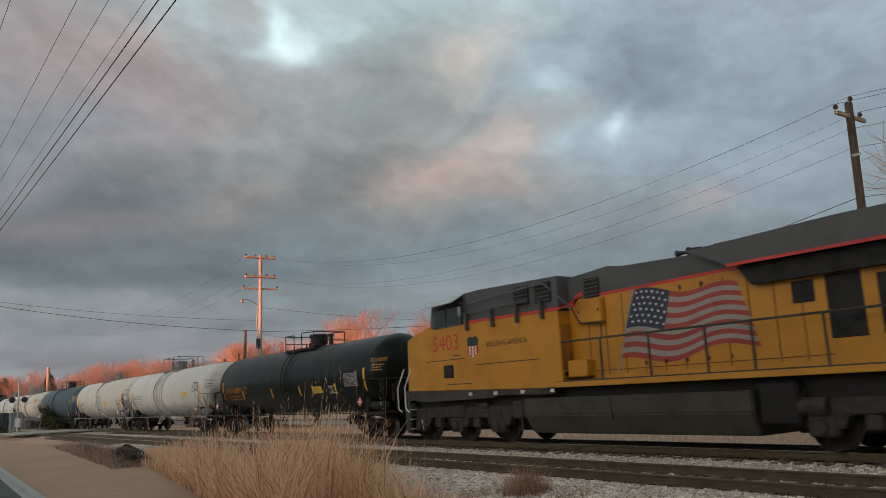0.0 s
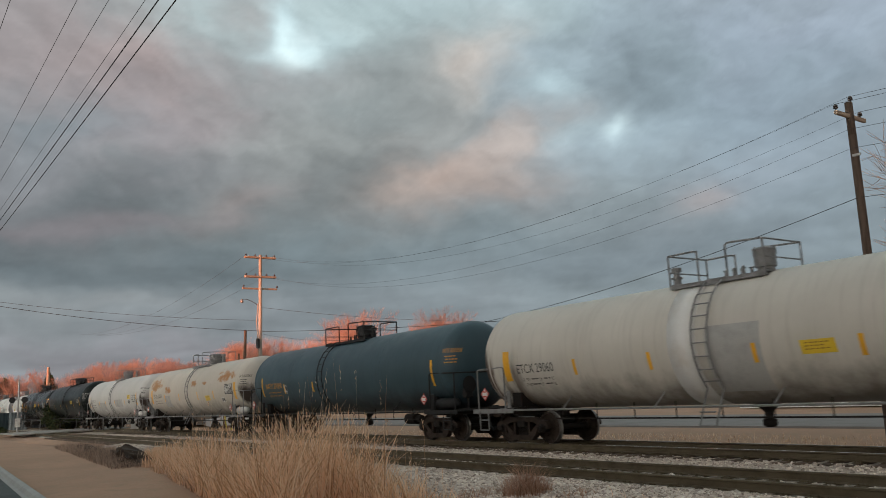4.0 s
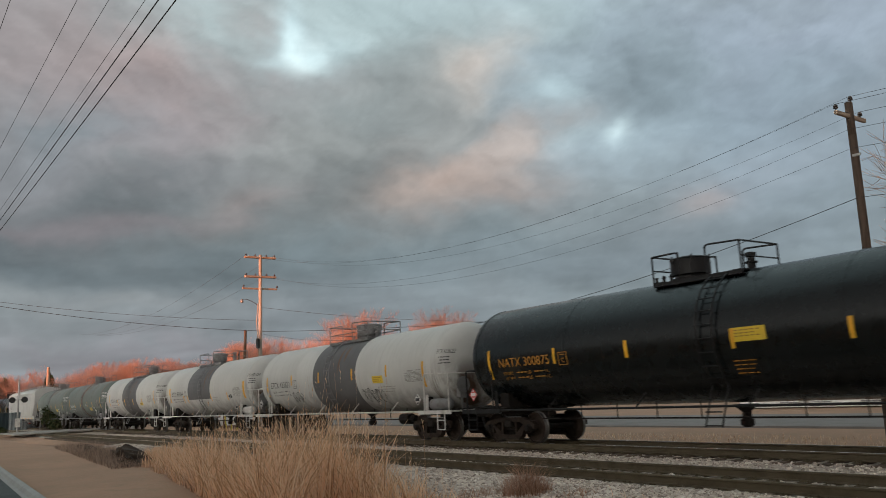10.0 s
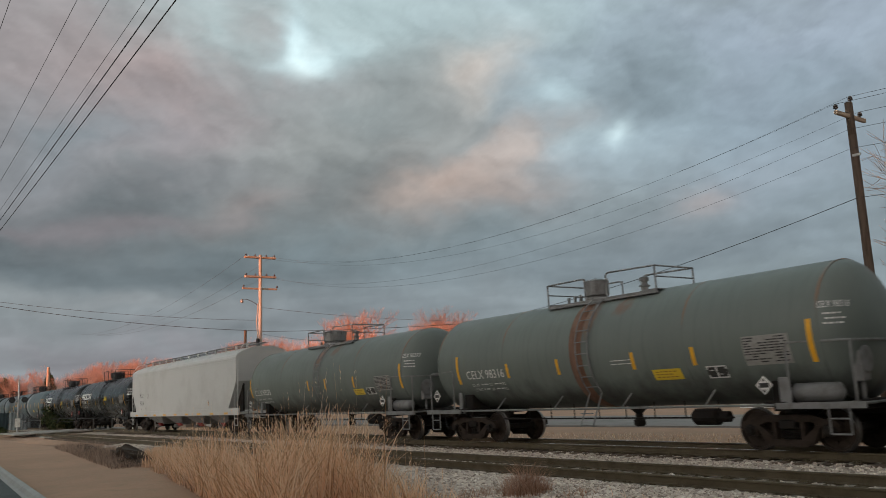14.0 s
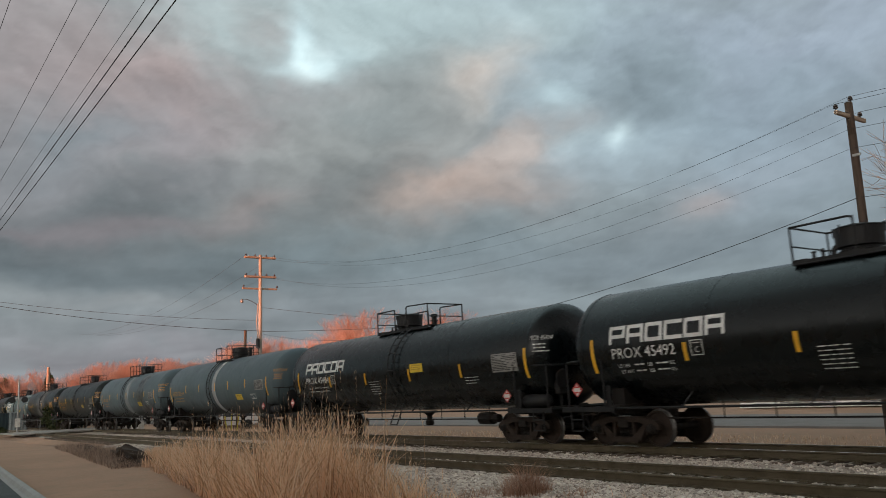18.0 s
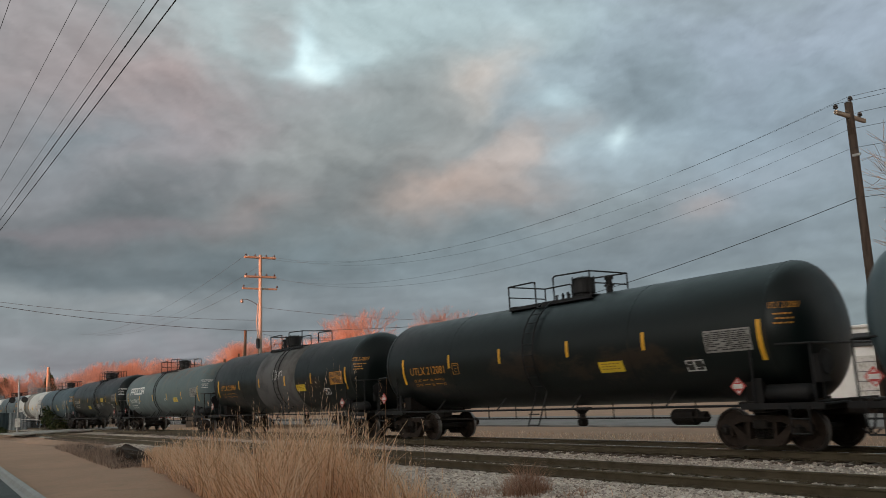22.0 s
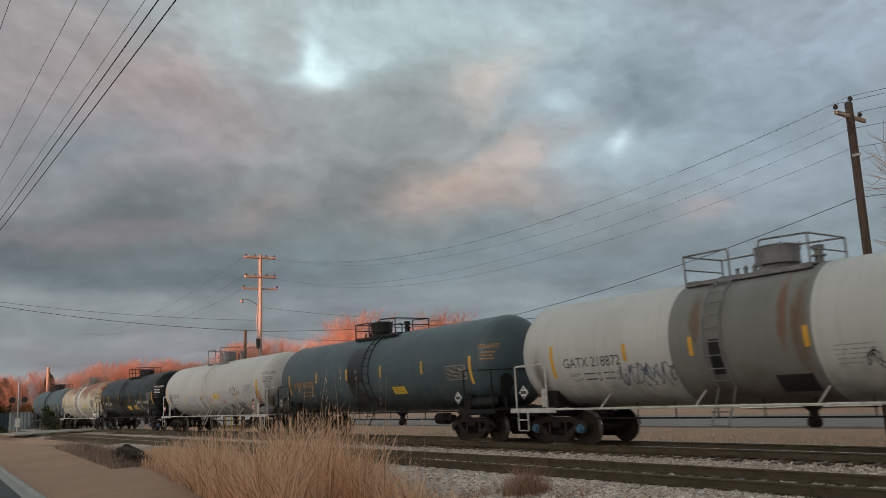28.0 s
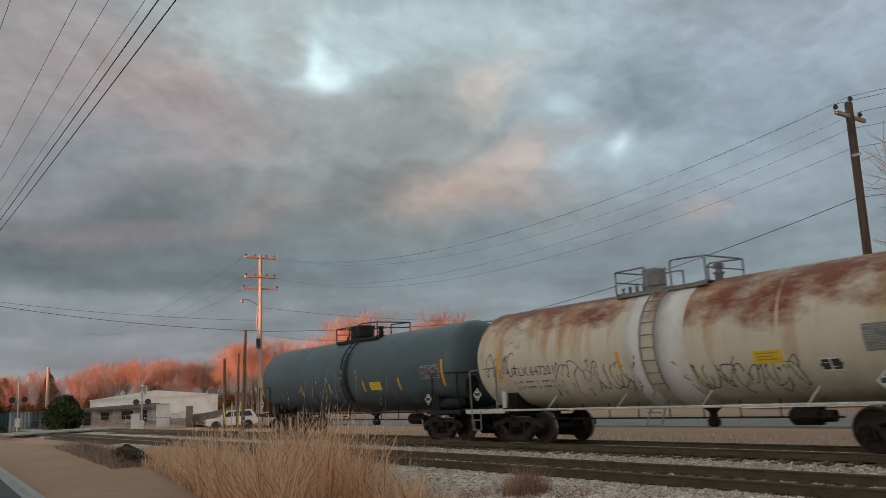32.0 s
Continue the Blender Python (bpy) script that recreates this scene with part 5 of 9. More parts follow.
def side_frame_mesh():
    bm = BM()
    y0, y1 = -1.10, -0.93
    prism(bm, [(-1.14, 0.44), (-1.14, 0.56), (-1.02, 0.66), (-0.8, 0.69), (-0.55, 0.77), (0.55, 0.77), (0.8, 0.69), (1.02, 0.66), (1.14, 0.56), (1.14, 0.44),
               (1.06, 0.44), (1.04, 0.52), (0.72, 0.54), (0.5, 0.63), (-0.5, 0.63), (-0.72, 0.54), (-1.04, 0.52), (-1.06, 0.44)], y0, y1)
    for s in (-1, 1):
        prism(bm, [(s * 0.76, 0.56), (s * 0.66, 0.56), (s * 0.33, 0.3), (s * 0.3, 0.16), (s * 0.42, 0.13), (s * 0.55, 0.2)], y0 - 0.01, y1)
        prism(bm, [(s * 0.36, 0.66), (s * 0.28, 0.66), (s * 0.28, 0.2), (s * 0.36, 0.2)], y0, y1)
        prism(bm, [(s * 0.74, 0.5), (s * 0.72, 0.34), (s * 0.78, 0.3), (s * 0.8, 0.52)], y0, y1)
    prism(bm, [(-0.5, 0.2), (-0.42, 0.12), (0.42, 0.12), (0.5, 0.2), (0.45, 0.26), (-0.45, 0.26)], y0 - 0.02, y1 + 0.02)
    return mesh_of("side_frame", bm, RUSTY)


SIDE_FRAME = side_frame_mesh()
bm = BM()
for k in range(7):
    lathe(bm, [(0.27 + 0.035 * k, 0.055), (0.285 + 0.035 * k, 0.075), (0.30 + 0.035 * k, 0.055)], "z", 10)
SPRING = mesh_of("coil_spring", bm, STEEL)
bm = BM()
box(bm, (0, 0, 0.58), (0.36, 2.3, 0.2), 0.03)
box(bm, (0, 0, 0.74), (0.3, 0.9, 0.14), 0.03)
BOLSTER = mesh_of("truck_bolster", bm, STEEL)
bm = BM()
lathe(bm, [(-1.2, 0.0), (-1.2, 0.075), (-1.19, 0.09), (-1.12, 0.095), (-1.1, 0.13), (-0.94, 0.13), (-0.94, 0.0)], "y", 12)
for k in range(3):
    a = 2 * math.pi * k / 3 + 0.3
    rod(bm, (0.055 * math.cos(a), -1.225, 0.055 * math.sin(a)), (0.055 * math.cos(a), -1.19, 0.055 * math.sin(a)), 0.017, seg=6)
CAP = mesh_of("bearing_cap", bm, STEEL)
CAPBLUE = CAP.copy()
CAPBLUE.materials[0] = mat("blue_bearing_paint", (0.05, 0.18, 0.3), 0.6, 0.0, (0.06, 0.05, 0.04), 0.6, 9)
bm = BM()
for s in (-1, 1):
    box(bm, (s * 0.46, 0, 0.36), (0.06, 2.0, 0.12), 0.01)
    for q in (-0.72, 0.72):
        prism(bm, [(s * 0.43, 0.25), (s * 0.43, 0.6), (s * 0.40, 0.6), (s * 0.38, 0.42)], q - 0.06, q + 0.06)
BRAKE = mesh_of("brake_beam", bm, STEEL)
bm = BM()
box(bm, (0.0, 0, 0.87), (0.9, 0.2, 0.2), 0.03)
prism(bm, [(0.3, 0.74), (0.3, 1.0), (0.5, 1.06), (0.62, 1.0), (0.66, 0.9), (0.6, 0.74)], -0.13, 0.05)
prism(bm, [(0.52, 0.74), (0.52, 1.02), (0.66, 0.96), (0.66, 0.78)], 0.03, 0.15)
COUPLER = mesh_of("coupler", bm, RUSTY)
bm = BM()
tube(bm, [(0.0, 0, 0), (0.06, 0, -0.25), (0.2, -0.02, -0.42), (0.34, -0.02, -0.3)], 0.024)
HOSE = mesh_of("air_hose", bm, BLACK)


def truck(parent, x, cap=None):
    """A two-axle freight truck under a car: a frame with its pieces and two wheelsets. Returns the wheelsets."""
    tf = part("truck_frame", BOLSTER, None, parent, "sooty cast-steel truck frame", pose(x, 0, 0))
    part("side_frame", SIDE_FRAME, None, tf, "brown rusty cast side frame")
    part("side_frame", SIDE_FRAME, None, tf, "", pose(0, 0, 0, 0, 0, 180))
    part("brake_beam", BRAKE, None, tf)
    for yy in (-1.0, 1.0):
        for sx in (-0.14, 0.0, 0.14):
            part("coil_spring", SPRING, None, tf, "", pose(sx, yy, 0))
    sets = []
    for s in (-0.889, 0.889):
        for rz in (0, 180):
            part("bearing_cap", cap or CAP, None, tf, "", pose(s, 0, WHEEL_R, 0, 0, rz))
        ws = part("wheelset", AXLE, None, parent, "steel wheelset with worn bright treads", pose(x + s, 0, WHEEL_R))
        part("wheel", WHEEL, None, ws, "", pose(0, -0.76, 0))
        part("wheel", WHEEL, None, ws, "", pose(0, 0.76, 0, 0, 0, 180))
        sets.append((ws, x + s, WHEEL_R))
    return sets


# ---- train: tank car pieces ----
def on_tank(x, z, r):
    """A point on the near side of a tank of radius r, at height z over its axis."""
    z = max(-r * 0.98, min(r * 0.98, z))
    return Vector((x, -math.sqrt(r * r - z * z), z))


def decal(bm, x0, x1, z0, z1, r, lift=0.004, n=3, slant=0.0, thick=0.003):
    """A thin film on the near side of a tank, following its curve."""
    rows = []
    for i in range(n + 1):
        z = z0 + (z1 - z0) * i / n
        rows.append([bm.verts.new(on_tank(x + slant * (z - z0), z, r + q)) for q in (lift, lift + thick) for x in (x0, x1)])
    for a, b in zip(rows, rows[1:]):
        bm.faces.new((a[2], a[3], b[3], b[2]))
        bm.faces.new((a[0], a[2], b[2], b[0]))
        bm.faces.new((a[3], a[1], b[1], b[3]))
    return bm


TEXT_CACHE = {}


def glyphs(body, tight=1.0):
    """The flat mesh of a word in the built-in font, made once."""
    if (body, tight) not in TEXT_CACHE:
        cu = bpy.data.curves.new("words", "FONT")
        cu.body, cu.size, cu.resolution_u, cu.space_character = body, 1.0, 3, tight
        tmp = bpy.data.objects.new("words", cu)
        scene.collection.objects.link(tmp)
        TEXT_CACHE[(body, tight)] = bpy.data.meshes.new_from_object(tmp.evaluated_get(bpy.context.evaluated_depsgraph_get()))
        bpy.data.objects.remove(tmp)
    return TEXT_CACHE[(body, tight)].copy()


def lettering(parent, body, x, z, height, r, material, name="lettering", width=None, lift=0.006, tight=1.0):
    """Words on the near side of a tank (or on a flat side where r is None)."""
    me = glyphs(body, tight)
    co = np.empty(len(me.vertices) * 3)
    me.vertices.foreach_get("co", co)
    co = co.reshape(-1, 3)
    s = height / 0.70
    sxx = s if width is None else width / max(1e-6, co[:, 0].max())
    out = np.empty_like(co)
    out[:, 0] = x + co[:, 0] * sxx
    zz = z + co[:, 1] * s
    out[:, 2] = zz
    out[:, 1] = -(r + lift) * np.sqrt(np.clip(1 - (zz / (r + lift)) ** 2, 0, 1)) if r else -lift
    me.vertices.foreach_set("co", out.ravel())
    me.materials.append(material)
    me.name = name
    return part(name, me, None, parent)


def bars(parent, x, z, w, rows, r, material, pitch=0.1, hgt=0.055, name="stencil_print", seed=0):
    """Small unreadable stencil lines as plain bars."""
    rg = random.Random(seed)
    bm = BM()
    for k in range(rows):
        u = x
        while u < x + w - 0.05:
            q = min(rg.uniform(0.05, 0.2), x + w - u)
            decal(bm, u, u + q, z - k * pitch - 0.62 * hgt, z - k * pitch, r, n=1)
            u += q + rg.uniform(0.025, 0.06)
        if rg.random() < 0.3:
            w *= 0.85
    return tagged(part(name, bm, material, parent), kind="stuff")


def head_mark(tank, body, half, r, material, seed):
    """The car's mark and three short lines on the near flank of the tank's dished head."""
    head = 0.62

    def onto(u, z):
        a = radians(84 - 44 * u)
        rad = r * math.sin(a) ** 0.86 + 0.008
        return half - head + (head + 0.008) * math.cos(a), -math.sqrt(max(rad * rad - z * z, 0.01)), z

    me = glyphs(body)
    wide = max(v.co.x for v in me.vertices)
    for v in me.vertices:
        v.co = onto(v.co.x / wide, 0.42 + v.co.y * 0.2)
    me.materials.append(material)
    me.name = "end_mark"
    part("end_mark", me, None, tank)
    rg = random.Random(seed)
    bm = BM()
    for k in range(3):
        u = 0.22 + 0.08 * (k % 2)
        while u < 0.8:
            q = rg.uniform(0.06, 0.16)
            bm.faces.new([bm.verts.new(onto(a, z)) for a, z in ((u, 0.28 - 0.1 * k), (u + q, 0.28 - 0.1 * k), (u + q, 0.315 - 0.1 * k), (u, 0.315 - 0.1 * k))])
            u += q + 0.04
    tagged(part("end_print", bm, material, tank), kind="stuff")


def data_panel(parent, x, z, w, h, r, ground_mat, ink, seed=0):
    bm = BM()
    decal(bm, x, x + w, z - h, z, r, n=4)
    p = part("data_panel", bm, ground_mat, parent)
    bm = BM()
    rg = random.Random(seed)
    for k in range(10):
        zz = z - 0.035 - k * (h - 0.06) / 10
        u = x + 0.03
        while u < x + w - 0.08:
            q = min(rg.uniform(0.04, 0.19), x + w - 0.03 - u)
            if rg.random() < 0.85:
                decal(bm, u, u + q, zz - 0.028, zz, r, 0.008, n=1)
            u += q + 0.025
    tagged(part("panel_print", bm, ink, p), kind="stuff")


def scribble(parent, x, z, w, h, r, material, seed, strokes=10, thick=0.014):
    """Spray-paint scrawl: loose looping strokes."""
    rg = random.Random(seed)
    bm = BM()
    for k in range(strokes):
        u = x + w * (k + rg.uniform(-0.3, 0.3)) / strokes
        ph, amp, lean = rg.uniform(0, 6.28), rg.uniform(0.25, 0.5) * h, rg.uniform(-0.25, 0.35) * h
        pts = []
        for i in range(9):
            t = i / 8
            zz = z + h * 0.5 + amp * math.sin(ph + t * rg.uniform(4.2, 5.6))
            pts.append(on_tank(u + lean * t + w / strokes * 0.9 * math.sin(ph * 2 + 4.5 * t), zz, r + 0.004))
        for a, b in zip(pts, pts[1:]):
            d = (b - a)
            if d.length < 1e-3:
                continue
            nrm = Vector((0, a.y, a.z)).normalized()
            sd = d.cross(nrm).normalized() * thick * rg.uniform(0.7, 1.2)
            e = d.normalized() * thick * 0.4
            try:
                bm.faces.new([bm.verts.new(p + nrm * 0.002) for p in (a - sd - e, a + sd - e, b + sd + e, b - sd + e * 1)])
            except ValueError:
                pass
    return tagged(part("graffiti", bm, material, parent, "loose sprayed scrawl"), "loose sprayed scrawl", kind="stuff")


def block_logo(parent, x, z, h, w, r, material):
    """A row of six open block shapes, standing in for a company mark."""
    u, cw, t = x, w / 6.0, h * 0.2
    for k in range(6):
        bm = BM()
        a, b = u + 0.04 * h, u + cw - 0.06 * h
        decal(bm, a, a + t, z, z + h, r, n=3, slant=0.03)
        decal(bm, a + t, b, z + h - t, z + h, r, n=1, slant=0.03)
        if k in (0, 1, 5):
            decal(bm, b - t, b, z + h * 0.36, z + h - t, r, n=2, slant=0.03)
            decal(bm, a + t, b, z + h * 0.32, z + h * 0.52, r, n=1, slant=0.03)
            if k:
                decal(bm, b - t, b, z, z + h * 0.32, r, n=1, slant=0.03)
        else:
            decal(bm, a + t, b, z, z + t, r, n=1, slant=0.03)
            if k != 3:
                decal(bm, b - t, b, z + t, z + h - t, r, n=2, slant=0.03)
        part("logo_block", bm, material, parent)
        u += cw


def tank_mesh(half, r, paint, band=None):
    """Barrel with dished heads; band: (x0, x1) in a second material, the whole way round."""
    bm = BM()
    head = 0.62
    prof = [(-half, 0.0)]
    for k in range(1, 9):
        a = math.pi / 2 * k / 8
        prof.append((-(half - head) - head * math.cos(a), r * math.sin(a) ** 0.86))
    inner = sorted({-(half - head) * 0.66, -(half - head) * 0.33, 0.0, (half - head) * 0.33, (half - head) * 0.66} | (set(band[:2]) if band else set()))
    prof += [(x, r) for x in inner]
    prof += [(-x, q) for x, q in prof[8::-1]]
    mis = None
    if band:
        mis = [1 if band[0] - 1e-6 <= (prof[i][0] + prof[i + 1][0]) / 2 <= band[1] + 1e-6 else 0 for i in range(len(prof) - 1)]
    lathe(bm, prof, "x", 56, mis=mis)
    bmesh.ops.remove_doubles(bm, verts=bm.verts[:], dist=1e-4)
    return mesh_of("tank", bm, [paint] + ([band[2]] if band else []), True)


def diamond(parent, x, y, z, rim, inner, s=0.2, turn=0):
    """A hazard placard: a square on its point in a holder."""
    bm = BM()
    prism(bm, [(-s, 0), (0, s), (s, 0), (0, -s)], 0, 0.012)
    p = part("placard", bm, rim, parent, "", pose(x, y, z, 0, 0, turn))
    bm = BM()
    q = s * 0.8
    b = q * 0.95
    o = [(-q, 0), (0, q), (q, 0), (0, -q)]
    i = [(-b, 0), (0, b), (b, 0), (0, -b)]
    for k in range(4):
        prism(bm, [o[k], o[(k + 1) % 4], i[(k + 1) % 4], i[k]], -0.004, 0)
    prism(bm, [(-q * 0.72, -0.05), (-q * 0.72, 0.05), (q * 0.72, 0.05), (q * 0.72, -0.05)], -0.004, 0)
    prism(bm, [(-0.03, 0.08), (0, 0.14), (0.03, 0.08)], -0.004, 0)
    prism(bm, [(-0.025, -0.15), (-0.025, -0.09), (0.025, -0.09), (0.025, -0.15)], -0.004, 0)
    tagged(part("placard_print", bm, inner, p), kind="stuff")
    return p


TRAIN, WHEELSETS = [], []


def tank_car(s):
    """One tank car on two trucks, from its row of settings."""
    L, B, up = s["L"], s["B"], s.get("up", 0.0)
    r, axis = 1.52 + 0.3 * up, AXIS_Z + 0.7 * up
    half = L / 2 - s.get("gap", 0.62)
    eq, txt = s.get("eq", BLACK), s.get("ink", OPAINT)
    sill_mat = s.get("sill", eq)
    seed = s["seed"]
    rg = random.Random(seed)
    car = thing("tank_car", s["label"], "tank car", "tank cars of the train")
    tank = part("tank", tank_mesh(half, r, s["paint"], s.get("band")), None, car, s.get("tank_label", ""), pose(0, 0, axis))
    # weld seams
    bm = BM()
    lathe(bm, [(-0.03, r - 0.01), (-0.03, r + 0.006), (0.03, r + 0.006), (0.03, r - 0.01)], "x", 48)
    seam = mesh_of("weld_seam", bm, s["paint"])
    for x in s.get("seams", (-half * 0.92, -half * 0.46, half * 0.46, half * 0.92)):
        part("weld_seam", seam, None, tank, "", pose(x, 0, 0))
    if s.get("ring"):
        for x0, x1, mm, lift in s["ring"]:
            bm = BM()
            lathe(bm, [(x0, r - 0.01), (x0, r + lift), (x1, r + lift), (x1, r - 0.01)], "x", 56)
            part("jacket_band", bm, mm, tank, "", None, True)
    if s.get("saddle"):
        x0, x1, mm, zlow = s["saddle"]
        bm = BM()
        rows = []
        a0 = math.asin(zlow / r)
        for k in range(25):
            a = a0 + (math.pi - 2 * a0) * k / 24
            rows.append([bm.verts.new((x, -(r + q) * math.cos(a), (r + q) * math.sin(a))) for q in (0.0, 0.014) for x in (x0, x1)])
        for a, b in zip(rows, rows[1:]):
            bm.faces.new((a[2], a[3], b[3], b[2]))
            bm.faces.new((a[0], a[2], b[2], b[0]))
            bm.faces.new((a[3], a[1], b[1], b[3]))
        bm.faces.new((rows[0][0], rows[0][1], rows[0][3], rows[0][2]))
        part("saddle_band", bm, mm, tank)
    for x0, x1, z0, z1, mm in s.get("patches", ()):
        bm = BM()
        decal(bm, x0, x1, z0, z1, r, 0.0005, n=36, slant=0.05, thick=0.0015)
        part("paint_patch", bm, mm, tank)
    # reflective tape
    nst = s.get("stripes", 5)
    bm = BM()
    decal(bm, -0.055, 0.055, -0.22, 0.22, r, 0.008, n=4)
    tape = mesh_of("tape_stripe", bm, YELLOW)
    xe = half - 1.15
    long_bm = BM()
    wide = s.get("wide", 0.06)
    decal(long_bm, -wide, wide, -0.66, 0.22, r, 0.008, n=6)
    long_tape = mesh_of("tape_stripe", long_bm, YELLOW)
    part("tape_stripe", long_tape, None, tank, "", pose(s.get("front", xe), 0, 0))
    part("tape_stripe", long_tape, None, tank, "", pose(s["mark_at"][0] - s.get("lead", 0.42) if s.get("mark") else -half + 0.45, 0, 0))
    for x in s.get("tape", (-5.0, -1.9, 1.6, 4.7)):
        q = part("tape_stripe", tape, None, tank)
        q.matrix_basis = pose(x, 0, 0, -math.degrees(math.asin(s.get("tz", -0.36) / r)))
    # words and panels
    if s.get("mark"):
        mx0, mw0, mz0 = s["mark_at"]
        lettering(tank, s["mark"], mx0, mz0 - 0.13, s.get("mark_h", 0.26), r, txt, "car_mark", mw0, 0.01)
        # load limit and light weight, their figures as plain bars
        for k, wd in enumerate(("LD LMT", "LT WT")):
            zz = mz0 - 0.36 - 0.15 * k
            lettering(tank, wd, mx0 + 0.15 + 0.05 * k, zz, 0.085, r, txt, "weight_lettering", mw0 * 0.2, 0.01)
            lettering(tank, "LB", mx0 + mw0 * 0.55, zz, 0.085, r, txt, "weight_lettering", mw0 * 0.07, 0.01)
            lettering(tank, "KG", mx0 + mw0 * 0.88, zz, 0.085, r, txt, "weight_lettering", mw0 * 0.07, 0.01)
            bars(tank, mx0 + mw0 * 0.34, zz + 0.07, mw0 * 0.19, 1, r, txt, 0.13, 0.055, seed=seed)
            bars(tank, mx0 + mw0 * 0.68, zz + 0.07, mw0 * 0.17, 1, r, txt, 0.13, 0.055, seed=seed + 1)
        head_mark(tank, s["mark"], half, r, txt, seed)
        if s.get("klass"):
            kx, kz = mx0 + mw0 + 0.2, mz0 + 0.16
            for xt in s.get("tape", ()):
                if kx - 0.1 < xt < kx + 0.45:
                    kx = xt + 0.16
            bm = BM()
            for a, b, c, d in ((0, 0.34, -0.02, 0), (0, 0.34, -0.36, -0.34), (0, 0.02, -0.36, 0), (0.32, 0.34, -0.36, 0)):
                decal(bm, kx + a, kx + b, kz + c, kz + d, r, n=2)
            fr = part("class_stencil", bm, txt, tank)
            lettering(fr, "C", kx + 0.11, kz - 0.29, 0.13, r, txt, "class_letter", None, 0.01)
            bars(fr, kx + 0.08, kz - 0.06, 0.18, 1, r, txt, 0.1, 0.035)
    if s.get("panel"):
        x, z, w, h, pm, im = s["panel"]
        x, z, w, h = s.get("panel_at", (x, z, w, h))
        data_panel(tank, x, z, w, h, r, pm, im, seed)
    for x, z, w, h in s.get("labels", ()):
        bm = BM()
        decal(bm, x, x + w, z - h, z, r, 0.007, n=3, slant=-0.05)
        p = part("notice_label", bm, s.get("label_mat", YLABEL), tank)
        bm = BM()
        for k in range(3):
            for q in range(5 - k % 2):
                u = x + 0.09 + q * (w - 0.2) / 5
                decal(bm, u, u + (w - 0.2) / 7, z - 0.075 - k * 0.065, z - 0.05 - k * 0.065, r, 0.0125, n=1)
        tagged(part("label_print", bm, LPRINT, p), kind="stuff")
    for x, z, w, h in s.get("boxes", ()):
        bm = BM()
        decal(bm, x, x + w, z - h, z, r, n=2)
        p = part("test_stencil", bm, s.get("box_mat", KPAINT), tank)
        bm = BM()
        for a, b, c, d in ((0, 0.06, 0, 1), (0.94, 1, 0, 1), (0, 1, 0, 0.1), (0, 1, 0.9, 1), (0.44, 0.52, 0.1, 0.9), (0.56, 0.76, 0.28, 0.34), (0.14, 0.34, 0.6, 0.66)):
            decal(bm, x + a * w, x + b * w, z - h + c * h, z - h + d * h, r, 0.009, n=1)
        part("stencil_frame", bm, s.get("box_ink", WPAINT), p)
    for x, z, w, n in s.get("lines", ()):
        bars(tank, x, z, w, n, r, s.get("small", GREYW if txt is KPAINT else txt), 0.09, 0.035, seed=seed + int(x * 10))
    if s.get("logo"):
        block_logo(tank, *s["logo"], r, s.get("logo_mat", WPAINT))
    for wd in s.get("words", ()):
        wx, wz = s.get("word_at", wd[1:3])
        lettering(tank, wd[0], wx, wz - 0.08, wd[3], r, txt, "lettering", None, 0.01)
    for k, g in enumerate(s.get("scrawl", ())):
        at = s.get("scrawl_at", ())
        gx, gz, gw, gh = g[:4]
        if k < len(at):
            gx, gz, gw, gh = at[k][0], at[k][1] - at[k][3], at[k][2], at[k][3]
        scribble(tank, gx, gz, gw, gh, r, g[4], seed + k, g[5])
    # top platform, railing, manway
    px0, px1 = s.get("deck", (-1.7, 1.65))
    dz, hz = 3.86 + 1.05 * up, s.get("rail_z", 4.62)
    hw = 0.78
    bm = BM()
    for y in (-hw, hw):
        box(bm, ((px0 + px1) / 2, y * 0.86, dz), (px1 - px0, 0.3, 0.035), 0.008)
        box(bm, ((px0 + px1) / 2, y, dz + 0.04), (px1 - px0, 0.02, 0.1))
    for x in (px0 + 0.15, px1 - 0.15):
        box(bm, (x, 0, dz + 0.1), (0.3, 1.5, 0.03))
    part("top_platform", bm, eq, car)
    post = BM()
    rod(post, (0, 0, 0), (0, 0, hz - dz), 0.024, seg=6)
    post = mesh_of("railing_post", post, eq)
    mid = s.get("mid", 0.35 * (px0 + px1) + 0.1)
    for y in (-hw, hw):
        for x in (px0, mid - 0.55, mid + 0.25, px1):
            part("railing_post", post, None, car, "", pose(x, y, dz))
    for y in (-hw, hw):
        bm = BM()
        tube(bm, fillet([(px0, y, hz), (mid - 0.55, y, hz), (mid - 0.55, y, dz + 0.3)], 0.12), 0.024)
        part("top_rail", bm, eq, car)
        bm = BM()
        tube(bm, fillet([(mid + 0.25, y, dz + 0.3), (mid + 0.25, y, hz + 0.05), (px1, y, hz)], 0.12), 0.024)
        if s.get("dense"):
            tube(bm, [(px0, y, dz + 0.4), (px1, y, dz + 0.4)], 0.02)
        part("top_rail", bm, eq, car)
    for x in (px0, px1):
        bm = BM()
        tube(bm, [(x, -hw, hz), (x, hw, hz)], 0.024)
        tube(bm, [(x, -hw, dz + 0.42), (x, hw, dz + 0.42)], 0.02)
        part("cross_rail", bm, eq, car)
    mx = s.get("manway", 0.45)
    mw = s.get("dome", (0.36, 0.48))
    bm = BM()
    zt = axis + r
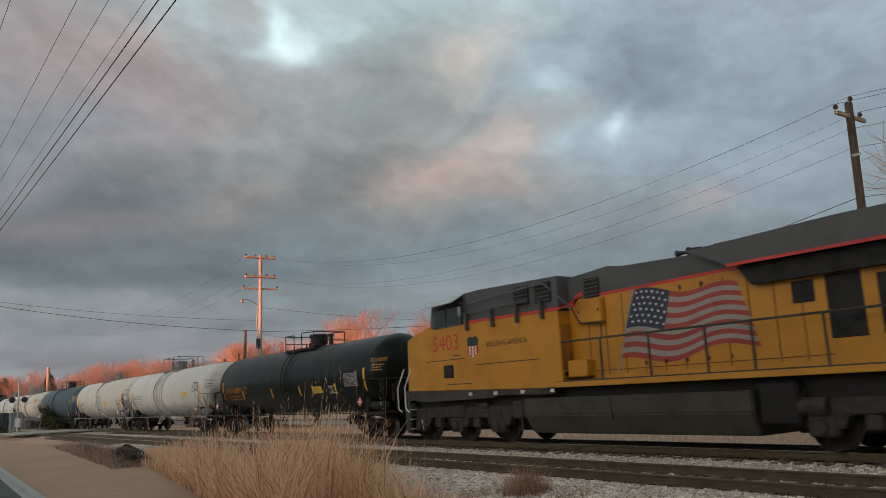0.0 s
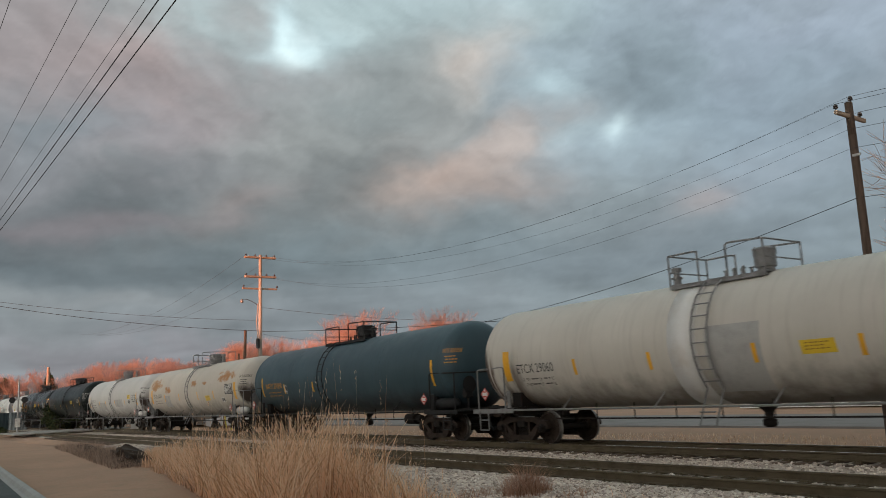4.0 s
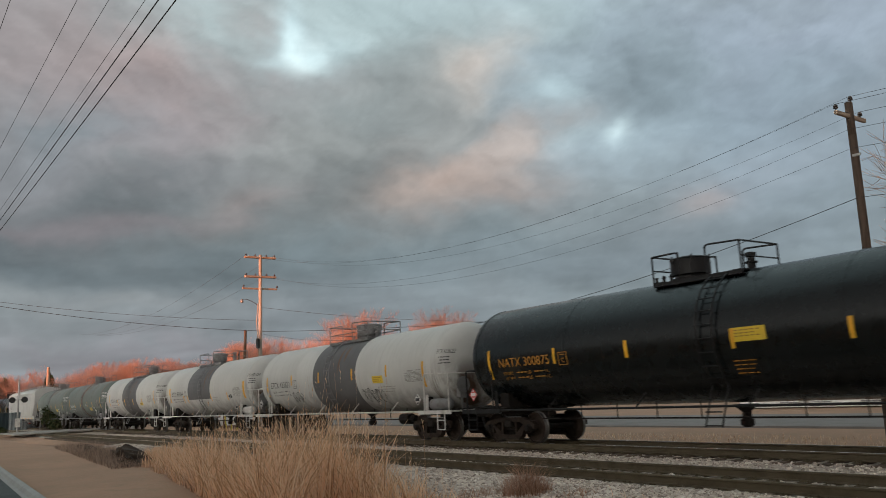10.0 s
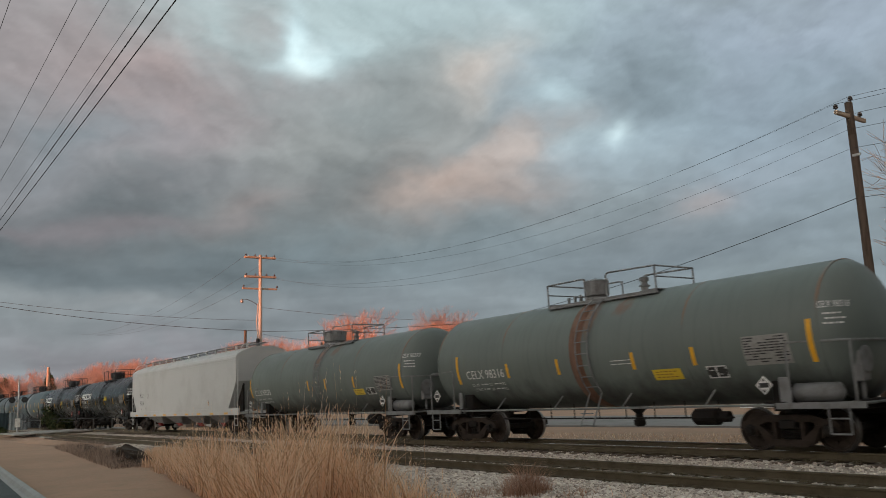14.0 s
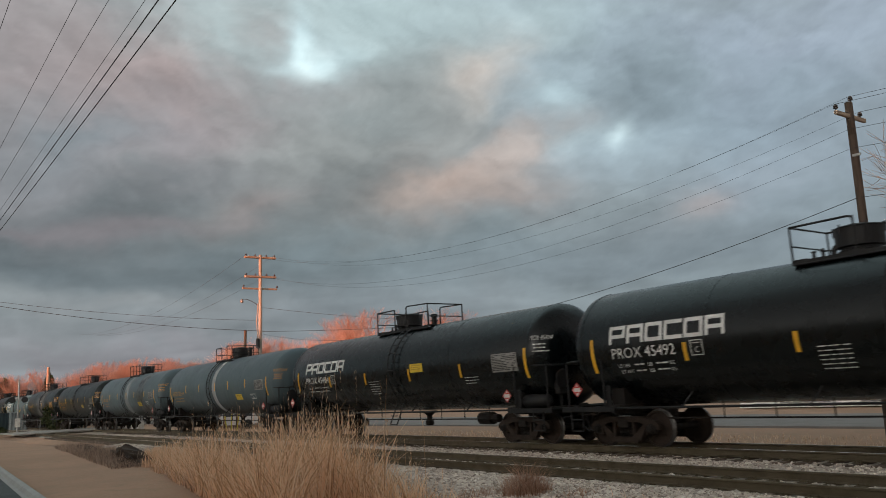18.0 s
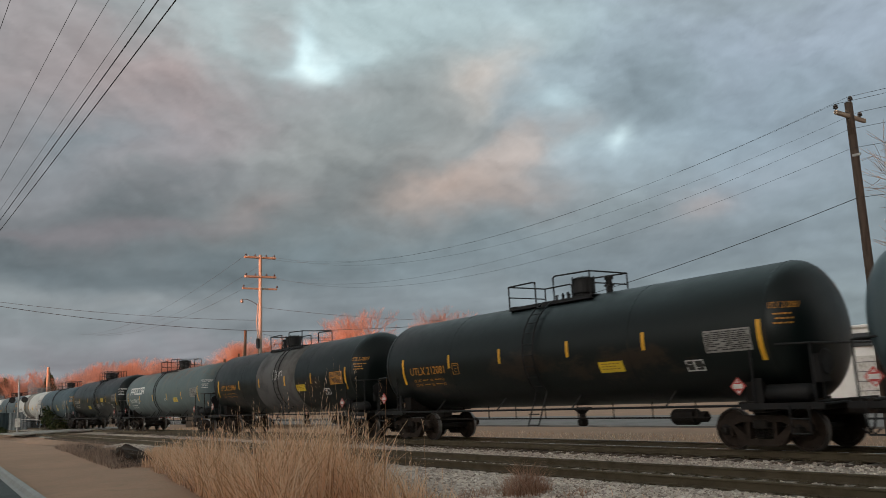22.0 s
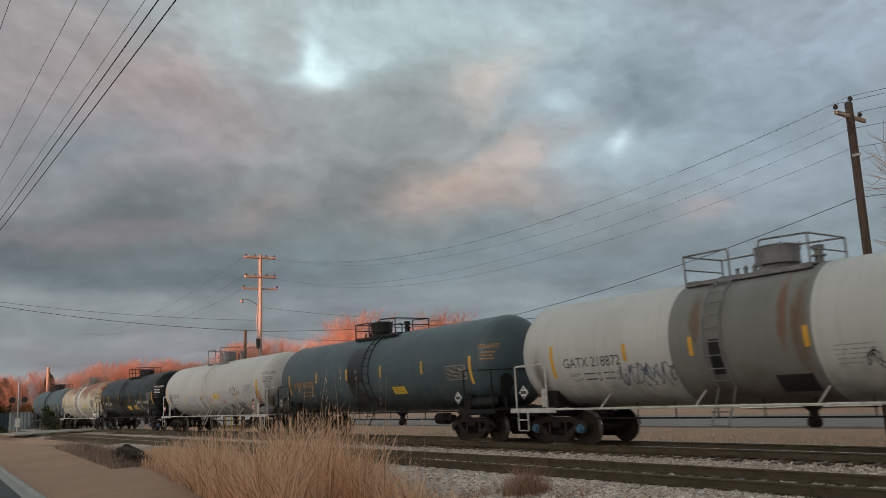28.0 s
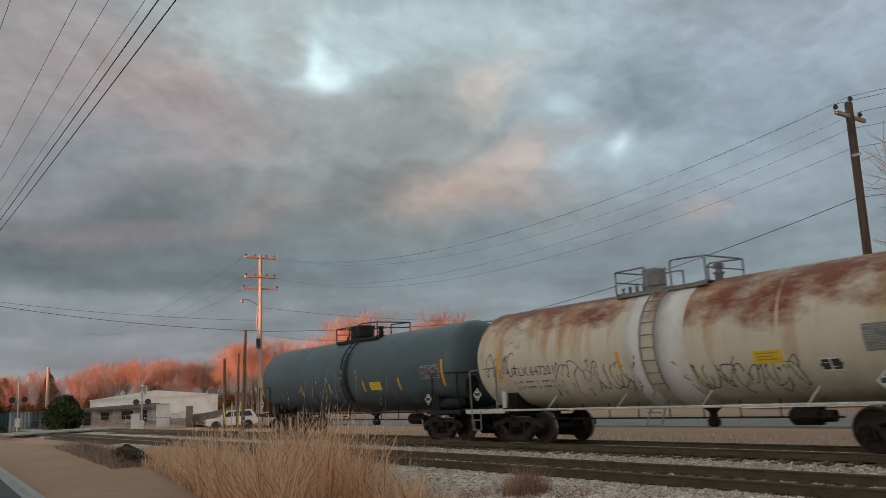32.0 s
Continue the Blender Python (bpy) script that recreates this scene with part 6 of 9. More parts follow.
    lathe(bm, [(zt - 0.06, mw[0] * 0.9), (zt + 0.04, mw[0] * 0.92), (zt + 0.06, mw[0] * 0.8), (zt + 0.10, mw[0] * 0.8), (zt + 0.12, mw[0]), (zt + mw[1], mw[0]), (zt + mw[1] + 0.03, mw[0] * 1.03), (zt + mw[1] + 0.05, mw[0] * 0.97)], "z", 20, (mx, 0, 0))
    man = part("manway", bm, s.get("dome_mat", eq), car, s.get("dome_label", ""))
    bm = BM()
    lathe(bm, [(zt + mw[1] + 0.05, mw[0] * 0.97), (zt + mw[1] + 0.09, mw[0] * 0.6), (zt + mw[1] + 0.1, 0.0)], "z", 20, (mx, 0, 0))
    part("lid", bm, s.get("dome_mat", eq), man)
    bm = BM()
    for k in range(6):
        a = k * math.pi / 3 + 0.2
        rod(bm, (mx + mw[0] * 1.05 * math.cos(a), mw[0] * 1.05 * math.sin(a), zt + mw[1] - 0.12), (mx + mw[0] * 1.05 * math.cos(a), mw[0] * 1.05 * math.sin(a), zt + mw[1] + 0.09), 0.02, seg=5)
    tagged(part("lid_bolts", bm, s.get("dome_mat", eq), man), kind="stuff")
    for vx, vh in s.get("valves", ((1.1, 0.3),)):
        bm = BM()
        lathe(bm, [(zt - 0.05, 0.1), (zt + vh * 0.5, 0.1), (zt + vh * 0.5, 0.15), (zt + vh * 0.62, 0.15), (zt + vh * 0.62, 0.09), (zt + vh, 0.09), (zt + vh, 0.13), (zt + vh + 0.1, 0.13), (zt + vh + 0.12, 0.05)], "z", 12, (vx, 0, 0))
        part("relief_valve", bm, eq, car)
    bm = BM()
    for k in range(5):
        x = mx - 0.95 + 0.16 * k
        rod(bm, (x, -0.2 + 0.1 * (k % 3), zt - 0.05), (x, -0.2 + 0.1 * (k % 3), zt + 0.16 + 0.05 * (k % 2)), 0.045, 0.035, 8)
        rod(bm, (x - 0.06, -0.2 + 0.1 * (k % 3), zt + 0.15), (x + 0.06, -0.2 + 0.1 * (k % 3), zt + 0.15), 0.02, seg=6)
    part("valve_cluster", bm, eq, car)
    # side ladder
    lx = s.get("ladder", -0.1)
    lad_mat = s.get("ladder_mat", eq)
    bm = BM()
    for q in (-0.22, 0.22):
        pts = [(lx + q, -1.62, 0.55)] + [(lx + q, -1.62, 1.2)]
        for k in range(0, 9):
            a = -0.75 + (1.15 + 0.75) * k / 8
            pts.append((lx + q, -(r + 0.1) * math.cos(a), axis + (r + 0.1) * math.sin(a)))
        tube(bm, pts[:1] + pts[2:], 0.022, 5)
    lad = part("ladder", bm, lad_mat, car)
    bm = BM()
    rod(bm, (-0.22, 0, 0), (0.22, 0, 0), 0.016, seg=5)
    rung = mesh_of("rung", bm, lad_mat)
    for k in range(10):
        a = -0.62 + 1.75 * k / 9
        part("rung", rung, None, lad, "", pose(lx, -(r + 0.1) * math.cos(a), axis + (r + 0.1) * math.sin(a)))
    for k in range(2):
        part("rung", rung, None, lad, "", pose(lx, -1.62 + 0.06 * k, 0.58 + 0.3 * k))
    # underframe
    for e in (-1, 1):
        bm = BM()
        box(bm, (e * (L / 2 - 1.6), 0, 0.9), (2.7, 0.36, 0.32), 0.03)
        box(bm, (e * (L / 2 - 0.72), 0, 0.97), (0.12, 2.5, 0.2), 0.02)
        prism(bm, [(e * (B / 2 - 0.2), 0.86), (e * (B / 2 - 0.2), 1.5), (e * (B / 2 + 0.2), 1.5), (e * (B / 2 + 0.2), 0.86)], -1.2, 1.2)
        box(bm, (e * B / 2, 0, 1.02), (0.55, 2.9, 0.12), 0.02)
        part("stub_sill", bm, STEEL, car)
    # long running rail with brackets
    if s.get("side_rail", True):
        bm = BM()
        tube(bm, [(-B / 2, -1.5, 1.0), (B / 2, -1.5, 1.0)], 0.03, 6)
        part("side_rail", bm, sill_mat, car)
        bm = BM()
        tube(bm, [(-B / 2 + 1.3, -0.9, 0.72), (B / 2 - 1.4, -0.9, 0.72)], 0.022, 5)
        for k in range(9):
            x = -B / 2 + 1.6 + (B - 3.4) * k / 8
            rod(bm, (x, -0.9, 0.72), (x, -0.9, 1.12), 0.016, seg=5)
        part("brake_pipe", bm, STEEL, car)
        bk = BM()
        rod(bk, (0, -1.5, 1.0), (0.16, -1.25, 1.36), 0.022, seg=5)
        bk = mesh_of("rail_bracket", bk, sill_mat)
        for k in range(4):
            part("rail_bracket", bk, None, car, "", pose(-B / 2 + B * (k + 0.7) / 4.4, 0, 0))
    bm = BM()
    lathe(bm, [(0.45, 0.1), (0.5, 0.16), (0.62, 0.16), (0.66, 0.1), (0.8, 0.1), (0.98, 0.3)], "z", 12, (s.get("outlet", 0.5), 0, 0))
    part("bottom_outlet", bm, STEEL, car)
    bm = BM()
    lathe(bm, [(-0.55, 0.0), (-0.5, 0.14), (-0.42, 0.2), (0.2, 0.2), (0.22, 0.13), (0.5, 0.13), (0.52, 0.0)], "x", 14, (B / 2 - 2.3, -0.5, 0.72))
    part("brake_cylinder", bm, STEEL, car)
    # end platforms and railings
    for e in (-1, 1):
        bm = BM()
        box(bm, (e * (L / 2 - 1.35), -1.2, 1.0), (1.7, 0.62, 0.05), 0.01)
        box(bm, (e * (L / 2 - 0.85), 0.3, 1.0), (0.55, 2.6, 0.05), 0.01)
        box(bm, (e * (L / 2 - 1.35), -1.52, 0.98), (1.9, 0.03, 0.13))
        pf = part("end_platform", bm, sill_mat, car)
        bm = BM()
        x0, x1 = e * (L / 2 - 1.95), e * (L / 2 - 0.6)
        tube(bm, fillet([(x0, -1.5, 1.02), (x0, -1.5, 2.28), (x1, -1.45, 2.24), (x1, 1.4, 2.24), (x1, 1.4, 1.02)], 0.12), 0.026)
        tube(bm, [(x1, -1.45, 1.02), (x1, -1.45, 2.24)], 0.026)
        part("end_railing", bm, s.get("rail_mat", eq), pf)
        bm = BM()
        xm = e * (L / 2 - 0.95)
        for q in (-0.21, 0.21):
            tube(bm, [(xm + q, -1.54, 1.0), (xm + q, -1.54, 0.42)], 0.02, 5)
        for zz in (0.42, 0.72):
            tube(bm, [(xm - 0.21, -1.54, zz), (xm + 0.21, -1.54, zz)], 0.02, 5)
        part("sill_step", bm, s.get("rail_mat", eq), pf)
        part("coupler", COUPLER, None, car, "", pose(e * (L / 2 - 0.62), 0, 0, 0, 0, 0 if e > 0 else 180))
        part("air_hose", HOSE, None, car, "", pose(e * (L / 2 - 0.3), -0.3, 0.75, 0, 0, 0 if e > 0 else 180))
    bm = BM()
    lathe(bm, [(-0.02, 0.25), (0.0, 0.28), (0.02, 0.25)], "x", 18, (L / 2 - 0.68, -0.75, 1.85))
    for k in range(3):
        a = k * math.pi / 3
        rod(bm, (L / 2 - 0.68, -0.75 + 0.26 * math.cos(a), 1.85 + 0.26 * math.sin(a)), (L / 2 - 0.68, -0.75 - 0.26 * math.cos(a), 1.85 - 0.26 * math.sin(a)), 0.016, seg=5)
    box(bm, (L / 2 - 0.8, -0.75, 1.72), (0.2, 0.32, 0.62), 0.03)
    rod(bm, (L / 2 - 0.8, -0.75, 1.0), (L / 2 - 0.8, -0.75, 1.5), 0.04, seg=6)
    part("hand_brake", bm, eq, car)
    if s.get("reservoir", True):
        bm = BM()
        x = B / 2 + 0.85
        lathe(bm, [(x - 0.55, 0.0), (x - 0.53, 0.1), (x - 0.46, 0.19), (x + 0.46, 0.19), (x + 0.53, 0.1), (x + 0.55, 0.0)], "x", 16, (0, -1.22, 1.24))
        part("air_reservoir", bm, s.get("res_mat", eq), car, "", None, True)
    # hazard placards
    pk = s.get("placard", (WPAINT, KPAINT))
    xh = B / 2 + 0.12
    for px, pw in ((xh + 0.12, 0.24), (-xh, 0.16)):
        bm = BM()
        box(bm, (px, -1.42, 1.28), (pw, 0.05, 0.58), 0.01)
        part("placard_post", bm, sill_mat, car)
    diamond(car, xh - 0.3, -1.5, 1.42, *pk)
    diamond(car, -L / 2 + 0.95, -1.47, 1.5, *pk)
    for x in (-B / 2, B / 2):
        WHEELSETS.extend((ws, wx, wr, s["C"]) for ws, wx, wr in truck(car, x, s.get("cap")))
    TRAIN.append((car, s["C"]))
    return car


# ---- train: the tank cars ----
INK_WHITE, INK_BLACK, INK_ORANGE = WPAINT, KPAINT, OPAINT
RUSTY_O, SOOTY = (0.36, 0.17, 0.06), (0.035, 0.022, 0.015)
# second colours: streaks and belly dirt, with underside shade painted in
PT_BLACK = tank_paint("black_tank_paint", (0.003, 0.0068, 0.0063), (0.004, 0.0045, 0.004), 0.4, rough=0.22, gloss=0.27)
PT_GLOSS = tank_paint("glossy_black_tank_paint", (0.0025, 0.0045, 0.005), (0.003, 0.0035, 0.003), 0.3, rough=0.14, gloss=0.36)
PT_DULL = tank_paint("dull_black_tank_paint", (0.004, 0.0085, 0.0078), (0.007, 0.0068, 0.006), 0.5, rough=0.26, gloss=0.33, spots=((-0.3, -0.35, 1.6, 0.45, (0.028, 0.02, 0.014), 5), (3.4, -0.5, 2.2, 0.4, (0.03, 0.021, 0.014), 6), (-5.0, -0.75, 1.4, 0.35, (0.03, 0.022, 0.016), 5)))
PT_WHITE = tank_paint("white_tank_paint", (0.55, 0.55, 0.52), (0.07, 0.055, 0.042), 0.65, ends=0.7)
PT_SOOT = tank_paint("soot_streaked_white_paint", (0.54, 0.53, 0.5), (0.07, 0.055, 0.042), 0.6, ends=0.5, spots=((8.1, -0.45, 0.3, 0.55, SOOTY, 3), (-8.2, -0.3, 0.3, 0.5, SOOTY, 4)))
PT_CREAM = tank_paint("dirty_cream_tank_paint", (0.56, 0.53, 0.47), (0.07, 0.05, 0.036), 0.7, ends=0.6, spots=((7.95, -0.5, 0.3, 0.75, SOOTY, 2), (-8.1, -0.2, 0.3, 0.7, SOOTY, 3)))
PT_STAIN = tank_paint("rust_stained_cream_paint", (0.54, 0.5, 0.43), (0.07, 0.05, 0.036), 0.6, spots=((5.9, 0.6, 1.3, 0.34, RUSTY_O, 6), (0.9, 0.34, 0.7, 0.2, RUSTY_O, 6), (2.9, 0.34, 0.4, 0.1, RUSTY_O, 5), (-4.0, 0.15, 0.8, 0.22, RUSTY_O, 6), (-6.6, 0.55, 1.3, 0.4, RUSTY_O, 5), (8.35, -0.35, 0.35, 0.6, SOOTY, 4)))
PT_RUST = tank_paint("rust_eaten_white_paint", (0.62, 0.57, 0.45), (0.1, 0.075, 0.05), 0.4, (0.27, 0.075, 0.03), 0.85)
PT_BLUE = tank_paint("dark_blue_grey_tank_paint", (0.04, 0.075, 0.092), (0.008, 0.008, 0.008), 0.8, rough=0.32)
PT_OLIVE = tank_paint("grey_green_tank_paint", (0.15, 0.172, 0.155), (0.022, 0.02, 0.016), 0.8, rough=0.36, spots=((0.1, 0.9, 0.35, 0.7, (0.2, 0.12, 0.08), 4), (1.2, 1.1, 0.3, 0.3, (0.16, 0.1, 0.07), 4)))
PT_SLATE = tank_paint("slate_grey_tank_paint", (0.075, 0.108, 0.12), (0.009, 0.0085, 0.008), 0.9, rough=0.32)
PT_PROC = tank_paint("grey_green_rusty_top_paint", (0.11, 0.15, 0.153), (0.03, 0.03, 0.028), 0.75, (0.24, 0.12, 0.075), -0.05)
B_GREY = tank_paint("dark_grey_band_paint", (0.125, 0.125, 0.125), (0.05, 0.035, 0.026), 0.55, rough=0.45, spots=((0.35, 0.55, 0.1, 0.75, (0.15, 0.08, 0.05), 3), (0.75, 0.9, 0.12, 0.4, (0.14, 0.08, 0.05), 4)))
B_MID = mat("grey_band_paint", (0.42, 0.43, 0.4), 0.55, 0.0, (0.2, 0.17, 0.14), 0.6, 1.2, 0.1)
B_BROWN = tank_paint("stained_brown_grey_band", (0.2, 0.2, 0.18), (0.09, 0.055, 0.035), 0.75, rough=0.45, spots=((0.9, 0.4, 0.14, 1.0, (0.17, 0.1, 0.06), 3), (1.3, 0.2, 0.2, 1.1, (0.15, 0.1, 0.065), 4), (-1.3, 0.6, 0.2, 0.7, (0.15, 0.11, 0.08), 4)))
B_DUSTY = mat("dusty_grey_band_on_black", (0.11, 0.105, 0.1), 0.7, 0.0, (0.04, 0.036, 0.033), 0.7, 1.2, 0.1)
B_WHITE = mat("fresh_white_band_paint", (0.68, 0.68, 0.66), 0.5, 0.0, (0.45, 0.38, 0.3), 0.5, 1.5, 0.1)
B_RUST = mat("rusty_ladder_band", (0.2, 0.1, 0.06), 0.8, 0.0, (0.1, 0.06, 0.045), 0.6, 3, 0.2)
B_PALE = mat("pale_grey_band_paint", (0.36, 0.37, 0.37), 0.5, 0.0, (0.22, 0.22, 0.22), 0.5, 1.5, 0.1)
P_GREY = mat("grey_touch_up_paint", (0.4, 0.395, 0.375), 0.6, 0.0, (0.2, 0.19, 0.18), 0.5, 2, 0.05)
P_BLACK = mat("black_patch_paint", (0.009, 0.011, 0.011), 0.4, 0.0, (0.014, 0.015, 0.015), 0.5, 2, 0.05)
B_ASH = mat("ash_grey_band_paint", (0.2, 0.22, 0.225), 0.5, 0.0, (0.12, 0.13, 0.13), 0.5, 1.5, 0.1)
P_PALE = mat("pale_lavender_touch_up", (0.46, 0.45, 0.47), 0.6, 0.0, (0.36, 0.35, 0.36), 0.6, 2, 0.05)
SLATEP = mat("slate_blue_spray_paint", (0.07, 0.09, 0.13), 0.6)
TEALP = mat("teal_spray_paint", (0.03, 0.2, 0.2), 0.6)
RED_PL = (REDP, WPAINT)
BIG, SHORT = dict(L=18.25, B=13.95), dict(L=15.65, B=10.95)

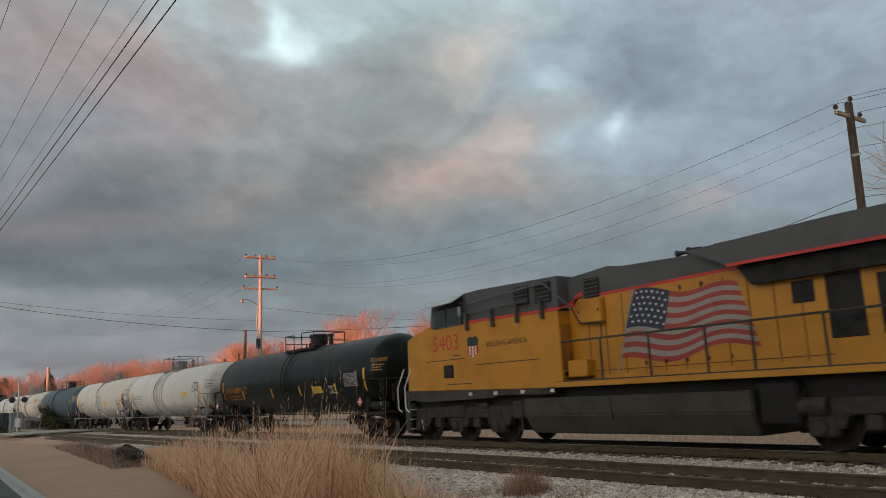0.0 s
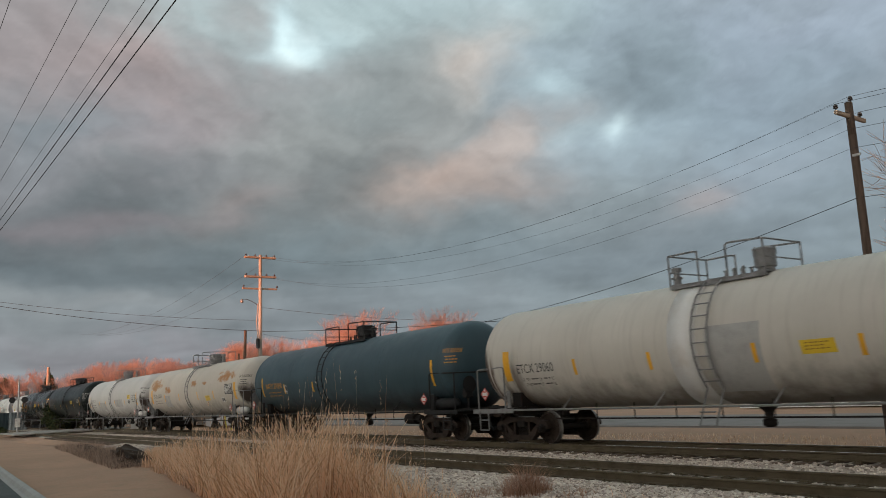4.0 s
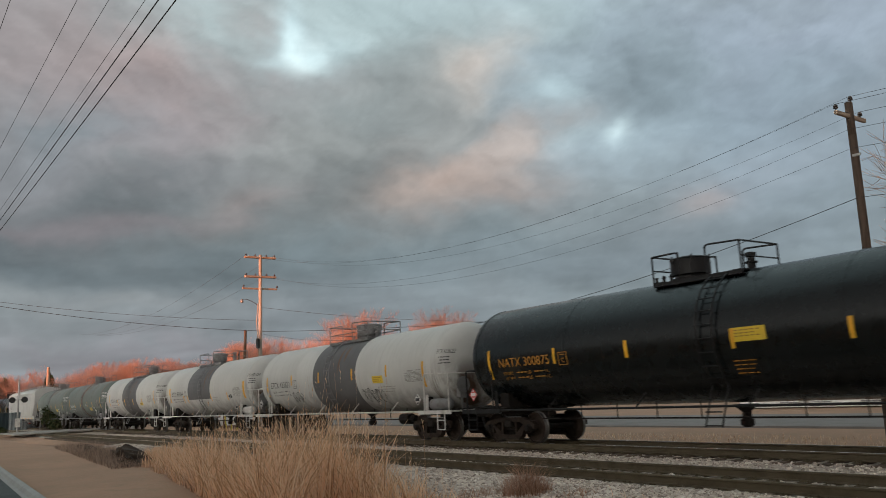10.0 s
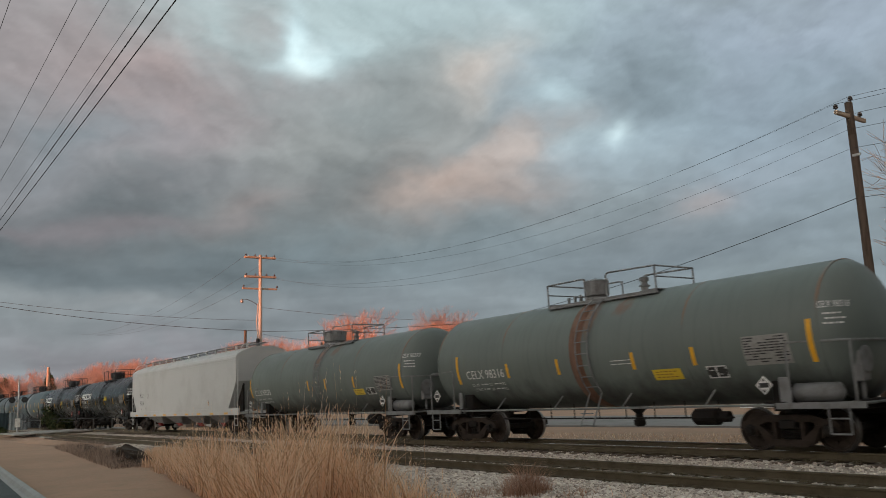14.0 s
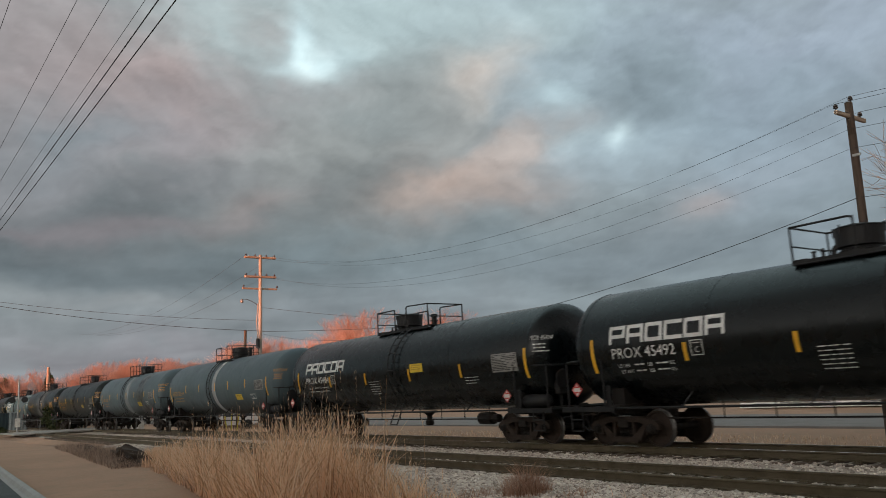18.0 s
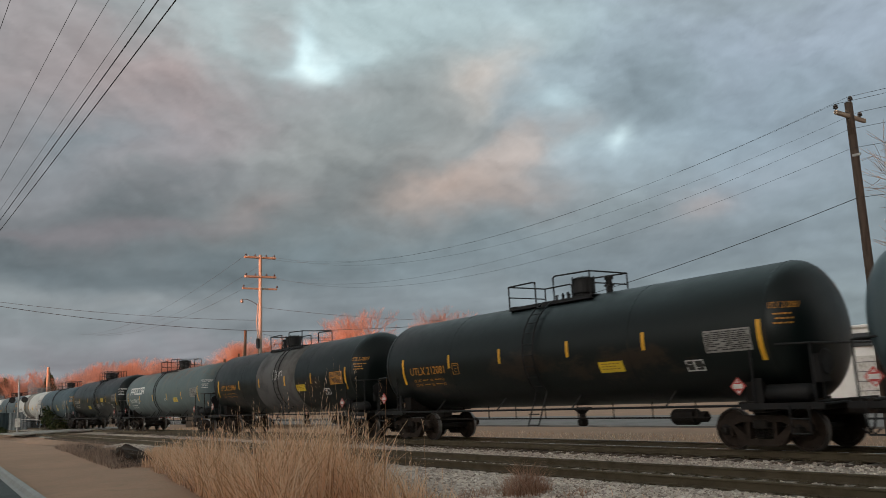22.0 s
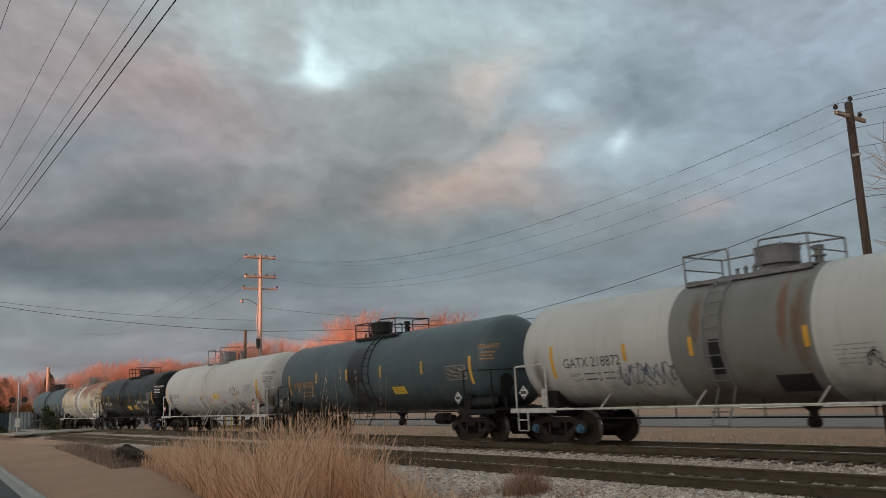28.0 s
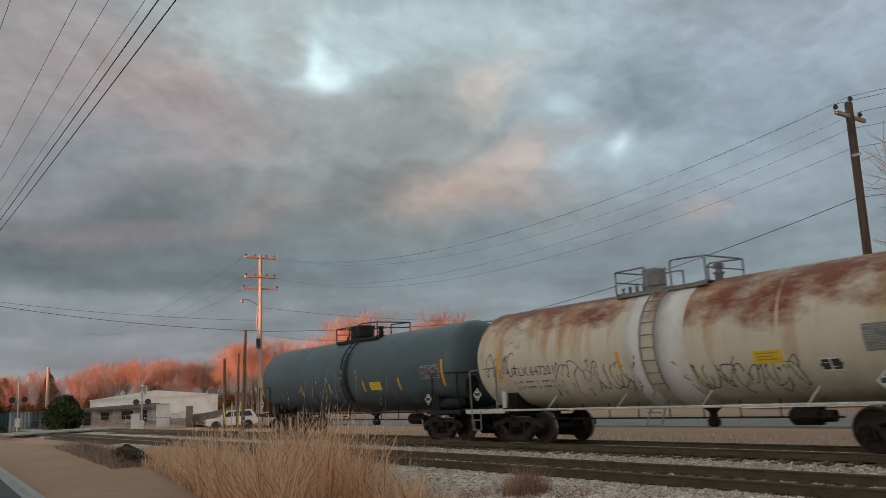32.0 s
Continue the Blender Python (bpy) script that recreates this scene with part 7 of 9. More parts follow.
CARS = [
    dict(BIG, gap=0.92, L=18.9, B=14.69, C=-34.5, klass=True, paint=PT_BLACK, mark="ETCX 630097", ink=OPAINT, label="black tank car with yellow stencils and a thin coat of dust", panel=(5.45, 0.1, 1.15, 0.6, GREYW, KPAINT), labels=((2.95, -0.35, 0.8, 0.3),), boxes=((4.3, -0.3, 0.4, 0.36),), placard=RED_PL),
    dict(BIG, C=-53.22, paint=PT_WHITE, mark="ETCX 230525", ink=KPAINT, eq=GREYP, rail_mat=GREYP, wide=0.12, ring=((-1.75, -1.55, B_RUST, 0.004), (-1.55, 0.2, B_MID, 0.004)), label="white tank car with a wide grey ring and a white ladder", ladder=-0.7, ladder_mat=WHITEP, panel=(5.2, 0.35, 1.2, 0.6, KPAINT, WPAINT), labels=((3.6, -0.15, 0.8, 0.32),), placard=RED_PL, res_mat=GREYP),
    dict(BIG, C=-71.09, paint=PT_CREAM, mark="ETCX 29060", ink=KPAINT, eq=GREYP, rail_mat=GREYP, wide=0.14, label="dirty cream tank car with soot-stained ends", ring=((-1.0, -0.2, B_WHITE, 0.004),), patches=((0.0, 1.4, -1.2, 0.3, P_GREY),), panel=(5.6, 0.0, 1.3, 0.6, KPAINT, WPAINT), labels=((2.2, -0.3, 0.9, 0.32),), boxes=((6.0, -0.7, 0.5, 0.32),), placard=RED_PL),
    dict(BIG, C=-89.4, paint=PT_BLUE, mark="NATX 301058", ink=OPAINT, label="dark blue-grey tank car with worn orange stencils", boxes=((-4.6, -0.2, 0.3, 0.3),), placard=RED_PL),
    dict(BIG, L=18.5, B=14.3, C=-107.65, paint=PT_STAIN, mark="ETCX 630563", ink=KPAINT, eq=GREYP, rail_mat=GREYP, wide=0.14, label="cream tank car with brown rust stains along its upper side", patches=((-4.6, -3.5, -0.9, -0.2, P_GREY),), panel=(5.1, 0.25, 1.35, 0.62, KPAINT, WPAINT), labels=((1.5, -0.3, 0.95, 0.35),), boxes=((4.35, -0.45, 0.6, 0.34),), placard=RED_PL, res_mat=WHITEP),
    dict(BIG, C=-126.0, paint=PT_SOOT, mark="ETCX 29116", ink=KPAINT, eq=GREYP, rail_mat=GREYP, wide=0.1, label="off-white tank car with grey touch-up patches", patches=((-4.6, -1.9, -0.85, -0.3, P_GREY), (1.0, 3.2, -0.7, -0.15, P_GREY)), panel=(5.3, 0.05, 1.4, 0.55, KPAINT, WPAINT), labels=((3.9, 0.05, 0.85, 0.3),), boxes=((4.1, -0.35, 0.5, 0.34),), placard=RED_PL, res_mat=WHITEP),
    dict(BIG, gap=0.68, C=-144.4, paint=PT_BLACK, mark="GATX 286329", ink=GREYW, label="black tank car with dusty grey stencils and a tall end bulkhead", panel=(5.3, 0.3, 1.4, 0.6, BLACK, GREYW), labels=((2.6, -0.05, 0.85, 0.3),), words=(("SR 13450", 4.6, 0.2, 0.16),), placard=RED_PL),
    dict(BIG, C=-162.26, klass=True, paint=PT_GLOSS, mark="NATX 300875", ink=OPAINT, label="glossy black tank car with orange stencils", panel=(5.5, 0.3, 1.5, 0.62, GREYW, KPAINT), labels=((1.2, -0.1, 0.85, 0.32),), lines=((1.3, -0.6, 0.6, 4),), placard=RED_PL),
    dict(BIG, L=17.0, B=12.62, C=-179.7, klass=True, paint=PT_WHITE, mark="ETCX 423622", ink=KPAINT, eq=GREYP, sill=WHITEP, rail_mat=WHITEP, band=(-1.87, 1.84, B_GREY), label="white tank car with dark grey band and black scrawls", panel=(4.9, 0.2, 1.4, 0.6, PT_WHITE, GREYW), labels=((3.0, -0.1, 0.8, 0.3),), lines=((2.1, -0.6, 0.7, 4), (3.4, -0.55, 1.2, 3)), scrawl=((-4.1, -1.0, 1.0, 0.5, KPAINT, 9), (2.2, -1.15, 1.4, 0.6, KPAINT, 11)), dense=True),
    dict(SHORT, C=-195.66, klass=True, paint=PT_WHITE, mark="ETCX 821054", ink=KPAINT, eq=GREYP, sill=WHITEP, rail_mat=WHITEP, wide=0.11, saddle=(-2.47, 1.25, B_GREY, -0.55), label="white tank car with a grey saddle band over its middle", panel=(3.7, 0.15, 1.2, 0.6, PT_WHITE, GREYW), boxes=((3.0, -0.15, 0.45, 0.3),), lines=((1.6, -0.5, 0.8, 3),), res_mat=WHITEP, ladder=0.0),
    dict(SHORT, C=-211.39, klass=True, paint=PT_WHITE, mark="ETCX 421009", ink=KPAINT, eq=GREYP, sill=WHITEP, rail_mat=WHITEP, band=(-1.85, 1.9, B_GREY), label="white tank car with a dark grey middle band", panel=(3.9, 0.3, 1.0, 0.55, PT_WHITE, GREYW), labels=((2.3, -0.1, 0.7, 0.28),), lines=((1.95, -0.5, 0.5, 3), (3.0, -0.3, 0.6, 2)), dense=True, reservoir=False),
    dict(SHORT, C=-226.8, paint=PT_OLIVE, mark="CELX 98316", ink=WPAINT, eq=GREYP, ring=((-0.45, 0.0, B_RUST, 0.004),), ladder=-0.35, label="grey-green tank car with a rust streak under its ladder", panel=(4.2, 0.4, 1.2, 0.65, GREYW, KPAINT), labels=((2.0, -0.15, 0.8, 0.3),), boxes=((3.3, -0.1, 0.5, 0.32),), lines=((1.0, -0.3, 0.8, 2),), res_mat=GREYP),
    dict(SHORT, L=16.2, B=11.4, C=-242.7, paint=PT_OLIVE, mark="CELX 98273", ink=WPAINT, eq=GREYP, label="grey-green tank car, plain and dusty", panel=(4.3, 0.4, 1.2, 0.65, GREYW, KPAINT), labels=((2.6, -0.35, 0.7, 0.26),), boxes=((3.5, -0.3, 0.5, 0.3),), res_mat=GREYP),
    None,
    dict(BIG, C=-281.42, klass=True, paint=PT_GLOSS, mark="PROX 45492", ink=WPAINT, logo=(-7.72, 0.22, 0.42, 2.5), label="glossy black tank car with a white block logo", panel=(5.3, 0.2, 1.3, 0.62, GREYW, KPAINT), labels=((1.35, -0.05, 0.85, 0.34),), lines=((-1.3, -0.4, 0.7, 6), (4.7, -0.5, 0.7, 3)), placard=RED_PL, dome=(0.4, 0.44)),
    dict(BIG, C=-299.3, klass=True, paint=PT_GLOSS, mark="PROX 45404", ink=WPAINT, logo=(-7.72, 0.22, 0.42, 2.5), label="glossy black tank car with a white block logo", panel=(5.3, 0.2, 1.3, 0.62, GREYW, KPAINT), labels=((1.35, -0.05, 0.85, 0.34),), lines=((-1.3, -0.4, 0.7, 6), (4.7, -0.5, 0.7, 3)), placard=RED_PL, dome=(0.4, 0.44)),
    dict(BIG, C=-317.5, paint=PT_SLATE, mark="NATX 321614", ink=OPAINT, ring=((-0.18, 0.32, B_PALE, 0.004),), label="slate-grey tank car with a pale ring beside its ladder", panel=(5.0, 0.2, 1.3, 0.6, GREYW, KPAINT), labels=((2.6, -0.5, 0.75, 0.32),), boxes=((4.7, -0.55, 0.45, 0.3),), box_mat=PT_SLATE, placard=RED_PL, valves=((1.5, 0.45),)),
    dict(BIG, C=-335.98, paint=PT_SLATE, mark="NATX 320621", ink=OPAINT, ring=((-0.25, 0.75, B_ASH, 0.004),), patches=((2.95, 4.5, -1.45, 1.35, P_BLACK), (4.5, 6.0, -1.45, -0.75, P_BLACK)), label="slate-grey tank car with a pale band and a black patch", panel=(5.1, 0.2, 1.3, 0.6, GREYW, KPAINT), labels=((2.5, -0.5, 0.8, 0.34),), boxes=((4.7, -0.5, 0.45, 0.3),), box_mat=PT_SLATE, placard=RED_PL, valves=((1.5, 0.45),)),
    dict(BIG, gap=0.85, C=-353.9, klass=True, paint=PT_DULL, mark="UTLX 212081", ink=OPAINT, label="dull black tank car streaked with brown dirt", panel=(4.9, 0.2, 1.3, 0.62, GREYW, KPAINT), labels=((2.0, -0.4, 0.85, 0.34),), boxes=((4.5, -0.5, 0.45, 0.32),), placard=RED_PL, valves=((1.4, 0.4),)),
    dict(BIG, gap=0.85, C=-372.05, paint=PT_DULL, mark="UTLX 210809", ink=OPAINT, ring=((-1.83, 2.53, B_DUSTY, 0.004),), label="dull black tank car with a dusty grey middle band", panel=(5.0, 0.2, 1.3, 0.62, OPAINT, KPAINT), labels=((2.2, -0.4, 0.85, 0.32),), boxes=((4.6, -0.5, 0.45, 0.32),), scrawl=((0.3, -0.1, 0.9, 0.6, WPAINT, 6),), placard=RED_PL, valves=((-0.6, 0.35),)),
    dict(BIG, L=18.55, B=14.45, C=-390.3, klass=True, paint=PT_PROC, mark="PROX 77250", ink=WPAINT, logo=(-7.78, 0.1, 0.48, 2.65), label="grey-green tank car with white block logo and rusty top", panel=(5.2, 0.25, 1.25, 0.62, GREYW, KPAINT), labels=((2.4, -0.2, 0.8, 0.32),), boxes=((0.9, -0.25, 0.35, 0.16),), placard=RED_PL, rail_z=4.68),
    dict(BIG, L=18.5, B=14.2, C=-408.8, paint=PT_BLACK, mark="TILX 292304", ink=WPAINT, label="matt black tank car with fresh white stencils", panel=(5.2, 0.25, 1.2, 0.6, GREYW, KPAINT), labels=((2.5, -0.1, 0.75, 0.3), (-2.3, -0.75, 0.75, 0.26)), boxes=((5.2, -0.4, 0.5, 0.34),), words=(("AAR ST-445", 4.2, -0.42, 0.14),), lines=((1.1, -0.5, 0.9, 5), (2.7, -0.45, 0.8, 3)), placard=RED_PL, dome=(0.42, 0.46)),
    dict(BIG, L=16.9, B=12.7, C=-426.5, mark_at=(-6.1, 2.0, -0.25), paint=PT_BLUE, mark="UTLX 643101", ink=OPAINT, label="dark blue-grey tank car with orange stencils", panel=(4.6, 0.2, 1.1, 0.6, GREYW, KPAINT), labels=((1.4, -0.4, 0.7, 0.3),)),
    # the narrow black patch stands for the dark slit behind the ladder
    dict(BIG, L=16.8, B=13.05, C=-443.45, paint=PT_WHITE, mark="GATX 218872", ink=KPAINT, eq=GREYP, sill=WHITEP, rail_mat=WHITEP, band=(-2.05, 1.56, B_BROWN), patches=((0.45, 1.3, -1.25, -0.88, P_BLACK), (-0.98, -0.68, -0.8, 0.0, P_BLACK)), label="white tank car with a stained brown-grey middle band", panel=(4.8, 0.25, 1.3, 0.6, PT_WHITE, GREYW), labels=((2.9, -0.1, 0.85, 0.34),), words=(("FRA-AIP", 3.9, -0.4, 0.16),), lines=((1.95, -0.35, 0.8, 5), (3.5, -0.6, 1.2, 3)), scrawl=((-3.7, -1.0, 1.75, 0.6, SLATEP, 16), (2.5, -0.9, 0.5, 0.5, KPAINT, 4)), cap=CAPBLUE, reservoir=False),
    dict(BIG, L=17.0, B=12.76, C=-460.28, paint=PT_SLATE, mark="UTLX 641972", ink=OPAINT, patches=((-1.15, 0.1, -0.35, 1.0, P_BLACK), (-1.08, -0.3, -0.75, -0.35, P_BLACK), (-1.05, 0.15, -1.5, -0.75, P_BLACK)), label="slate-grey tank car with a torn black patch by its ladder", ladder=0.15, panel=(4.5, 0.2, 1.25, 0.62, GREYW, KPAINT), labels=((1.9, -0.55, 0.8, 0.3),)),
    dict(BIG, L=17.7, B=13.7, C=-477.72, ladder_mat=WHITEP, paint=PT_WHITE, mark="GATX 81729", ink=KPAINT, eq=GREYP, sill=WHITEP, rail_mat=WHITEP, wide=0.1, label="grey-white tank car with dense scrawls along its lower side", panel=(4.6, 0.2, 1.2, 0.6, PT_WHITE, GREYW), labels=((1.1, -0.35, 0.75, 0.3),), boxes=((5.7, -0.45, 0.5, 0.3),), scrawl=((-1.4, -1.15, 0.85, 0.8, KPAINT, 7), (3.6, -0.55, 1.2, 0.6, KPAINT, 7), (-3.3, -1.2, 1.6, 0.45, GREYW, 9), (6.8, -1.0, 0.8, 0.9, REDP, 7), (0.25, -0.85, 0.45, 0.45, REDP, 5), (2.1, -0.9, 0.5, 0.3, REDP, 4), (1.55, -1.35, 0.7, 0.3, TEALP, 6), (2.8, -1.3, 0.55, 0.4, KPAINT, 6), (4.1, -1.25, 0.9, 0.45, KPAINT, 8), (5.2, -0.7, 1.0, 0.5, GREYW, 7)), patches=((-3.6, 0.4, -0.75, -0.35, P_PALE), (1.0, 4.2, -0.7, -0.2, P_PALE)), placard=RED_PL),
    dict(BIG, L=17.1, B=12.84, C=-495.57, paint=PT_BLACK, mark="SHPX 215089", ink=WPAINT, label="black tank car with a white scrawl and white stencils", panel=(4.2, 0.25, 1.2, 0.6, GREYW, KPAINT), labels=((-1.0, -0.62, 0.9, 0.32), (0.9, -0.55, 0.9, 0.32)), label_mat=YELLOW, words=(("ACETIC ACID", 3.3, -0.4, 0.15),), scrawl=((1.7, -0.95, 1.6, 0.85, WPAINT, 10),), cap=CAPBLUE, dome=(0.48, 0.34)),
    dict(SHORT, L=16.0, B=11.35, C=-511.99, paint=PT_RUST, mark="UTLX 647201", ink=KPAINT, eq=GREYP, sill=WHITEP, rail_mat=GREYP, ring=((-0.84, -0.31, B_WHITE, 0.004), (0.1, 0.98, B_WHITE, 0.004)), ladder=-0.75, label="white tank car eaten by rust along its top, with black scrawls", panel=(4.3, 0.3, 1.1, 0.6, GREYP, GREYW), labels=((2.0, -0.35, 0.75, 0.3),), boxes=((3.6, -0.45, 0.45, 0.28),), scrawl=((-4.6, -1.1, 2.6, 0.8, KPAINT, 14), (0.9, -0.9, 2.6, 0.7, KPAINT, 15), (5.6, 0.0, 0.9, 0.9, KPAINT, 9), (-7.1, -0.5, 0.6, 0.7, KPAINT, 6)), res_mat=WHITEP),
    dict(BIG, L=17.4, B=13.3, C=-528.2, paint=PT_SLATE, mark="", ink=OPAINT, patches=((0.4, 0.85, -1.45, 0.9, P_BLACK),), label="slate-grey tank car, the last of the train", panel=(4.7, 0.2, 1.1, 0.6, GREYW, KPAINT), labels=((1.4, -0.5, 0.7, 0.3),)),
]


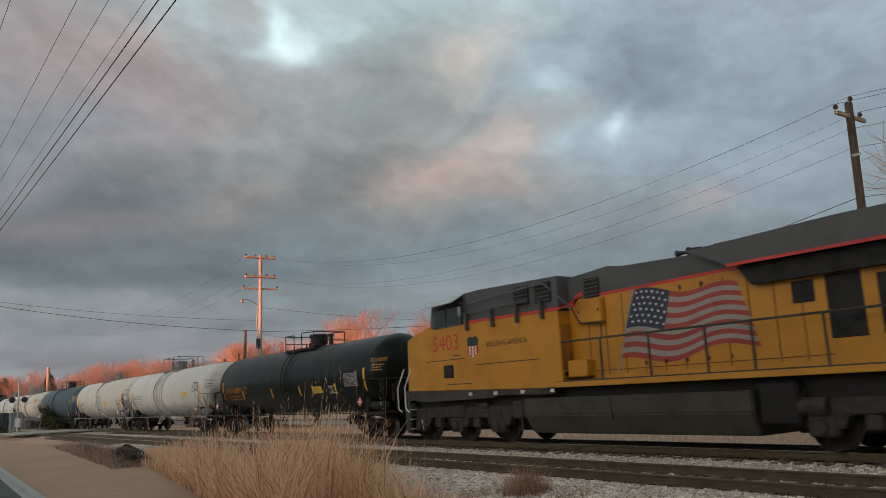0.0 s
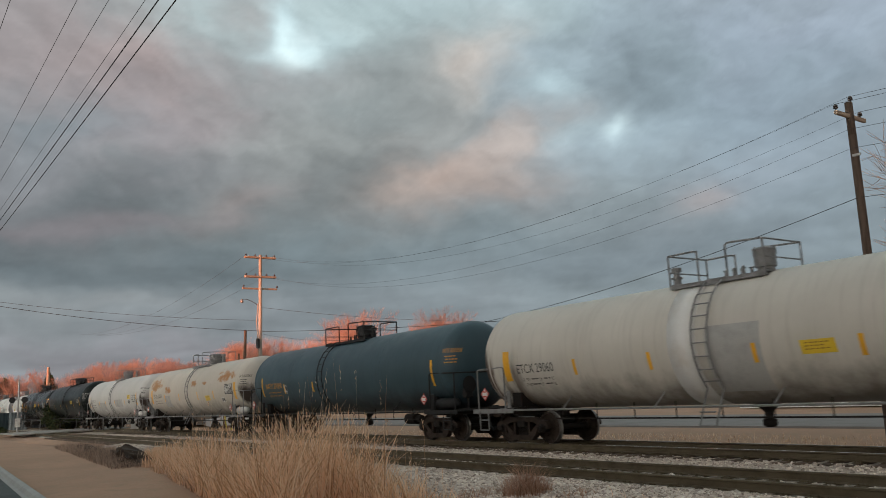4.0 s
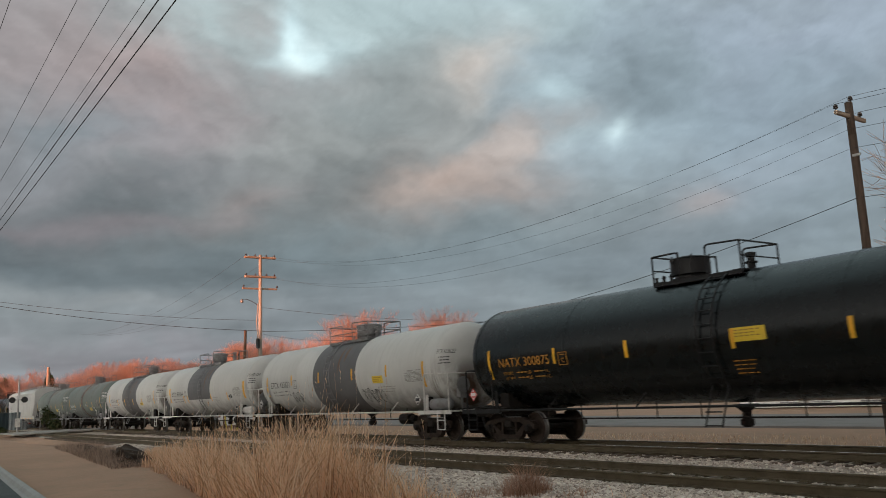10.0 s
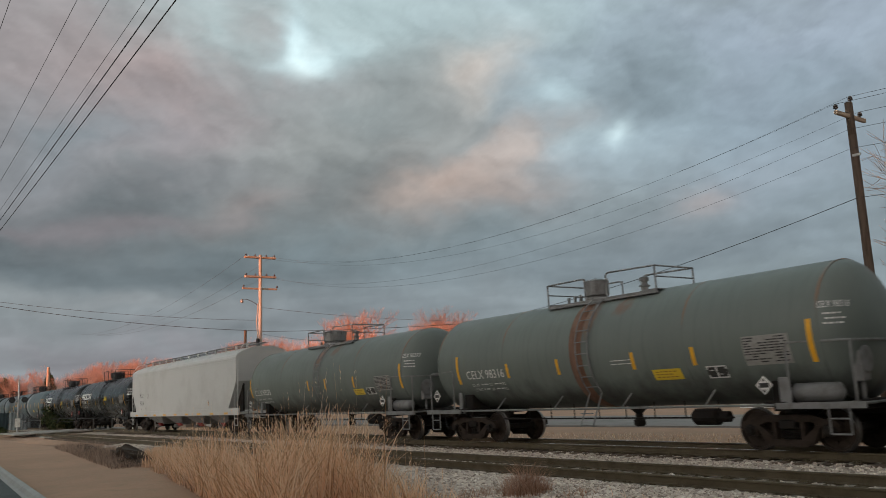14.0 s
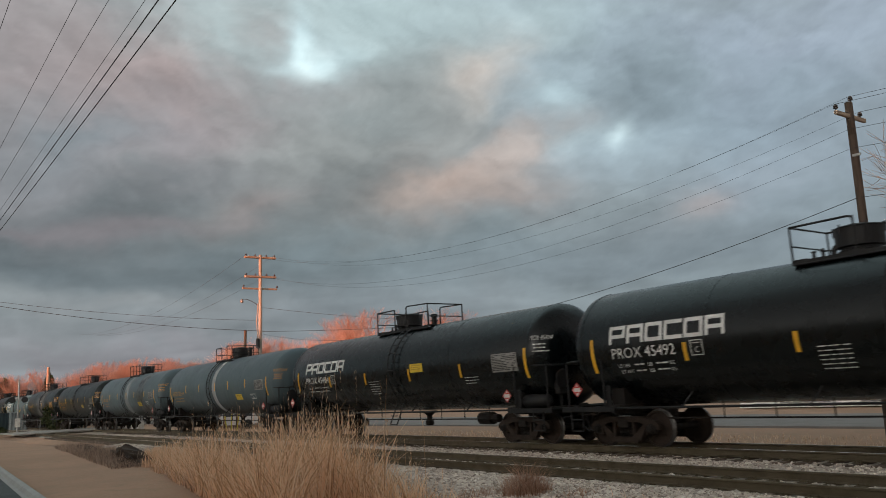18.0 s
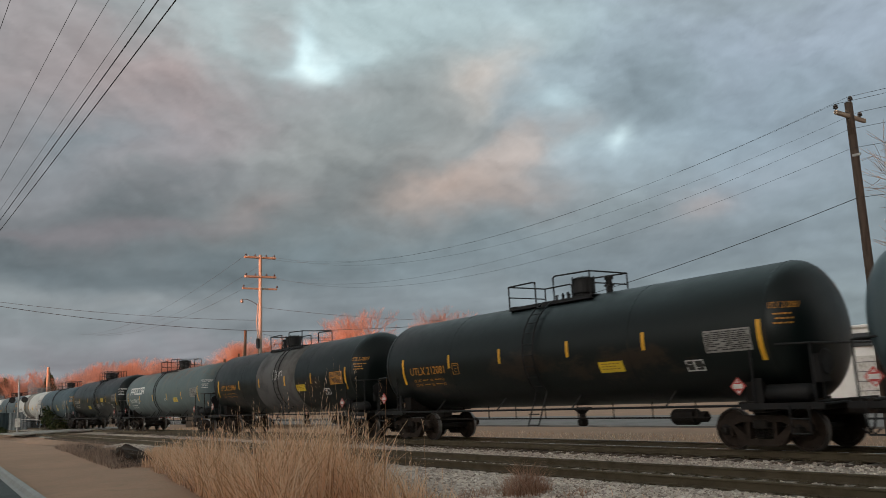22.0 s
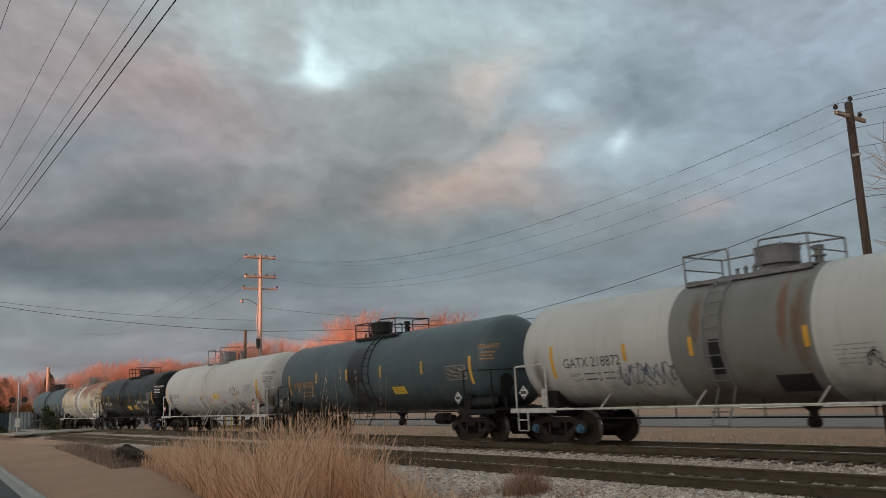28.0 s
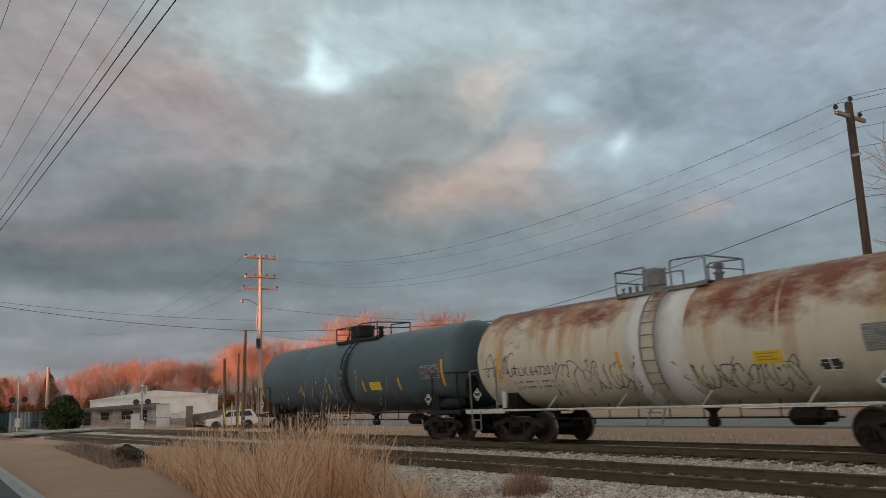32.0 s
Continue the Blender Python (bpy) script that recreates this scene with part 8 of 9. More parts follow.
# where each car carries its marks, in metres from its middle
PLACES = {
    1: dict(tz=-0.5, mark_at=(-7.06, 2.16, -0.23), tape=(-4.82, -1.27, 1.76, 3.06, 5.09), front=7.56, panel_at=(5.91, 0.07, 1.09, 0.52), deck=(-1.09, 1.92), manway=0.9, dome=(0.4, 0.5), valves=((2.07, 0.38),), ladder=0.3, labels=((2.98, -0.36, 0.91, 0.28),), boxes=((4.51, -0.37, 0.56, 0.31),), rail_z=4.62),
    2: dict(tz=-0.28, mark_at=(-6.75, 2.1, -0.15), tape=(-3.98, -1.73, 1.18, 4.05), front=7.32, panel_at=(6.04, 0.45, 1.07, 0.52), deck=(-1.89, 1.37), manway=-1.01, dome=(0.45, 0.5), valves=((1.63, 0.38),), ladder=-0.02, labels=((4.41, -0.05, 0.78, 0.29),), rail_z=4.78),
    3: dict(tz=-0.38, mark_at=(-6.59, 1.56, -0.32), tape=(-4.2, -1.62, 1.27, 3.61), front=7.34, panel_at=(6.02, -0.16, 1.17, 0.49), deck=(-1.3, 1.34), manway=0.88, dome=(0.25, 0.5), valves=((-1.68, 0.38),), ladder=-0.02, labels=((2.35, -0.2, 0.75, 0.29),), boxes=((6.09, -0.68, 0.46, 0.23),), rail_z=4.7),
    4: dict(mark_at=(-6.59, 1.78, -0.18), tape=(-4.54, -1.67), ladder=-0.8),
    5: dict(mark_at=(-6.85, 1.76, -0.18), tape=(-4.49, -1.64, 1.73, 4.34), front=7.57, panel_at=(6.15, 0.15, 1.07, 0.53), deck=(-1.16, 1.83), manway=0.81, dome=(0.38, 0.5), valves=((1.96, 0.38),), ladder=0.07, labels=((2.97, -0.37, 0.77, 0.28),), boxes=((5.45, -0.54, 0.47, 0.24),), rail_z=4.66),
    6: dict(mark_at=(-6.86, 1.76, -0.16), tape=(-3.93, -1.89, 0.97, 3.87), front=7.13, panel_at=(5.94, 0.08, 1.02, 0.47), deck=(-1.74, 0.99), manway=-1.01, dome=(0.36, 0.5), valves=((1.59, 0.38),), ladder=-0.06, labels=((4.74, 0.13, 0.73, 0.3),), boxes=((4.86, -0.23, 0.5, 0.31),), rail_z=4.69),
    7: dict(tz=-0.5, up=0.2, mark_at=(-6.92, 2.15, -0.2), tape=(-4.61, -1.6, 1.22, 4.52), front=7.05, panel_at=(5.72, 0.14, 1.13, 0.46), word_at=(5.05, 0.14), deck=(-1.35, 1.5), manway=-0.14, dome=(0.5, 0.5), ladder=0.38, labels=((3.14, -0.03, 0.79, 0.3),), rail_z=4.77),
    8: dict(tz=-0.12, up=0.12, mark_at=(-6.76, 2.24, -0.19), tape=(-4.31, -1.69, 1.4, 4.07), front=7.49, panel_at=(6.07, 0.1, 1.21, 0.54), deck=(-1.22, 1.34), manway=-0.64, dome=(0.5, 0.5), ladder=0.73, labels=((1.38, 0.11, 0.86, 0.31),), rail_z=4.76),
    9: dict(tz=0.0, mark_at=(-6.28, 2.08, -0.17), tape=(-4.02, -1.34, 1.54, 4.12), front=6.54, panel_at=(5.34, -0.01, 1.11, 0.48), deck=(-1.57, 1.66), manway=0.46, dome=(0.5, 0.5), ladder=-0.45, labels=((3.1, -0.14, 0.76, 0.27),), rail_z=4.61),
    10: dict(tz=-0.5, mark_at=(-5.48, 2.07, -0.16), tape=(-3.31, -2.66, 1.35, 3.85), front=6.23, panel_at=(4.69, -0.04, 1.06, 0.53), deck=(-2.46, 1.11), manway=-1.17, dome=(0.4, 0.5), valves=((1.14, 0.38),), ladder=-0.24, boxes=((4.01, -0.38, 0.48, 0.26),), rail_z=4.58),
    11: dict(tz=-0.4, mark_at=(-5.27, 2.05, -0.26), tape=(-3.24, -1.22, 0.96, 3.24), front=6.16, panel_at=(4.61, -0.03, 1.05, 0.53), deck=(-1.55, 1.69), manway=0.88, dome=(0.32, 0.5), ladder=-0.04, labels=((2.68, -0.49, 0.73, 0.2),), rail_z=4.63),
    12: dict(tz=-0.35, mark_at=(-5.18, 1.85, -0.39), tape=(-3.14, -0.98, 1.73, 3.55), front=6.46, panel_at=(4.88, -0.02, 1.1, 0.63), deck=(-1.88, 2.12), manway=-0.66, dome=(0.36, 0.5), ladder=0.1, labels=((2.25, -0.6, 0.85, 0.26),), boxes=((3.81, -0.6, 0.52, 0.28),), rail_z=4.56),
    13: dict(tz=-0.3, mark_at=(-6.58, 1.84, -0.45), tape=(-0.65, 0.95, 3.35), front=6.8, panel_at=(4.98, -0.15, 1.09, 0.54), deck=(-1.95, 2.13), manway=-0.84, dome=(0.5, 0.5), ladder=0.34, labels=((3.23, -0.57, 0.78, 0.23),), boxes=((4.21, -0.55, 0.63, 0.26),), rail_z=4.6),
    15: dict(lead=0.65, tz=-0.28, up=0.08, mark_at=(-6.78, 2.01, -0.19), logo=(-6.84, 0.04, 0.46, 3.51), tape=(-4.49, -1.7, 1.28, 4.12), front=7.48, panel_at=(5.98, 0.13, 1.16, 0.56), deck=(-1.98, 1.6), manway=-0.86, dome=(0.5, 0.5), ladder=0.41, labels=((1.4, 0.12, 0.79, 0.32),), rail_z=4.78),
    16: dict(lead=0.75, tz=-0.28, up=0.08, mark_at=(-6.61, 2.09, -0.17), logo=(-6.65, 0.11, 0.46, 3.42), tape=(-4.43, -1.54, 1.53, 4.56), front=7.75, panel_at=(6.2, 0.13, 1.18, 0.55), deck=(-1.68, 1.81), manway=-0.58, dome=(0.5, 0.5), ladder=0.54, labels=((1.66, 0.1, 0.78, 0.3),), rail_z=4.81),
    17: dict(tz=0.0, up=0.1, mark_at=(-7.13, 2.08, -0.2), tape=(-4.61, -2.3, 0.24, 2.24, 4.6), front=7.25, panel_at=(5.81, 0.13, 1.06, 0.49), deck=(-1.57, 0.88), manway=0.14, dome=(0.43, 0.5), valves=((1.58, 0.38),), ladder=-0.59, labels=((3.14, -0.5, 0.81, 0.28),), boxes=((5.12, -0.53, 0.54, 0.25),), rail_z=4.75),
    18: dict(tz=0.0, up=0.1, mark_at=(-6.76, 1.63, -0.21), tape=(-4.67, -2.32, 0.22, 2.37, 4.9), front=7.19, panel_at=(5.79, 0.09, 1.03, 0.47), deck=(-1.72, 0.85), manway=0.02, dome=(0.43, 0.5), valves=((1.47, 0.38),), ladder=-0.73, labels=((3.04, -0.5, 0.87, 0.29),), boxes=((5.08, -0.51, 0.52, 0.26),), rail_z=4.76),
    19: dict(tz=0.0, up=0.15, mark_at=(-6.2, 2.04, -0.23), tape=(-3.86, -1.26, 1.65, 4.31), front=7.5, panel_at=(6.08, 0.08, 1.2, 0.5), deck=(-1.52, 1.97), manway=0.97, dome=(0.34, 0.5), valves=((1.97, 0.38),), ladder=0.14, labels=((2.72, -0.42, 0.84, 0.28),), boxes=((5.43, -0.54, 0.5, 0.26),), rail_z=4.77),
    20: dict(tz=-0.1, up=0.15, mark_at=(-6.61, 2.13, -0.18), tape=(-4.07, -1.48, 1.46, 4.14), front=7.21, panel_at=(5.87, 0.08, 1.08, 0.51), deck=(-1.77, 1.77), manway=-0.77, dome=(0.36, 0.5), valves=((-1.8, 0.38),), ladder=0.67, labels=((2.63, -0.32, 0.86, 0.29),), boxes=((5.17, -0.57, 0.5, 0.25),), rail_z=4.77),
    21: dict(lead=0.6, tz=-0.25, mark_at=(-6.88, 1.65, -0.37), logo=(-6.85, 0.06, 0.48, 3.42), tape=(-4.45, -1.38, 1.72, 4.62), front=7.63, panel_at=(6.29, 0.14, 1.1, 0.52), deck=(-1.82, 1.58), manway=0.62, dome=(0.32, 0.5), ladder=-0.6, labels=((2.97, -0.33, 0.85, 0.27),), boxes=((1.24, -0.35, 0.38, 0.13),), rail_z=4.62),
    22: dict(tz=-0.15, up=0.17, mark_at=(-7.19, 2.01, -0.19), tape=(-5.1, -1.95, 1.51, 4.3), front=7.53, panel_at=(6.28, 0.14, 1.08, 0.5), word_at=(4.52, -0.46), deck=(-1.23, 1.32), manway=-0.4, dome=(0.5, 0.5), ladder=0.71, labels=((2.73, -0.05, 0.79, 0.28), (-2.12, -0.59, 0.82, 0.27)), boxes=((5.91, -0.59, 0.55, 0.27),), rail_z=4.78),
    24: dict(tz=-0.12, mark_at=(-5.7, 2.06, -0.28), tape=(-3.46, -1.43, 1.42, 4.53), front=7.06, panel_at=(5.86, -0.02, 1.03, 0.51), word_at=(4.71, -0.46), deck=(-1.92, 1.32), manway=0.11, dome=(0.5, 0.5), ladder=-0.79, labels=((3.63, -0.17, 0.78, 0.29),), rail_z=4.61),
    25: dict(tz=0.0, mark_at=(-6.09, 1.94, -0.28), tape=(-3.81, -1.17, 1.44, 4.19), front=6.94, panel_at=(5.6, -0.03, 1.1, 0.48), deck=(-1.6, 1.46), manway=-0.82, dome=(0.44, 0.5), ladder=0.47, labels=((2.07, -0.59, 0.84, 0.27),), rail_z=4.52),
    26: dict(tz=-0.5, mark_at=(-6.91, 1.9, -0.3), tape=(-4.04, -0.99, 1.79, 4.27), front=7.1, panel_at=(5.37, 0.05, 1.0, 0.5), deck=(-1.83, 1.34), manway=-0.59, dome=(0.42, 0.5), valves=((1.48, 0.38),), ladder=-0.21, labels=((0.84, -0.31, 0.74, 0.28),), boxes=((6.05, -0.67, 0.44, 0.24),), rail_z=4.72),
    27: dict(tz=-0.1, mark_at=(-6.03, 2.24, -0.46), tape=(-4.7, -1.7, 1.4, 4.33), front=7.08, panel_at=(5.69, 0.14, 1.11, 0.54), word_at=(4.95, -0.5), deck=(-1.57, 1.23), manway=0.38, dome=(0.5, 0.36), ladder=-0.72, scrawl_at=((2.99, -0.25, 1.64, 0.92),), labels=((0.5, -0.67, 0.93, 0.29), (2.14, -0.66, 0.77, 0.28)), rail_z=4.57),
    28: dict(tz=-0.3, mark_at=(-5.5, 1.97, -0.4), tape=(-1.11,), front=6.39, panel_at=(5.16, 0.01, 1.09, 0.53), deck=(-1.58, 1.28), manway=-0.9, dome=(0.31, 0.5), ladder=-0.04, scrawl_at=((-3.55, -0.17, 3.05, 1.05), (0.89, -0.41, 3.0, 0.85), (6.54, 0.64, 0.84, 0.97), (-6.24, 0.21, 1.01, 0.78)), labels=((2.72, -0.35, 0.69, 0.28),), boxes=((4.16, -0.59, 0.46, 0.26),), rail_z=4.56),
    29: dict(tz=-0.5, tape=(-3.39, -0.74, 2.05, 4.59), front=7.37, panel_at=(6.08, 0.06, 1.11, 0.45), deck=(-1.29, 2.1), manway=-0.4, dome=(0.5, 0.5), ladder=0.68, labels=((2.53, -0.36, 0.79, 0.3),), rail_z=4.5),
}


# ---- locomotive ----
ARMOUR = mat("yellow_locomotive_paint", (0.5, 0.228, 0.014), 0.5, 0.0, (0.28, 0.115, 0.016), 0.5, 0.9, 0.08, 30)
LGREY = mat("grey_locomotive_roof_paint", (0.072, 0.076, 0.08), 0.6, 0.0, (0.05, 0.048, 0.045), 0.5, 1.2, 0.08, 30)
LSILL = mat("dusty_grey_brown_frame_paint", (0.05, 0.044, 0.036), 0.75, 0.0, (0.022, 0.019, 0.016), 0.6, 1.5, 0.1, 30)
LTANK = mat("dusty_fuel_tank_paint", (0.05, 0.047, 0.035), 0.8, 0.0, (0.022, 0.02, 0.015), 0.6, 0.8, 0.1, 25)
GLASS = mat("dark_cab_glass", (0.02, 0.024, 0.028), 0.12, 0.0, (0.03, 0.03, 0.03), 0.2, 2, 0.0)
VOID = mat("black_grille", (0.008, 0.008, 0.008), 0.8)
LRED = mat("red_stripe_paint", (0.5, 0.035, 0.025), 0.5, 0.0, (0.3, 0.03, 0.02), 0.3, 2, 0.05)
NAVY = mat("navy_flag_paint", (0.012, 0.022, 0.045), 0.55, 0.0, (0.05, 0.06, 0.08), 0.3, 3, 0.05)
LTRUCK = mat("brown_grey_truck_casting", (0.042, 0.037, 0.03), 0.85, 0.0, (0.014, 0.012, 0.01), 0.6, 4, 0.3, 30)

FLAGWHITE = mat("soiled_white_flag_paint", (0.3, 0.285, 0.25), 0.55, 0.0, (0.16, 0.145, 0.12), 0.6, 1.1, 0.05)
FLAGRED = mat("faded_red_flag_paint", (0.34, 0.05, 0.035), 0.55, 0.0, (0.16, 0.028, 0.022), 0.5, 1.1, 0.05)


def flag(parent, y):
    """A waving striped flag decal: wavy stripes, a dark canton and pale stars."""
    def edge(u, k):
        top = 3.92 - 0.2 * u + 0.09 * math.sin(u * 8.2 + 0.6)
        bottom = 2.12 + 0.2 * u + 0.13 * math.sin(u * 9.0 + 1.0)
        z = top + (bottom - top) * k / 13.0
        x = 10.72 - 0.72 * (k / 13.0) * (1 - u * 1.1) + u * (3.0 + 0.35 * k / 13.0)
        return x, z
    for k in range(13):
        bm = BM()
        us = [i / 22 for i in range(23)]
        a = [bm.verts.new((edge(u, k)[0], y, edge(u, k)[1])) for u in us]
        b = [bm.verts.new((edge(u, k + 1)[0], y, edge(u, k + 1)[1])) for u in us]
        for i in range(22):
            bm.faces.new((a[i], a[i + 1], b[i + 1], b[i]))
        part("flag_stripe", bm, FLAGRED if k % 2 == 0 else FLAGWHITE, parent)
    bm = BM()
    us = [i / 10 * 0.37 for i in range(11)]
    ks = [0, 2, 4, 6, 7.2]
    g = [[bm.verts.new((edge(u, k)[0] - (0.12 * (k / 7.2) if u > 0.3 else 0), y - 0.004, edge(u, k)[1])) for u in us] for k in ks]
    for a, b in zip(g, g[1:]):
        for i in range(10):
            bm.faces.new((a[i], a[i + 1], b[i + 1], b[i]))
    canton = part("flag_canton", bm, NAVY, parent)
    bm = BM()
    for r in range(6):
        for c in range(6):
            x, z = edge(0.03 + 0.055 * c + 0.025 * (r % 2), 0.7 + 1.1 * r)
            pts = []
            for q in range(10):
                rad = 0.05 if q % 2 == 0 else 0.021
                pts.append(bm.verts.new((x + rad * math.sin(q * math.pi / 5), y - 0.008, z + rad * math.cos(q * math.pi / 5))))
            bm.faces.new(pts)
    tagged(part("flag_stars", bm, WPAINT, canton), kind="stuff")


def locomotive(x0):
    lo = thing("locomotive", "yellow diesel locomotive with grey roof, red stripe and painted flag", "locomotive")
    W = 1.52
    # wide cab and equipment body
    bm = BM()
    prism(bm, [(0.5, 1.72), (0.55, 3.5), (2.0, 3.86), (2.0, 3.76), (8.3, 3.70), (8.3, 1.62), (7.6, 1.6)], -W, W)
    bmesh.ops.bevel(bm, geom=[e for e in bm.edges if abs(e.verts[0].co.y) == abs(e.verts[1].co.y) and e.verts[0].co.x < 2.1 and e.verts[1].co.x < 2.1], offset=0.05, segments=2, affect="EDGES")
    part("cab_body", bm, ARMOUR, lo, "yellow painted cab and cabinet body")
    bm = BM()
    prism(bm, [(2.0, 3.82), (2.12, 4.5), (2.9, 4.7), (4.7, 4.76), (8.3, 4.68), (8.3, 3.76)], -W + 0.04, W - 0.04)
    part("cab_roof", bm, LGREY, lo, "grey painted cab roof")
    bm = BM()
    prism(bm, [(4.0, 3.745), (4.0, 3.83), (8.3, 3.80), (8.3, 3.71)], -W - 0.008, -W + 0.03)
    prism(bm, [(8.3, 3.71), (8.3, 3.80), (8.9, 3.72), (9.0, 4.02), (9.3, 4.12), (9.3, 4.0), (9.1, 3.95)], -W - 0.008, -W + 0.03)
    part("red_stripe", bm, LRED, lo)
    bm = BM()
    prism(bm, [(0.62, 1.42), (0.5, 1.72), (7.6, 1.6), (7.9, 1.42), (5.4, 1.45), (5.2, 1.38), (1.4, 1.32)], -W + 0.02, W - 0.02)
    part("frame_sill", bm, LSILL, lo)
    # windows and visor
    for xa, xb, za, zb in ((2.3, 2.98, 3.7, 4.4), (3.06, 3.84, 3.72, 4.42)):
        bm = BM()
        prism(bm, [(xa, za), (xa, zb), (xb, zb + 0.04), (xb, za + 0.03)], -W - 0.03, -W + 0.06)
        fr = part("window_frame", bm, LGREY, lo)
        bm = BM()
        prism(bm, [(xa + 0.06, za + 0.05), (xa + 0.06, zb - 0.03), (xb - 0.06, zb), (xb - 0.06, za + 0.08)], -W - 0.036, -W - 0.028)
        part("pane", bm, GLASS, fr)
    for ya in (-1.3, 0.12):
        bm = BM()
        rotv = [(2.0, ya, 3.93), (2.0, ya + 1.18, 3.93), (2.1, ya + 1.18, 4.42), (2.1, ya, 4.42)]
        bm.faces.new([bm.verts.new((x - 0.02, y, z)) for x, y, z in rotv])
        part("windshield", bm, GLASS, lo)
    bm = BM()
    lo_v, hi_v = [], []
    for x, y, z in ((2.3, -W + 0.03, 4.66), (4.05, -W + 0.03, 4.72), (3.9, -W - 0.42, 4.44), (2.1, -W - 0.42, 4.38)):
        lo_v.append(bm.verts.new((x, y, z)))
        hi_v.append(bm.verts.new((x, y, z + 0.03)))
    bm.faces.new(hi_v)
    bm.faces.new(lo_v[::-1])
    for i in range(4):
        bm.faces.new((lo_v[i], lo_v[(i + 1) % 4], hi_v[(i + 1) % 4], hi_v[i]))
    bmesh.ops.recalc_face_normals(bm, faces=bm.faces[:])
    part("sun_visor", bm, mat("bare_metal_visor", (0.42, 0.43, 0.44), 0.45, 0.3, (0.3, 0.3, 0.3), 0.4, 3), lo, "pale metal sun visor over the cab window")
    bm = BM()
    tube(bm, [(3.95, -W - 0.12, 4.0), (3.95, -W - 0.12, 4.3)], 0.09, 8)
    part("side_mirror", bm, GLASS, lo)
    # vents in the grey upper side
    for xa, xb, za, zb, wy in ((6.48, 7.11, 4.03, 4.58, W), (7.4, 8.04, 3.99, 4.57, W), (8.95, 9.49, 3.96, 4.5, 1.08)):
        bm = BM()
        box(bm, ((xa + xb) / 2, -wy + 0.03, (za + zb) / 2), (xb - xa, 0.07, zb - za), 0.006)
        v = part("vent", bm, VOID, lo)
        sl = BM()
        box(sl, ((xa + xb) / 2, -wy - 0.008, 0), (xb - xa - 0.06, 0.012, 0.02), 0.0, None)
        sl = mesh_of("louvre", sl, LGREY)
        for k in range(5):
            part("louvre", sl, None, v, "", pose(0, 0, za + 0.06 + k * (zb - za - 0.1) / 4))
    bm = BM()
    box(bm, (3.0, -W - 0.002, 2.28), (0.55, 0.02, 0.42), 0.005)
    part("access_grille", bm, VOID, lo)
    bm = BM()
    for xa, xb, z in ((1.7, 3.9, 2.66), (4.4, 7.4, 2.42), (2.9, 4.2, 1.86), (3.3, 3.7, 2.78)):
        box(bm, ((xa + xb) / 2, -W - 0.004, z), (xb - xa, 0.012, 0.025))
    tagged(part("panel_joint", bm, LSILL, lo), kind="stuff")
    for k in range(4):
        bm = BM()
        box(bm, (4.1 + 1.25 * k, -W - 0.0, 1.52), (0.16, 0.03, 0.1), 0.008)
        part("reflector", bm, WPAINT, lo)
    # number, slogan, shield
    lettering(lo, "5403", 2.12, 2.98, 0.5, None, LRED, "road_number", 1.5).matrix_basis = pose(0, -W, 0)
    lettering(lo, "BUILDING AMERICA", 5.05, 2.93, 0.17, None, KPAINT, "slogan", 1.9).matrix_basis = pose(0, -W, 0)
    bm = BM()
    prism(bm, [(4.08, 3.22), (4.2, 3.32), (4.36, 3.28), (4.52, 3.32), (4.64, 3.22), (4.62, 3.02), (4.1, 3.02)], -W - 0.012, -W)
    sh = part("shield_emblem", bm, NAVY, lo)
    for k in range(7):
        bm = BM()
        xa = 4.1 + k * 0.0743
        dz = 0.1 * abs(k - 3) / 3
        prism(bm, [(xa, 3.02), (xa + 0.0743, 3.02), (xa + 0.0743, 2.68 + dz), (xa, 2.68 + dz)], -W - 0.012, -W)
        part("shield_bar", bm, WPAINT if k % 2 else LRED, sh)
    # cab-side walk rail
    bm = BM()
    tube(bm, fillet([(4.0, -W - 0.12, 4.05), (7.2, -W - 0.12, 4.12)], 0.1), 0.025)
    tube(bm, fillet([(4.3, -W - 0.12, 4.35), (7.9, -W - 0.12, 4.52), (8.9, -W - 0.12, 3.75)], 0.12), 0.025)
    part("roof_handrail", bm, LGREY, lo)
    for x in (4.15, 5.45, 6.6, 7.68):
        bm = BM()
        prism(bm, [(x, 3.52), (x - 0.02, 4.1), (x + 0.03, 4.1), (x + 0.07, 3.52)], -W - 0.13, -W)
        part("rail_bracket", bm, LGREY, lo)
    # long hood
    HW = 1.06
    bm = BM()
    prism(bm, [(8.3, 1.75), (8.3, 3.98), (13.8, 4.05), (21.6, 4.05), (21.6, 1.75)], -HW, HW)
    part("engine_hood", bm, ARMOUR, lo, "yellow engine hood with doors")
    bm = BM()
    prism(bm, [(8.3, 3.98), (8.3, 4.62), (9.8, 4.74), (10.4, 4.66), (12.7, 4.58), (13.8, 4.60), (13.8, 4.05)], -HW + 0.02, HW - 0.02)
    part("hood_roof", bm, LGREY, lo, "grey hood roof")
    bm = BM()
    prism(bm, [(9.0, 3.96), (9.0, 4.04), (13.9, 4.12), (13.9, 4.04)], -HW - 0.01, -HW + 0.02)
    part("red_stripe", bm, LRED, lo)
    bm = BM()
    for k in range(11):
        x = 9.0 + k * 0.62
        box(bm, (x, -HW - 0.004, 2.9), (0.025, 0.014, 2.05))
        box(bm, (x + 0.3, -HW - 0.004, 1.98), (0.55, 0.014, 0.02))
    tagged(part("door_seams", bm, mat("grimy_door_seam", (0.13, 0.055, 0.012), 0.7), lo), kind="stuff")
    bm = BM()
